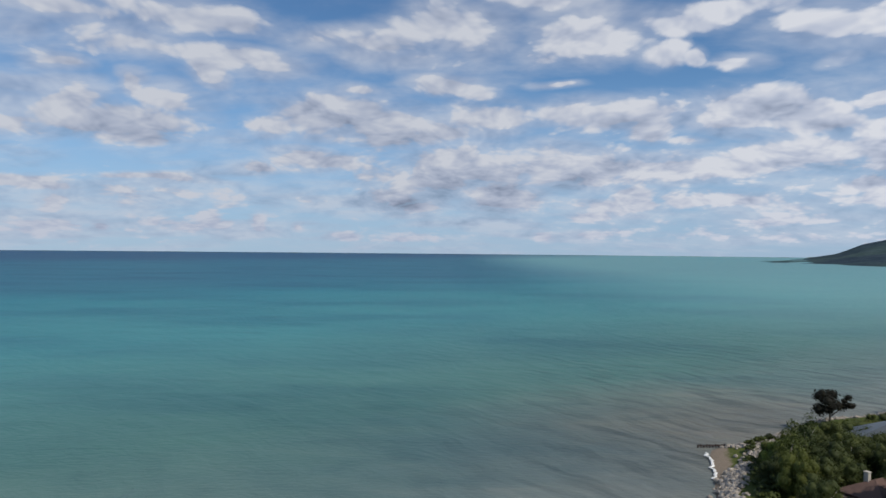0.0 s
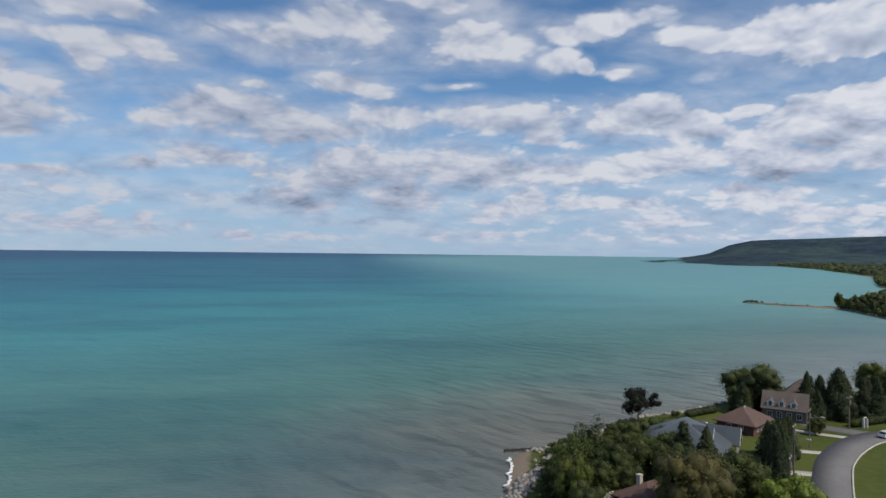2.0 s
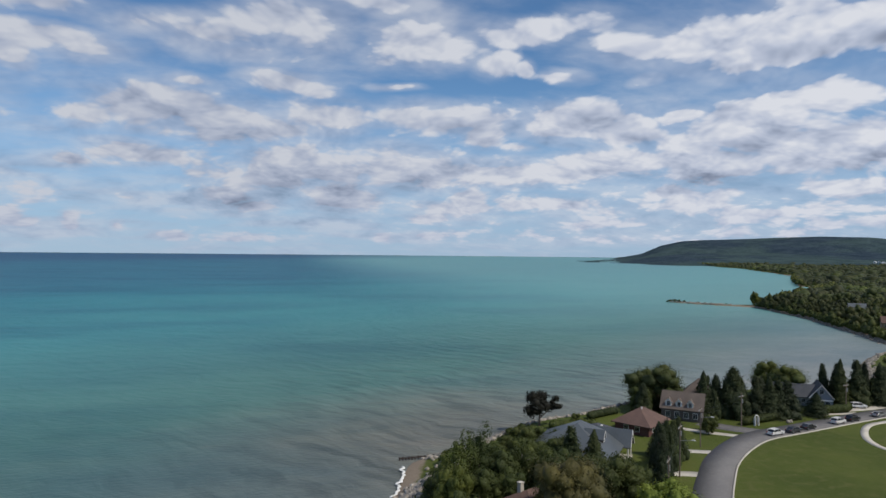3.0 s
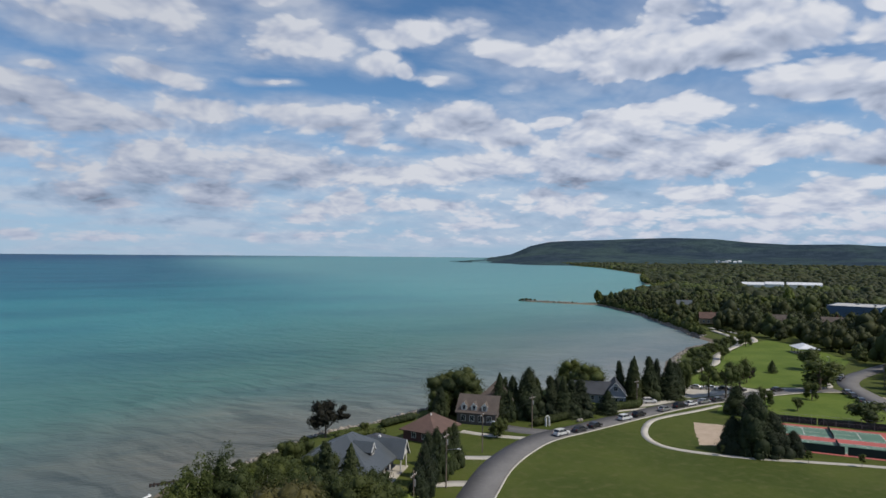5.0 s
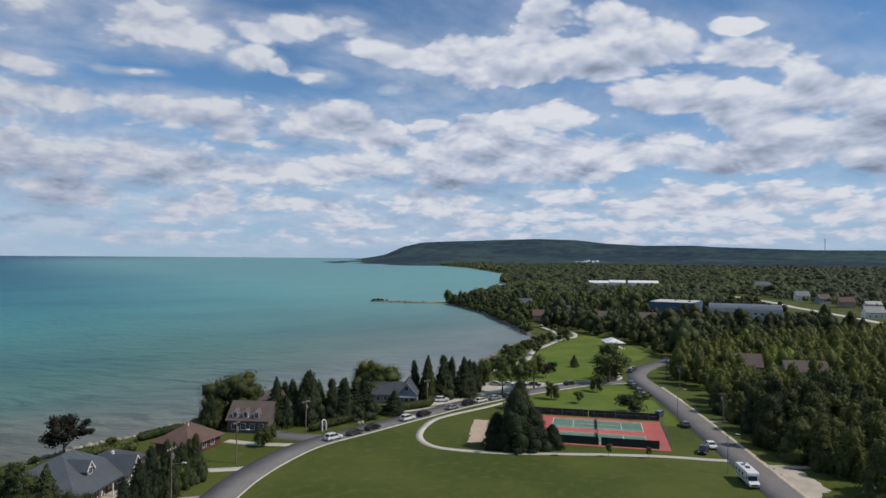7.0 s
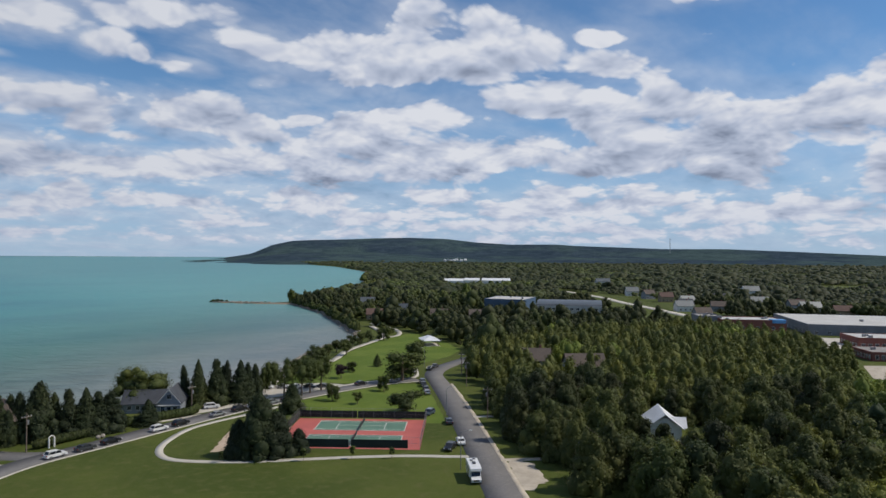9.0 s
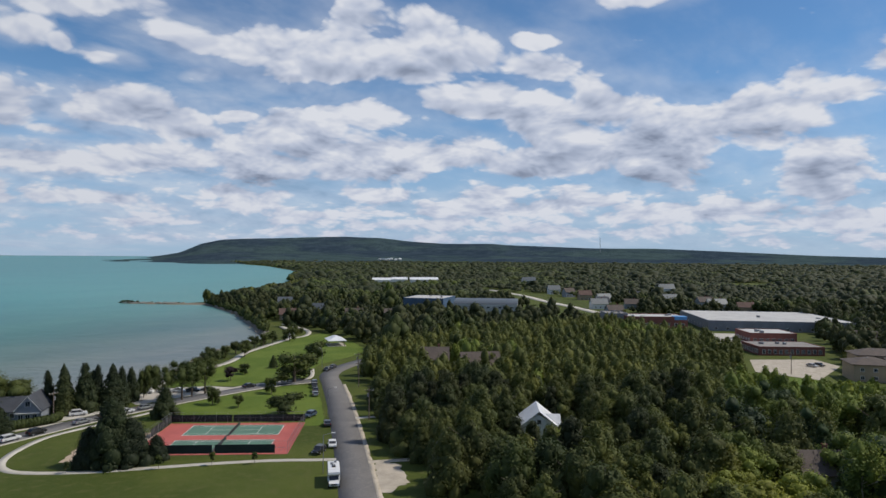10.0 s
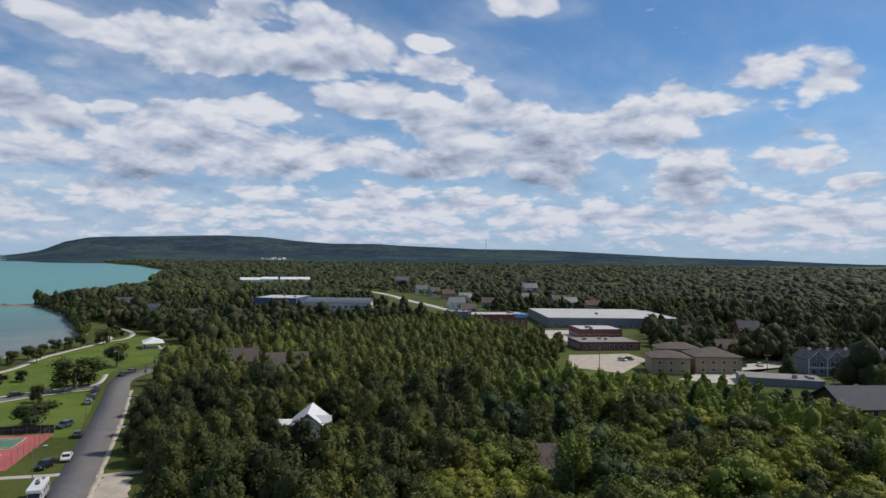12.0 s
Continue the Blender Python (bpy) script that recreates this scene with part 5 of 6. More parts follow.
def wheels(parent, xs, half, r=0.34):
    for x in xs:
        for s in (-1, 1):
            w = part("wheel", tube(bmesh.new(), (x, s * (half - 0.24), r), (x, s * half, r), r, n=14), MAT_TYRE, parent)
            part("rim", tube(bmesh.new(), (x, s * (half - 0.05), r), (x, s * (half + 0.015), r), r * 0.6, n=10), MAT_RIM, w)


def build_car(colour, suv, label):
    c = thing("car", label, "car", group="parked cars")
    hb, hr = (0.95, 1.68) if suv else (0.85, 1.45)
    half = 0.92
    body = prism(bmesh.new(), [(-2.3, 0.35), (-2.32, 0.7), (-2.2, hb), (-0.9, hb + 0.08), (2.2, hb + 0.1), (2.3, 0.75), (2.28, 0.35)], -half, half, "y")
    bmesh.ops.bevel(body, geom=body.edges[:], offset=0.07, segments=2, affect="EDGES", clamp_overlap=True)
    part("body", body, PAINT[colour], c)
    cab = [(-1.25, hb), (-0.55, hr - 0.06), (1.5 if suv else 1.0, hr - 0.06), (2.15 if suv else 1.9, hb + 0.05)]
    bm = prism(bmesh.new(), cab, -half + 0.1, half - 0.1, "y")
    part("cabin_glass", bm, MAT_GLASS, c, "dark glass")
    roof = prism(bmesh.new(), [(-0.62, hr - 0.08), (-0.45, hr), (1.4 if suv else 0.9, hr), (1.62 if suv else 1.12, hr - 0.08)], -half + 0.12, half - 0.12, "y")
    part("roof", roof, PAINT[colour], c)
    for s in (-1, 1):
        y = s * (half - 0.1)
        for x0, z0, x1, z1 in ((-1.25, hb, -0.55, hr - 0.06), (0.25, hb, 0.25, hr - 0.06), (cab[3][0], cab[3][1], cab[2][0], hr - 0.06)):
            part("pillar", tube(bmesh.new(), (x0, y, z0), (x1, y, z1), 0.05, n=5), PAINT[colour], c)
    wheels(c, (-1.4, 1.4), half)
    for s in (-1, 1):
        part("headlight", box(bmesh.new(), -2.31, s * 0.7 - 0.2, 0.66, -2.2, s * 0.7 + 0.2, 0.82, 0.02), MAT_LAMP, c)
        part("tail_light", box(bmesh.new(), 2.22, s * 0.74 - 0.12, 0.7, 2.31, s * 0.74 + 0.12, 0.98, 0.02), MAT_TAIL, c)
        part("mirror", box(bmesh.new(), -0.95, s * (half + 0.1) - 0.1, hb + 0.05, -0.8, s * (half + 0.1) + 0.1, hb + 0.2, 0.02), PAINT[colour], c)
    return c


KINDS = {k: build_car(k[0], k[1], lab) for k, lab in ((("white", True), "white sport utility car parked by the kerb"), (("black", True), "black sport utility car parked on the verge"),
         (("grey", False), "dark grey saloon car parked by the kerb"), (("silver", False), "silver saloon car parked by the kerb"), (("blue", True), "slate blue sport utility car parked on the grass"), (("black", False), "black saloon car parked by the road"), (("white", False), "white saloon car parked by the road"))}
used_cars = set()


def heading(line, x, y):
    k = int(np.argmin(np.hypot(line[:, 0] - x, line[:, 1] - y)))
    k = min(max(k, 1), len(line) - 2)
    d = line[k + 1] - line[k - 1]
    return math.degrees(math.atan2(d[1], d[0]))


def park_car(kind, x, y, turn, z=LAND_Z + 0.05):
    m = pose(x, y, z, 0, 0, turn)
    if kind in used_cars:
        copy_thing(KINDS[kind], m)
    else:
        used_cars.add(kind)
        KINDS[kind].matrix_basis = m


for kind, x, y in ((("white", True), 158.6, 153.2), (("grey", False), 165.2, 154.4), (("black", False), 171.4, 156.2), (("white", True), 184.2, 159.5), (("black", True), 190.6, 161.0),
                   (("silver", False), 202.4, 163.6), (("black", True), 209.8, 165.2), (("white", False), 215.2, 166.0), (("silver", False), 221.4, 166.8), (("grey", False), 227.4, 167.0), (("black", False), 259.5, 171.0)):
    park_car(kind, x, y, heading(shore_road, x, y) + 180)
for kind, x, y, dt in ((("white", False), 231.2, 97.2, 0), (("grey", False), 243.2, 112.6, 180), (("silver", False), 265.5, 143.8, 180), (("grey", False), 269.6, 148.6, 180), (("black", True), 273.6, 153.8, 0), (("blue", True), 277.4, 158.4, 180), (("black", False), 298.5, 175.8, 0), (("grey", False), 304.0, 178.6, 0)):
    park_car(kind, x, y, heading(park_road, x, y) + dt)
for kind, x, y, tr in ((("black", True), 225.8, 95.6, 25), (("blue", True), 246.4, 123.4, 20), (("white", True), 205.5, 173.5, 160), (("silver", False), 236.5, 184.5, 130),
                       (("white", False), 240.0, 181.5, 130), (("black", False), 243.5, 178.8, 130), (("white", True), 232.0, 187.5, 130), (("grey", False), 247.5, 176.2, 130)):
    park_car(kind, x, y, tr)
for kind, x, y, tr in ((("silver", False), 437, 31, 60), (("black", False), 441, 29, 60), (("black", True), 450, -16, 20), (("white", False), 455, -22, 20), (("grey", False), 385, -62, 10)):
    park_car(kind, x, y, tr)

# motorhome
rv = thing("motorhome", "white motorhome with an over-cab bunk parked by the road", "motorhome", pose(214.6, 78.2, LAND_Z + 0.05, 0, 0, heading(park_road, 214.6, 78.2)))
bm = box(bmesh.new(), -1.6, -1.2, 0.75, 3.9, 1.2, 3.1, 0.1)
part("body", bm, PAINT["white"], rv)
part("cab_bunk", prism(bmesh.new(), [(-1.7, 3.1), (-3.0, 2.95), (-3.05, 2.55), (-2.6, 2.2), (-1.55, 2.2)], -1.15, 1.15, "y"), PAINT["white"], rv)
cab = prism(bmesh.new(), [(-1.6, 0.5), (-3.75, 0.5), (-3.8, 1.0), (-3.3, 1.25), (-2.75, 1.4), (-2.3, 2.2), (-1.6, 2.2)], -1.0, 1.0, "y")
part("cab", cab, PAINT["white"], rv)
part("windscreen", prism(bmesh.new(), [(-2.8, 1.42), (-2.36, 2.16), (-2.3, 2.12), (-2.7, 1.42)], -0.9, 0.9, "y"), MAT_GLASS, rv)
for s in (-1, 1):
    part("side_window", box(bmesh.new(), -2.4, s * 1.0 - 0.02, 1.45, -1.75, s * 1.0 + 0.02, 2.05), MAT_GLASS, rv)
    for x in (-0.9, 0.9, 2.5):
        part("side_window", box(bmesh.new(), x, s * 1.2 - 0.02, 1.8, x + 0.9, s * 1.2 + 0.02, 2.4), MAT_GLASS, rv)
    part("stripe", box(bmesh.new(), -1.5, s * 1.2 - 0.012, 1.25, 3.8, s * 1.2 + 0.012, 1.42), PAINT["grey"], rv)
part("rear_window", box(bmesh.new(), 3.88, -0.6, 1.8, 3.93, 0.6, 2.4), MAT_GLASS, rv)
for x, y, w in ((0.2, 0, 0.5), (1.9, 0.3, 0.4), (3.0, -0.4, 0.35)):
    part("roof_vent", box(bmesh.new(), x - w, y - w * 0.7, 3.08, x + w, y + w * 0.7, 3.38, 0.05), PAINT["black"] if w == 0.5 else MAT_STEEL, rv)
part("grille", box(bmesh.new(), -3.83, -0.6, 0.7, -3.76, 0.6, 1.0), PAINT["black"], rv)
wheels(rv, (-2.9, 2.0), 1.12, 0.4)

# ---------------------------------------------------------------- poles, lamps, cables
def utility_pole(x, y, hgt, turn, lamp=0.0):
    p = thing("utility_pole", "weathered timber utility pole with a crossarm", "pole", pose(x, y, LAND_Z, 0, 0, turn), "utility poles")
    part("pole", tube(bmesh.new(), (0, 0, -0.5), (0, 0, hgt), 0.16, 0.1), MAT_WOOD, p)
    part("crossarm", box(bmesh.new(), -1.2, -0.06, hgt - 0.9, 1.2, 0.06, hgt - 0.75), MAT_WOOD, p)
    for s in (-1.1, -0.4, 0.4, 1.1):
        part("insulator", tube(bmesh.new(), (s, 0, hgt - 0.75), (s, 0, hgt - 0.5), 0.06, 0.04), MAT_TRIM, p)
    part("transformer", tube(bmesh.new(), (0.32, 0, hgt - 2.6), (0.32, 0, hgt - 1.6), 0.24, n=12), MAT_STEEL, p)
    if lamp:
        part("lamp_arm", tube(bmesh.new(), (0, 0, lamp), (0, -2.4, lamp + 0.5), 0.05), MAT_STEEL, p)
        part("lamp_head", box(bmesh.new(), -0.16, -3.1, lamp + 0.42, 0.16, -2.3, lamp + 0.62, 0.05), MAT_LAMP, p)
    return p


for x, y, hgt, tr, lamp in ((115.5, 130.1, 11.0, 40, 7.5), (133.0, 148.0, 9.5, 40, 7.0), (155.0, 161.5, 9.0, 20, 0), (101.5, 112.5, 10.5, 45, 0), (198.0, 170.5, 8.5, 10, 0)):
    utility_pole(x, y, hgt, tr, lamp)
for x, y, hgt in ((254.4, 108.3, 9.0), (284.0, 143.0, 9.0), (412, 34, 9.0), (424, -26.5, 9.5), (382, -47, 9.0), (300, 160, 8.5)):
    utility_pole(x, y, hgt, 130)


def street_lamp(x, y, hgt, turn):
    p = thing("street_lamp", "slim grey street lamp with a curved arm", "lamp", pose(x, y, LAND_Z, 0, 0, turn), "street lamps")
    part("pole", tube(bmesh.new(), (0, 0, -0.3), (0, 0, hgt), 0.1, 0.07), MAT_STEEL, p)
    part("arm", tube(bmesh.new(), (0, 0, hgt - 0.05), (1.8, 0, hgt + 0.35), 0.045), MAT_STEEL, p)
    part("lamp_head", box(bmesh.new(), 1.6, -0.14, hgt + 0.28, 2.4, 0.14, hgt + 0.45, 0.05), MAT_LAMP, p)


street_lamp(216.9, 84.0, 8.0, -40)
street_lamp(249.0, 119.0, 8.0, -40)
street_lamp(300.5, 181.0, 8.0, 200)


def cable(name, a, b, sag, r=0.02):
    n = 12
    bm = bmesh.new()
    pts = [Vector(a).lerp(Vector(b), k / n) - Vector((0, 0, sag * 4 * (k / n) * (1 - k / n))) for k in range(n + 1)]
    for p, q in zip(pts, pts[1:]):
        tube(bm, p, q, r, n=4)
    return tagged(part(name, bm, MAT_SCREEN), "thin dark overhead cable between poles", "cable")


for dz in (0, -1.0):
    cable("overhead_cable", (101.5, 112.5, 12.3 + dz), (115.5, 130.1, 12.8 + dz), 0.5)
    cable("overhead_cable", (115.5, 130.1, 12.8 + dz), (133, 148, 11.3 + dz), 0.5)
    cable("overhead_cable", (133, 148, 11.3 + dz), (155, 161.5, 10.8 + dz), 0.5)
cable("overhead_cable", (254.4, 108.3, 11), (284, 143, 11), 0.6)

# lattice mast far inland
mast = thing("radio_mast", "tall thin lattice radio mast far inland", "mast", pose(80 + 4300 * math.sin(radians(65.2)), 4300 * math.cos(radians(65.2)), 30))
bm = bmesh.new()
for a in range(3):
    tube(bm, (2.2 * math.cos(a * 2.09), 2.2 * math.sin(a * 2.09), 0), (1.5 * math.cos(a * 2.09), 1.5 * math.sin(a * 2.09), 135), 0.7, n=4)
for k in range(22):
    tube(bm, (2, 0, k * 6), (-1.4, 1.6, k * 6 + 6), 0.35, n=3)
part("mast_frame", bm, MAT_STEEL, mast)

# ---------------------------------------------------------------- shore: boulders, groyne, surf
def boulders(name, label, line, n, spread, size, rng):
    pieces = []
    seg = np.linalg.norm(np.diff(line, axis=0), axis=1)
    cum = np.concatenate([[0], np.cumsum(seg)])
    nr = normals(line)
    for k in range(n):
        s = rng.uniform(0, cum[-1])
        i = min(np.searchsorted(cum, s, "right") - 1, len(seg) - 1)
        p = line[i] + (line[i + 1] - line[i]) * (s - cum[i]) / seg[i] + nr[i] * rng.normal(0, spread)
        r = size * rng.uniform(0.45, 1.4)
        pieces.append(ball(rng, (p[0], p[1], max(float(ground_z(p[0], p[1])), 0.0) + r * rng.uniform(0.0, 0.35)), np.array([r, r * rng.uniform(0.6, 1), r * rng.uniform(0.5, 0.8)]), 4, 6, 0.18))
    v, q = join(pieces)
    return tagged(quads_object(name, v, q, MAT_ROCK), label, "rocks", kind="stuff")


MAT_ROCK = worn("pale_limestone", (0.42, 0.38, 0.33), (0.18, 0.16, 0.135), 2.0, 0.95, 4, 0.5)
rs = np.random.default_rng(9)
near_shore = np.array(SHORE[8:18], float)
boulders("boulders", "pale limestone boulders along the shore gardens", smooth_line(near_shore + (1.2, -1.6)), 900, 1.2, 0.6, rs)
boulders("boulders", "pale boulders beside the small beach", smooth_line([(50.5, 112), (53.5, 120), (56.5, 128.5), (60.5, 135.5), (66.5, 142), (71.5, 149), (77.5, 158.5)]), 1250, 1.1, 0.56, rs)
boulders("boulders", "pale boulders edging the park promenade", smooth_line([(246, 210), (263, 223), (283, 243), (312, 263), (345, 277)]), 520, 1.0, 0.6, rs)
boulders("boulders", "pale boulders along the wooded far shore", smooth_line([(362, 304), (399, 370), (436, 442), (462, 512), (468, 540)]), 620, 1.6, 0.85, rs)
boulders("boulders", "stones along the low spit", smooth_line([(425, 611), (440, 584), (458, 560)]), 160, 1.2, 0.7, rs)
groyne = thing("groyne", "dark timber groyne standing in the shallows", "groyne")
for k in range(14):
    x, y = 62.6 + k * 0.75, 160.6 + k * 0.06
    part("pile", tube(bmesh.new(), (x, y, -1.0), (x, y, 0.75 + 0.12 * math.sin(k * 2.3)), 0.2, n=7), MAT_DARK_WOOD, groyne)
part("beam", box(bmesh.new(), 0, -0.12, 0.3, 10.0, 0.12, 0.65, 0.03, pose(62.4, 160.6, 0, 0, 0, 4.5)), MAT_DARK_WOOD, groyne)
MAT_FOAM = worn("wave_foam", (0.80, 0.80, 0.78), (0.55, 0.57, 0.55), 1.5, 0.9, 6, 0.5)
surf = bmesh.new()
line = smooth_line([(57.2, 137), (58.6, 141), (60.2, 146), (61.6, 150.5), (62.6, 155.0)], 0.5)
nl = normals(line)
lanes = []
for k, (p, nv) in enumerate(zip(line, nl)):
    w = 0.34 + 0.32 * noise.noise(Vector((k * 0.45, 0, 0)))
    o = 1.1 * noise.noise(Vector((k * 0.3, 5, 0)))
    lanes.append([surf.verts.new((*(p + nv * (o + w)), 0.35)), surf.verts.new((*(p + nv * (o + w * 0.3)), 0.6)), surf.verts.new((*(p + nv * (o - w * 0.9)), 0.35))])
for a, b in zip(lanes, lanes[1:]):
    surf.faces.new((a[0], b[0], b[1], a[1]))
    surf.faces.new((a[1], b[1], b[2], a[2]))
tagged(part("breaking_wave", surf, MAT_FOAM, smooth=True), "small white breaking wave on the beach", "wave", kind="structure")

# ---------------------------------------------------------------- drives, promenade, hedges, garden things
ribbon("drive", smooth_line([(136.5, 166.5), (141.5, 160.2), (149.5, 153.6)]), 1.3, 1.3, 0.03, MAT_CONCRETE, "pale concrete drive to the brick house", "drive")
ribbon("drive", smooth_line([(121.5, 149.5), (128.5, 145.6), (134.5, 143.2)]), 1.3, 1.3, 0.03, MAT_CONCRETE, "pale concrete drive by the bungalow", "drive")
ribbon("drive", smooth_line([(112, 133.5), (118.5, 131.6), (121.5, 130.2)]), 1.6, 1.6, 0.03, MAT_CONCRETE, "pale concrete drive by the bungalow", "drive")
ribbon("drive", smooth_line([(147, 168), (151, 162), (156.5, 156.6)]), 3.0, 3.0, 0.03, MAT_ASPHALT, "grey asphalt drive between hedges", "drive")
ribbon("drive", smooth_line([(186, 168.9), (193, 168.6), (200, 168.4)]), 0.9, 0.9, 0.035, MAT_CONCRETE, "pale concrete path by the hedge", "drive")
pad("parking", [(196, 170), (207, 170.5), (216, 172), (214, 179), (204, 176)], 0.035, MAT_CONCRETE, "pale concrete parking yard", "parking")
pad("parking", [(222, 174), (248, 173.6), (256, 174.5), (252, 183), (240, 190), (231, 193), (224, 184)], 0.035, MAT_CONCRETE, "pale paved lakeside parking area", "parking")
ribbon("promenade", smooth_line([(236, 192), (250, 205.5), (262, 211), (285, 222), (306, 240), (330, 254), (350, 266), (368, 286), (386, 318)]), 1.6, 1.6, 0.04, MAT_CONCRETE, "pale concrete promenade along the lake", "path")
ribbon("promenade", smooth_line([(350, 266), (366, 270), (384, 292), (396, 330)]), 1.4, 1.4, 0.05, MAT_CONCRETE, "pale path winding to the beach", "path")
ribbon("pavement", smooth_line([(250, 174), (262, 174), (274, 171), (284, 169), (297, 183)]), 0.9, 0.9, 0.05, MAT_CONCRETE, "pale pavement at the road junction", "pavement")
ribbon("drive", smooth_line([(222.5, 86.0), (229, 81.5), (236, 76), (243, 71)]), 1.0, 1.0, 0.04, MAT_GRAVEL, "pale gravel track into the wood", "drive")
ribbon("drive", smooth_line([(249, 115.5), (254, 112.2), (262, 107)]), 0.9, 0.9, 0.04, MAT_CONCRETE, "pale drive into the wood", "drive")
pad("gravel_lot", [(215.5, 68), (217.5, 65.5), (225, 67.5), (232, 76.5), (230, 82)], 0.025, MAT_GRAVEL, "pale gravel lay-by at the wood's edge", "parking", ragged=1.6)
pad("lawn", [(376, 27), (394, 42), (405, 47), (404, 24), (396, 14), (384, 18)], 0.02, MAT_SUNLIT_LAWN, "bright green meadow strip beside the car park", "lawn", ragged=0.8)
pad("car_park", [(408, 46), (405, 23), (446, 22), (460, 34), (440, 56)], 0.035, MAT_GRAVEL, "pale gravel car park", "parking")
pad("car_park", [(530, 106), (560, 64), (500, 50), (486, 74), (505, 100)], 0.03, MAT_CONCRETE, "pale concrete yard before the store", "parking")
pad("car_park", [(404, 2), (404, -18), (428, -17), (452, -12), (476, -30), (470, -40), (440, -24), (420, -2)], 0.035, MAT_CONCRETE, "pale yard and street by the blocks", "parking")
ribbon("far_road", smooth_line([(560, 160), (592, 186), (621, 216), (664, 263), (715, 322), (772, 380), (850, 480)]), 5, 5, 0.05, MAT_CONCRETE, "pale road into town", "road")


def hedge(name, label, line, w, hgt, rng, leaf="leafy"):
    """A clipped hedge: a rough core with small leaf clumps over it."""
    line = smooth_line(line, 0.8)
    pieces = []
    for x, y in line:
        pieces.append(ball(rng, (x, y, LAND_Z + hgt * 0.48), (w * 0.55, w * 0.55, hgt * 0.5), 5, 7, 0.06))
        s = sphere_points(rng, 50)
        s[:, 2] = np.abs(s[:, 2])
        pieces.append(cards(rng, np.array([x, y, LAND_Z + hgt * 0.4]) + s * np.array([w * 0.62, w * 0.62, hgt * 0.62]), s, 0.22))
    v, q = join(pieces)
    return tagged(quads_object(name, v, q, LEAF[leaf]), label, "hedge")


hedge("hedge", "clipped dark green hedge before the grey house", [(177.5, 169.0), (186, 170.2), (196, 169.6), (200, 171.5)], 1.8, 2.4, rs)
hedge("hedge", "clipped green hedge along the shore road", [(157.5, 163.2), (164, 164.8), (171, 166.8)], 2.0, 2.2, rs)
hedge("hedge", "dense garden hedge near the lake", [(105, 170.6), (111, 171), (116, 170)], 2.2, 2.0, rs)
hedge("hedge", "dark clipped hedge on the lake side", [(119.5, 178), (124, 180), (129, 182)], 2.2, 2.0, rs, "spruce")
arch = thing("garden_arch", "white lattice garden archway beside the hedge", "archway", pose(160.3, 162.2, LAND_Z, 0, 0, 10))
for s in (-0.6, 0.6):
    part("side", box(bmesh.new(), s - 0.12, -0.3, 0, s + 0.12, 0.3, 2.2, 0.02), MAT_TRIM, arch)
bm = bmesh.new()
for k in range(9):
    a0, a1 = math.pi * k / 9, math.pi * (k + 1) / 9
    tube(bm, (0.65 * math.cos(a0), 0, 2.15 + 0.65 * math.sin(a0)), (0.65 * math.cos(a1), 0, 2.15 + 0.65 * math.sin(a1)), 0.14, n=6)
part("top", bm, MAT_TRIM, arch)
MAT_TEAL = worn("teal_canvas", (0.03, 0.16, 0.20), (0.02, 0.11, 0.14), 2, 0.9)
um = thing("parasol", "teal garden parasol on a patio", "parasol", pose(83.1, 139.2, LAND_Z))
part("pole", tube(bmesh.new(), (0, 0, 0), (0, 0, 2.5), 0.04), MAT_WOOD, um)
bm = bmesh.new()
bmesh.ops.create_cone(bm, cap_ends=False, segments=8, radius1=1.6, radius2=0.05, depth=0.7, matrix=Matrix.Translation((0, 0, 2.3)))
part("canopy", bm, MAT_TEAL, um)
for x, y in ((170.6, 162.4), (171.8, 162.8)):
    st = thing("stone_marker", "pale boulder marking the drive", "stone", pose(x, y, LAND_Z))
    v, q = ball(rs, (0, 0, 0.4), (0.6, 0.45, 0.55), 5, 8, 0.1)
    quads_object("stone", v, q, MAT_ROCK, st)

# ---------------------------------------------------------------- trees by the houses and in the park
rp = np.random.default_rng(3)
SPRUCE = [build_tree("spruce_tree", "dark blue-green spruce beside the houses", "tree", 60, "cone", 12.0, 7.4, 0.0, 3600, 0.22, "spruce", limbs=0, tiers=7, power=0.80, group="garden spruces"),
          build_tree("spruce_tree", "dark bushy spruce beside the houses", "tree", 61, "cedar", 12.0, 8.4, 0.0, 3400, 0.22, "spruce", clumps=64, limbs=0, power=0.98, group="garden spruces")]
for k, (x, y, hh, w) in enumerate([(151.6, 173.0, 13.2, 5.4), (166, 169.5, 11.7, 5.4), (169.5, 168.2, 12, 5.2), (172.5, 168.6, 10.4, 5.6), (184.7, 167.6, 6.9, 5.4), (201, 182.5, 12, 4.2), (203.5, 178.2, 14.2, 5.2), (209, 177.5, 13.6, 6),
                                  (216, 175.8, 13, 6.6), (175.7, 168.4, 10.2, 6.2), (171.6, 174.2, 10.6, 6.2), (91.5, 130.8, 11.5, 5.4), (96, 129.8, 11.0, 5.2), (121.5, 141.5, 8.5, 4.0), (119.0, 143.5, 8.0, 4.0), (155, 176, 11, 4.0), (206, 183, 10, 4), (212.5, 180, 11, 5)]):
    plant(SPRUCE[k % 2], [(x, y, w / (5.0, 5.6)[k % 2], hh / 12.0 / (w / (5.0, 5.6)[k % 2]))], rp)
WILLOW = build_tree("willow_tree", "broad round grey-green willow by the water", "tree", 71, "round", 13.0, 16.5, -1.5, 12000, 0.19, "leafy", clumps=46, group="lakeside willows")
plant(WILLOW, [(145.6, 186.5, 1.14, 0.92), (191.5, 190.5, 0.98, 0.98)], rp)
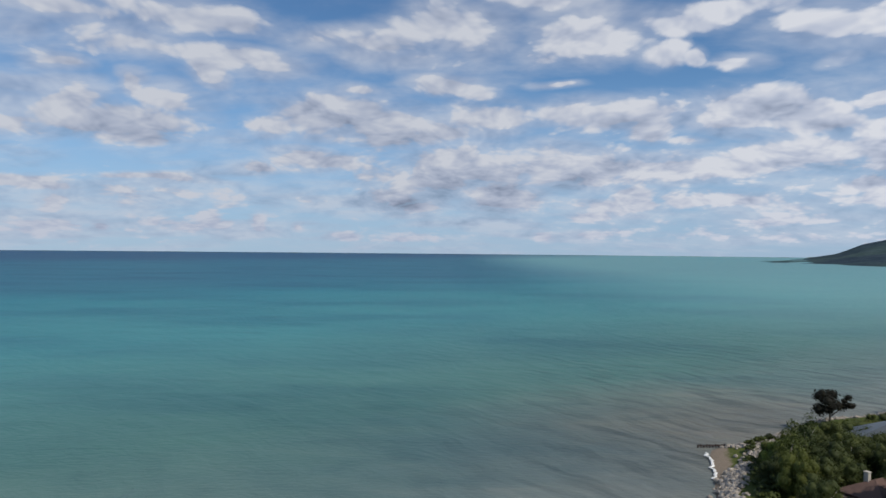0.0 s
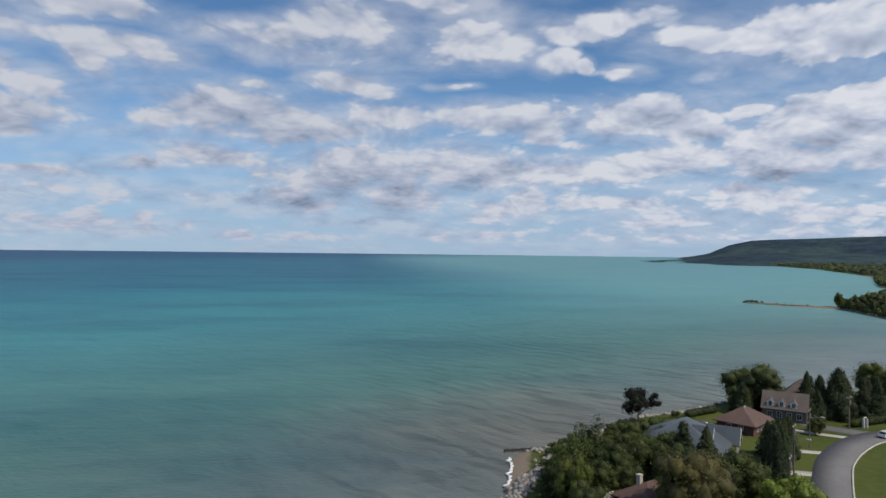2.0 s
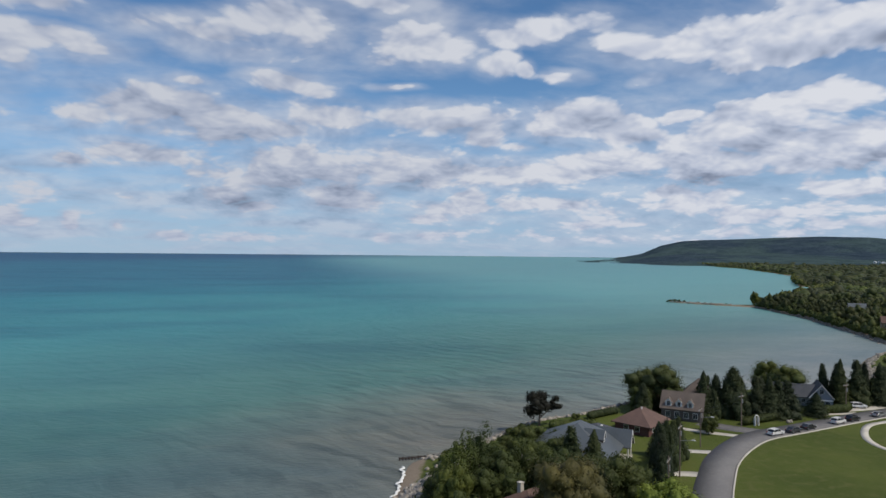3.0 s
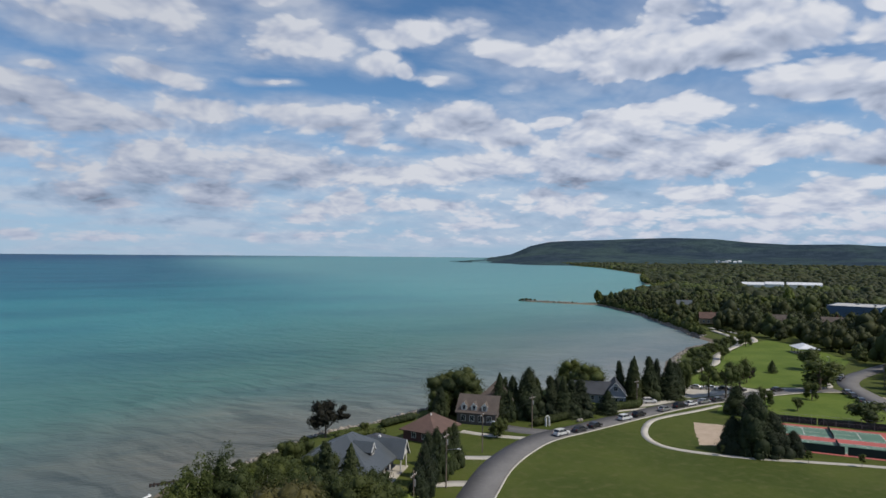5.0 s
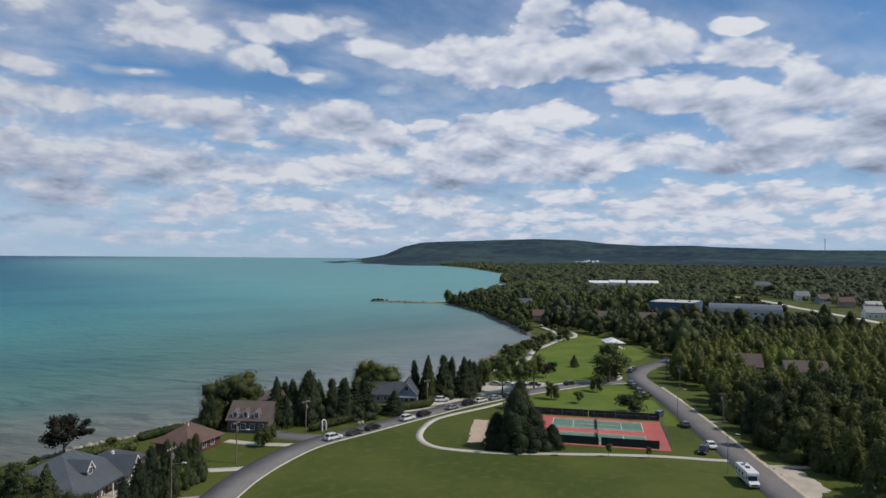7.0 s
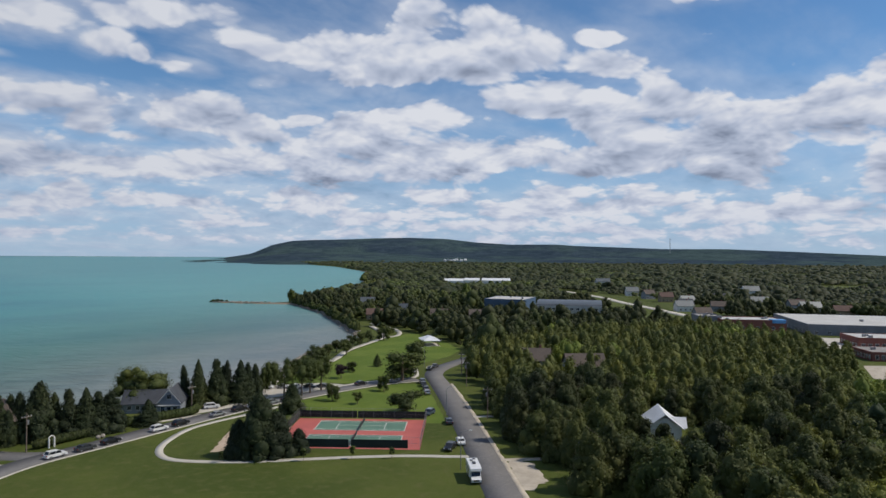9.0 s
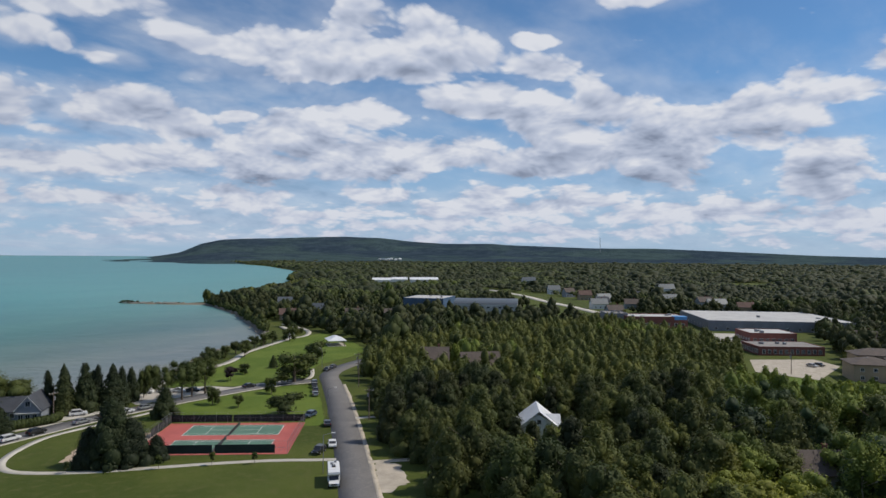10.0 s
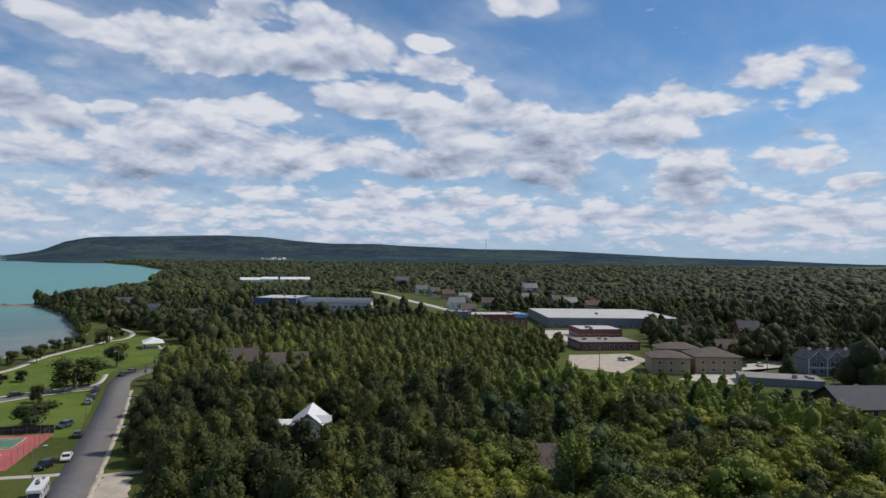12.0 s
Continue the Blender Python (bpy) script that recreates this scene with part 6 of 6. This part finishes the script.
DARKBIG = build_tree("pine_tree", "broad dark pine with a dense crown", "tree", 72, "cedar", 13.8, 11.6, 0.3, 4400, 0.24, "spruce", clumps=70, limbs=4, power=0.84, group="dark pines")
plant(DARKBIG, [(160.1, 171.5, 0.98, 1.0), (219.5, 152.5, 0.75, 0.78), (223.8, 180.5, 0.55, 1.3), (205.5, 181.5, 0.5, 1.7), (212.8, 178.4, 0.52, 1.7), (219.5, 177.6, 0.5, 1.6), (163.8, 172.8, 0.5, 1.5), (175.0, 170.6, 0.42, 1.5), (156.5, 174.2, 0.58, 1.4), (112.6, 132.6, 0.5, 1.5), (116.0, 135.6, 0.52, 1.4), (119.3, 138.6, 0.45, 1.35), (109.6, 127.2, 0.5, 1.4), (122.6, 141.6, 0.5, 1.3), (106.4, 122.4, 0.45, 1.3), (136.2, 178.8, 0.55, 1.15), (153.6, 171.2, 0.45, 1.3)], rp)
PINE = build_tree("pine_tree", "spreading dark pine beside the tennis court", "tree", 77, "cedar", 13.5, 12.6, 0.1, 8000, 0.2, "spruce", clumps=84, limbs=6, power=0.74, group="court pines")
plant(PINE, [(191.6, 122.9, 1.0, 1.0), (194.6, 120.6, 0.86, 0.82), (188.2, 125.8, 0.62, 0.95), (199.0, 118.2, 0.5, 0.8)], rp)
rm = np.random.default_rng(73)
maple = thing("maple_tree", "dark purple-brown maple with a side bough over the shore", "tree", pose(102.6, 174.0, LAND_Z))
bm = trunk_mesh(rm, 6.0, 0.24, 6)
tube(bm, (0, 0, 2.0), (3.6, -1.4, 5.6), 0.16, 0.06, 6)
part("trunk", bm, MAT_BARK, maple)
v, q = join([shifted(crown_round(rm, 9.4, 8.0, 2.2, 20, 2600, 0.26), -0.8, 0.3), shifted(crown_round(rm, 7.8, 4.6, 3.8, 9, 900, 0.24), 4.2, -1.6)])
quads_object("crown", v, q, LEAF["dark"], maple)
OLIVE = build_tree("ash_tree", "olive-brown ash tree among the cottages", "tree", 75, "round", 15.0, 12.6, 1.0, 15000, 0.15, "olive", clumps=52, limbs=8)
plant(OLIVE, [(80.2, 107.2, 1.0, 0.98)], rp)
BIRCH = build_tree("birch_tree", "airy birch with pale trunk near the beach", "tree", 76, "round", 12.5, 6.0, 2.5, 3000, 0.2, "leafy", clumps=18, limbs=9, bark=MAT_PALE_BARK, airy=0.6, group="shore birches")
plant(BIRCH, [(73.3, 132.8, 0.95, 1.08), (69.6, 130.0, 0.95, 1.02), (76.5, 136.5, 0.8, 0.85), (66.2, 125.0, 0.95, 0.95), (81.0, 130.0, 0.9, 0.9)], rp)
BROAD = [build_tree("broadleaf_tree", "green broadleaf tree in a garden", "tree", 80 + k, "round", 10.0, 9.6, -0.2, 7600, 0.16, "leafy", clumps=30, limbs=6, group="garden trees") for k in range(2)]
for k, sp in enumerate([(93, 115.9, 1.05), (83.0, 135.4, 0.85), (64.2, 118.5, 0.75, 1.3), (87.0, 124.0, 0.9), (89, 141.5, 0.6), (144.9, 160.0, 0.42), (142.2, 157.5, 0.45),
                        (234.1, 188.5, 0.75, 1.2), (228.5, 182.2, 0.5, 1.9), (76.0, 122.0, 0.7), (157, 176, 0.8), (70, 141.0, 0.45), (75, 145.5, 0.4), (112, 171.5, 0.35), (99.5, 124.5, 0.75), (68, 136, 0.6), (72.5, 140, 0.55), (79, 141.5, 0.6), (70, 122, 0.8), (82, 118.5, 0.85), (85, 129, 0.85), (92, 122, 0.85), (63.5, 124, 0.7), (64, 111, 0.75), (98, 118, 0.8), (137, 182, 0.75), (84, 147, 0.6), (88.5, 149.5, 0.7), (88, 134.5, 0.85), (93.5, 138, 0.75), (75.5, 128.5, 0.9), (92.5, 151.5, 0.62), (97.0, 148.5, 0.62), (101.0, 153.0, 0.4)]):
    plant(BROAD[k % 2], [sp], rp)
BRIGHT = [build_tree("bright_tree", "bright yellow-green broadleaf tree", "tree", 40 + k, "round", 11.5, (11.0, 9.0)[k], 0.6, 3800, 0.23, "bright", clumps=34, group="bright broadleaf trees") for k in range(2)]
plant(BRIGHT[0], [(97.4, 106.5, 0.95, 0.85), (117.2, 137.5, 0.5, 0.9), (68.2, 134.2, 0.5, 1.2), (66.0, 127.5, 0.5, 1.25), (79.5, 139.0, 0.42, 1.2)], rp)
PARK = [build_tree("park_tree", "round-headed green tree on the park lawn", "tree", 85 + k, "round", 6.0, 5.2, -0.4, 1500, 0.19, "leafy", clumps=12, group="park trees") for k in range(2)]
for k, (x, y, hh, w) in enumerate([(237.2, 157.4, 6.3, 4.7), (240, 148.3, 4.1, 3.1), (258.3, 157.1, 6.4, 4.6), (241.8, 128.6, 7.2, 10.0), (273.1, 193.4, 4.8, 4.6), (280.3, 228.5, 5, 4.6), (289.6, 232, 5, 4.6), (300.4, 240, 4.6, 4.3),
                                  (309.8, 246, 4.4, 4), (317.1, 249.5, 4.8, 4), (324.9, 253, 5.4, 4.2), (333.3, 257, 5, 3.8), (275.4, 166.8, 12.5, 16.0), (309.6, 195.5, 9.5, 9), (252, 203, 5.8, 5.5), (298, 229.5, 5, 4), (345, 258, 6, 5), (355, 268, 5, 5), (268, 214, 5, 4.6), (276, 219, 5, 4.6), (262, 207, 5, 5), (380, 300, 3.5, 4), (368, 280, 3.2, 4)]):
    grown = 1.35 if y > 202 and hh <= 6 else 1.0          # the row along the promenade
    plant(PARK[k % 2], [(x, y, grown * w / 4.6, hh / 6.0 / (w / 4.6))], rp)
CONE = build_tree("lime_tree", "neat cone-shaped park tree", "tree", 88, "cone", 5.0, 4.6, 0.6, 800, 0.2, "leafy", limbs=2, power=0.7)
plant(CONE, [(288.6, 196.5, 1.0)], rp)
PURPLE = build_tree("plum_tree", "purple-leaved plum tree on the park lawn", "tree", 89, "round", 5.5, 5.8, 0.8, 1000, 0.22, "purple", clumps=12)
plant(PURPLE, [(262, 185.6, 1.0)], rp)
AIRY = build_tree("locust_tree", "tall airy locust tree with bare lower limbs", "tree", 90, "round", 13.0, 8.6, 2.6, 2400, 0.2, "leafy", clumps=26, limbs=9, airy=0.7, group="locust trees")
plant(AIRY, [(234.6, 170.2, 0.95), (244.3, 173.2, 0.95), (239, 172, 0.8), (229.5, 172.5, 0.85)], rp)
SAPLING = build_tree("sapling", "young staked tree beside the park path", "tree", 91, "round", 3.2, 2.2, 0.9, 360, 0.17, "leafy", clumps=7, limbs=3, r=0.05, group="path saplings")
plant(SAPLING, [(189.2, 119.2, 1.0), (196.6, 112.6, 0.95), (204.9, 106.0, 0.95), (211.6, 100.2, 0.85), (183.0, 124.5, 0.8)], rp)
# shrubs on the spit and its trees
SHRUB = build_tree("shrub", "low green shrub on the sand spit", "shrub", 92, "round", 2.0, 4.4, -0.4, 420, 0.28, "leafy", clumps=8, limbs=2, group="spit shrubs")
plant(SHRUB, [(62.5, 128, 1.0), (64.5, 133, 1.0), (66.5, 137, 1.1), (60.5, 122, 1.2), (67, 143, 0.8), (70.5, 150, 0.8), (73, 155, 0.8), (58.5, 117, 1.2), (76, 157, 0.9), (80, 160, 0.8), (92, 167, 0.9), (97, 172, 0.7),
              (425.5, 611, 1.2), (427.5, 607, 1.2), (430, 603, 1.1), (433, 598.5, 0.9), (424.5, 614, 0.9), (440, 585, 0.6), (447, 575, 0.6), (455, 563, 0.6), (444, 580, 0.5)], rp)
plant(BROAD[0], [(475, 548, 0.85, 1.6), (487, 561, 0.9), (497, 566, 0.7), (482, 551, 0.7)], rp)

# ---------------------------------------------------------------- the wood beside the road, and the far woods
ra = np.random.default_rng(5)
near_wood = np.array([(233, 72), (242, 90), (257, 107), (280, 133), (298, 153), (318, 171), (348, 184), (420, 180), (500, 160), (495, 130), (445, 62), (402, 50), (400, 24), (400, -22), (362, -44), (355, -75), (300, -100), (250, -80), (226, -20), (214, 30), (224, 58)], float)
CLEAR = [(324, 138, 10), (318, 128, 8), (312, 112, 8), (306, 104, 6), (273, 66, 9.5), (266, 58, 5), (284, 62, 5), (264, 74, 4), (322, 128, 9), (227, 73, 4.5), (262, 84, 4), (410, 36, 10), (268, 1, 6), (396, 38, 9), (384, 32, 7), (396, 27, 7), (376, 27, 4)]
CEDARS = [build_tree("cedar_tree", "dense olive-green cedar in the wood", "tree", 20 + k, "cedar", (12.8, 11.6, 13.6, 11.0)[k], (9.6, 10.6, 9.0, 9.8)[k], 0.2, 3000, 0.25, "cedar", clumps=(44, 40, 46, 38)[k], limbs=3, power=(0.55, 0.48, 0.62, 0.42)[k], group="wood cedars") for k in range(4)]
SHADY = [build_tree("cedar_tree", "dark green cedar beside the road", "tree", 26 + k, "cedar", 13.2, (9.6, 10.6)[k], 0.2, 3000, 0.25, ("far_dark", "far_green")[k], clumps=42, limbs=3, power=(0.5, 0.45)[k], group="roadside cedars") for k in range(2)]
OAKS = [build_tree("oak_tree", "dark green broadleaf tree in the wood", "tree", 33 + k, "round", 11.5, 9.6, 0.3, 3600, 0.23, "leafy", clumps=30, group="wood oaks") for k in range(2)]

LIME = build_tree("locust_tree", "yellow-green locust tree with layered boughs", "tree", 44, "round", 9.5, 10.6, 0.4, 3600, 0.22, "lime", clumps=36, group="yellow-green trees")
MAPLES = build_tree("maple_tree", "deep green maple with a heavy round crown", "tree", 45, "round", 12.5, 10.8, 0.4, 3800, 0.25, "maple", clumps=40, group="wood maples")
POPLAR = build_tree("poplar_tree", "tall airy poplar with a pale trunk", "tree", 46, "round", 14.5, 6.6, 3.0, 2600, 0.22, "bright", clumps=26, limbs=8, bark=MAT_PALE_BARK, airy=0.45, r=0.2, group="wood poplars")


def scatter(ring, spacing, rng, clear=()):
    lo, hi = ring.min(0), ring.max(0)
    gx, gy = np.meshgrid(np.arange(lo[0], hi[0], spacing), np.arange(lo[1], hi[1], spacing * 0.87))
    gx = gx + (np.arange(gx.shape[0]) % 2)[:, None] * spacing / 2
    p = np.stack([gx.ravel(), gy.ravel()], 1) + rng.uniform(-0.4, 0.4, (gx.size, 2)) * spacing
    ok = inside(p[:, 0], p[:, 1], ring)
    for x, y, r in clear:
        ok &= np.hypot(p[:, 0] - x, p[:, 1] - y) > r
    return p[ok]


def low(x, y):
    """Trees stand lower toward the town's yards and round the white-roofed house."""
    yard = float(np.interp(x - 0.25 * y, (310, 345, 385), (1.0, 0.75, 0.36)))
    return float(np.interp(y, (48, 78), (yard, 0.88))) * (0.66 if math.hypot(x - 256, y - 50) < 17 else 1.0)


# trees that stand out: kind, x, y, size, height factor
KEY_TREES = [(BRIGHT[0], 267, 15.5, 1.02, 0.92), (BRIGHT[1], 262, 12, 0.95, 0.85), (MAPLES, 295, -18.8, 1.0, 0.95), (MAPLES, 284, 2, 0.95, 0.9), (CEDARS[1], 277, -26.5, 1.15, 0.95), (POPLAR, 294, 13.7, 1.0, 0.95),
             (POPLAR, 307, 6.1, 1.05, 0.95), (POPLAR, 302, 9.5, 0.9, 0.95), (SPRUCE[0], 269.3, -3.5, 1.0, 0.75), (LIME, 310, -37.5, 1.1, 0.85), (LIME, 335, -48.9, 1.05, 0.8), (LIME, 319.7, -52.5, 1.0, 0.85),
             (LIME, 366, -44, 0.95, 0.6), (LIME, 372, -24, 0.8, 0.7), (BRIGHT[1], 300, -30, 1.0, 0.85), (SPRUCE[1], 352, -12, 1.1, 0.65), (MAPLES, 357, -20, 0.7, 0.9), (SPRUCE[0], 359, -27, 1.15, 0.6),
             (MAPLES, 361, -34, 0.72, 0.9), (SPRUCE[1], 357, -40, 1.1, 0.65), (SPRUCE[0], 353, -46, 1.0, 0.6), (LIME, 255, -12, 1.0, 0.8), (OAKS[0], 262, -20, 1.1, 0.8)]
for proto, x, y, s, f in KEY_TREES:
    plant(proto, [(x, y, s, f)], ra)
    CLEAR.append((x, y, 5.0 * s))
spots = scatter(near_wood, 6.6, ra, CLEAR)
# the bright broadleaf edge stands wider apart
keep = np.array([not (y < 12 + (x - 230) * 0.22 and k % 3 == 0) for k, (x, y) in enumerate(spots)])
spots = spots[keep]
spots = spots[np.argsort(np.hypot(spots[:, 0] - 190, spots[:, 1] - 10))]
rest = {"cedar": [], "bright": []}
for k, (x, y) in enumerate(spots):
    sunny = noise.noise(Vector((x * 0.022, y * 0.022, 3.3))) * 0.9 + (0.42 if y < 12 + (x - 230) * 0.22 else -0.35)
    bright = sunny + ra.uniform(-0.15, 0.15) > 0.12
    if k >= 300:
        rest["bright" if bright else "cedar"].append((x, y))
        continue
    s = float(ra.uniform(0.72, 1.15)) * low(x, y)
    if bright:
        pick = ra.random()
        kind = BRIGHT[k % 2] if pick < 0.34 else LIME if pick < 0.54 else OAKS[k % 2] if pick < 0.70 else MAPLES if pick < 0.80 else CEDARS[k % 4] if pick < 0.92 else POPLAR
        plant(kind, [(x, y, s * float(ra.uniform(0.72, 1.28)), float(ra.uniform(0.75, 1.0)))], ra)
    else:
        pick = ra.random()
        plant(SHADY[k % 2] if y > 84 and pick < 0.8 or pick < 0.12 else CEDARS[k % 4] if pick < 0.9 else OAKS[k % 2], [(x, y, s, float(ra.uniform(0.82, 1.12)))], ra)


def far_wood(name, label, spots, heights, leaves, size, leaf, rng, slim=(0.5, 0.85)):
    """Very many small trees as one mesh."""
    pieces = []
    spots = np.asarray(spots, float)
    zs = ground_z(spots[:, 0], spots[:, 1])
    for (x, y), h, z in zip(spots, heights, zs):
        w = h * rng.uniform(*slim)
        lobes = 4
        turn = rng.uniform(0, 6.28)
        for k in range(lobes):
            a, out, up = turn + k * 2.1, w * (0.24 if k else 0.04), (0.72 if k == 0 else rng.uniform(0.32, 0.55))
            c = np.array([x + out * math.cos(a), y + out * math.sin(a), z + h * up])
            b = np.array([w * 0.27, w * 0.27, h * 0.27]) * rng.uniform(0.8, 1.25)
            pieces.append(ball(rng, c, b * 0.85, 4, 5, 0.14))
            n = leaves // lobes
            s = sphere_points(rng, n)
            s[:, 2] = np.abs(s[:, 2]) * 1.25 - 0.3
            pieces.append(cards(rng, c + s * b * rng.uniform(0.75, 1.25, (n, 1)), s, size))
    v, q = join(pieces)
    return tagged(quads_object(name, v, q, LEAF[leaf]), label, "woods", kind="stuff")


def sample_land(n, rng, r0, r1, a0, a1, margin, avoid=()):
    r = np.sqrt(rng.uniform(r0 ** 2, r1 ** 2, n * 3))
    a = np.radians(rng.uniform(a0, a1, n * 3))
    x, y = 80 + r * np.sin(a), r * np.cos(a)
    ok = inside(x, y, land_ring) & (line_dist(x, y, coast) > margin)
    for ring in avoid:
        ok &= ~inside(x, y, np.array(ring, float))
    return np.stack([x, y], 1)[ok][:n]


for leaf, sp in rest.items():
    far_wood("woods", "dense trees deeper in the wood", sp, ra.uniform(10, 14, len(sp)) * np.array([low(x, y) for x, y in sp]), 300, 0.40, leaf, ra, (0.5, 0.7))
OPEN = [near_wood, [(60, 100), (120, 100), (240, 60), (330, 170), (352, 205), (372, 240), (388, 290), (392, 330), (372, 335), (345, 305), (300, 282), (240, 230), (50, 215)],
        [(400, 60), (440, 66), (478, 100), (506, 160), (560, 185), (600, 130), (575, 60), (530, 40), (468, 22), (440, -22), (472, -66), (436, -46), (405, -60), (365, -80), (355, -40), (400, -20)],
        [(518, 345), (600, 400), (625, 330), (600, 240), (545, 228), (512, 268)], [(545, 165), (600, 150), (810, 375), (860, 490), (800, 480), (560, 215)], [(820, 660), (880, 730), (970, 660), (900, 590)],
        [(540, 114), (588, 30), (684, 88), (640, 172)], [(640, 215), (700, 280), (740, 265), (680, 200)], [(380, 640), (455, 530), (494, 552), (450, 660)]]
OPEN += [[(1000, 560), (1150, 640), (1250, 560), (1080, 480)], [(1500, 900), (1750, 1050), (1850, 950), (1600, 800)], [(1150, 250), (1350, 330), (1420, 250), (1200, 170)], [(1800, 500), (2050, 600), (2200, 480), (1900, 380)], [(1300, 1000), (1420, 1120), (1520, 1060), (1400, 940)]]
for x, y, *_ in SMALL_HOUSES:
    OPEN.append([(x + 14, y + 2), (x, y + 14), (x - 30, y - 12), (x - 14, y - 32)])


def far_heights(sp, rng, lo, hi):
    """Trees rise and fall in groves, with a few standing well above the rest."""
    g = np.array([noise.noise(Vector((x * 0.02, y * 0.02, 8.0))) for x, y in sp])
    return (lo + (hi - lo) * np.clip(0.45 + 0.9 * g + rng.normal(0, 0.22, len(sp)), 0, 1)) * np.where(rng.random(len(sp)) < 0.08, 1.45, 1.0)


def by_patch(sp, rng):
    """Sorts trees into kinds by broad patches of ground, darker to the right for cloud shadow."""
    v = np.array([noise.noise(Vector((x * 0.006, y * 0.006, 2.0))) * 0.8 + noise.noise(Vector((x * 0.03, y * 0.03, 5.0))) * 0.35 for x, y in sp]) + rng.uniform(-0.12, 0.12, len(sp)) - 0.06 - 0.22 * np.clip((0.5 * sp[:, 0] - sp[:, 1]) / 200, 0, 1)
    return {"far_green": sp[(v > 0.02) & (v <= 0.22)], "far_dark": sp[v <= 0.02], "leafy": sp[(v > 0.22) & (v <= 0.45)], "bright": sp[v > 0.45]}


for leaf, sp in by_patch(sample_land(3600, ra, 250, 700, 26, 115, 1.5, OPEN), ra).items():
    far_wood("woods", "mixed green woods behind the park", sp, far_heights(sp, ra, 4.0, 13.0), 150, 0.48, leaf, ra, (0.55, 1.2))
def lumps(name, label, sp, heights, per, slim, leaf, rng):
    """A far wood: each tree a few rough lumps, all in one mesh."""
    n = len(sp)
    if not n:
        return
    z = ground_z(sp[:, 0], sp[:, 1])
    base = np.repeat(np.c_[sp, z, heights, heights * rng.uniform(*slim, n)], per, axis=0)
    m = len(base)
    hh, w = base[:, 3], base[:, 4]
    up = rng.uniform(0.42, 0.70, m)
    spread = w * 0.34 * (1.15 - up) * (1 if per > 1 else 0.3)
    a = rng.uniform(0, 6.283, m)
    c = base[:, :3] + np.stack([np.cos(a) * spread, np.sin(a) * spread, hh * up], 1)
    r = np.stack([w * 0.36, w * 0.36, hh * 0.27], 1) * rng.uniform(0.75, 1.2, (m, 1)) * (1.0 if per > 1 else 1.3)
    k = 5
    th = np.arange(k) * 2 * math.pi / k
    unit = np.vstack([[(0, 0, 1.0)], np.c_[np.cos(th) * 0.72, np.sin(th) * 0.72, np.full(k, 0.62)], np.c_[np.cos(th + 0.5), np.sin(th + 0.5), np.full(k, -0.45)]])
    v = c[:, None, :] + unit[None] * r[:, None, :] * rng.uniform(0.72, 1.28, (m, len(unit), 1))
    j = np.arange(k)
    jn = (j + 1) % k
    f = np.vstack([np.c_[np.zeros(k, int), 1 + j, 1 + jn], np.c_[1 + j, 1 + k + j, 1 + jn], np.c_[1 + jn, 1 + k + j, 1 + k + jn]])
    q = (f[None] + (np.arange(m) * len(unit))[:, None, None]).reshape(-1, 3)
    return tagged(quads_object(name, v.reshape(-1, 3), q, LEAF[leaf], smooth=True), label, "woods", kind="stuff")


for leaf, sp in by_patch(sample_land(13000, ra, 700, 1350, 28, 114, 3, OPEN), ra).items():
    lumps("woods", "mixed green woods beyond the town", sp, far_heights(sp, ra, 4.5, 10.0), 2, (0.9, 1.5), leaf, ra)
for leaf, sp in by_patch(sample_land(40000, ra, 1300, 3300, 30, 112, 6, OPEN), ra).items():
    lumps("distant_woods", "distant dark green woods toward the hill", sp, far_heights(sp, ra, 5.0, 11.0), 1, (1.2, 2.2), leaf, ra)

# trees among the town's buildings
town = scatter(np.array([(402, 62), (470, 100), (560, 190), (640, 110), (560, 20), (480, -70), (400, -70)], float), 13, ra, [(523, 112, 34), (570, 95, 40), (545, 75, 40), (580, 60, 40), (505, 60, 26), (470, 44, 26), (430, 36, 28), (416, 0, 20), (428, -16, 18), (412, -34, 22), (448, -48, 14), (462, -62, 16), (450, -22, 12), (470, -34, 12)])
town = town[~inside(town[:, 0], town[:, 1], np.array([(535, 116), (586, 24), (690, 84), (642, 178)], float))]
for k, (x, y) in enumerate(town):
    plant(OAKS[k % 2] if k % 3 else CEDARS[k % 4], [(x, y, float(ra.uniform(0.5, 0.8)), float(ra.uniform(0.8, 1.1)))], ra)

# bushes overhanging the far shore
edge = smooth_line(SHORE_FAR[2:10], 2.2)
edge = edge[1:-1] - normals(edge)[1:-1] * ra.uniform(0.5, 4.0, (len(edge) - 2, 1))
far_wood("bushes", "green bushes overhanging the far shore", edge, ra.uniform(2.5, 6.5, len(edge)), 110, 0.4, "leafy", ra, (0.8, 1.2))
edge = smooth_line(SHORE_FAR[17:27], 7.0)
edge = edge - normals(edge) * ra.uniform(1, 10, (len(edge), 1))
far_wood("bushes", "dark trees edging the distant shore", edge, ra.uniform(5, 11, len(edge)), 30, 0.9, "cedar", ra, (0.8, 1.2))
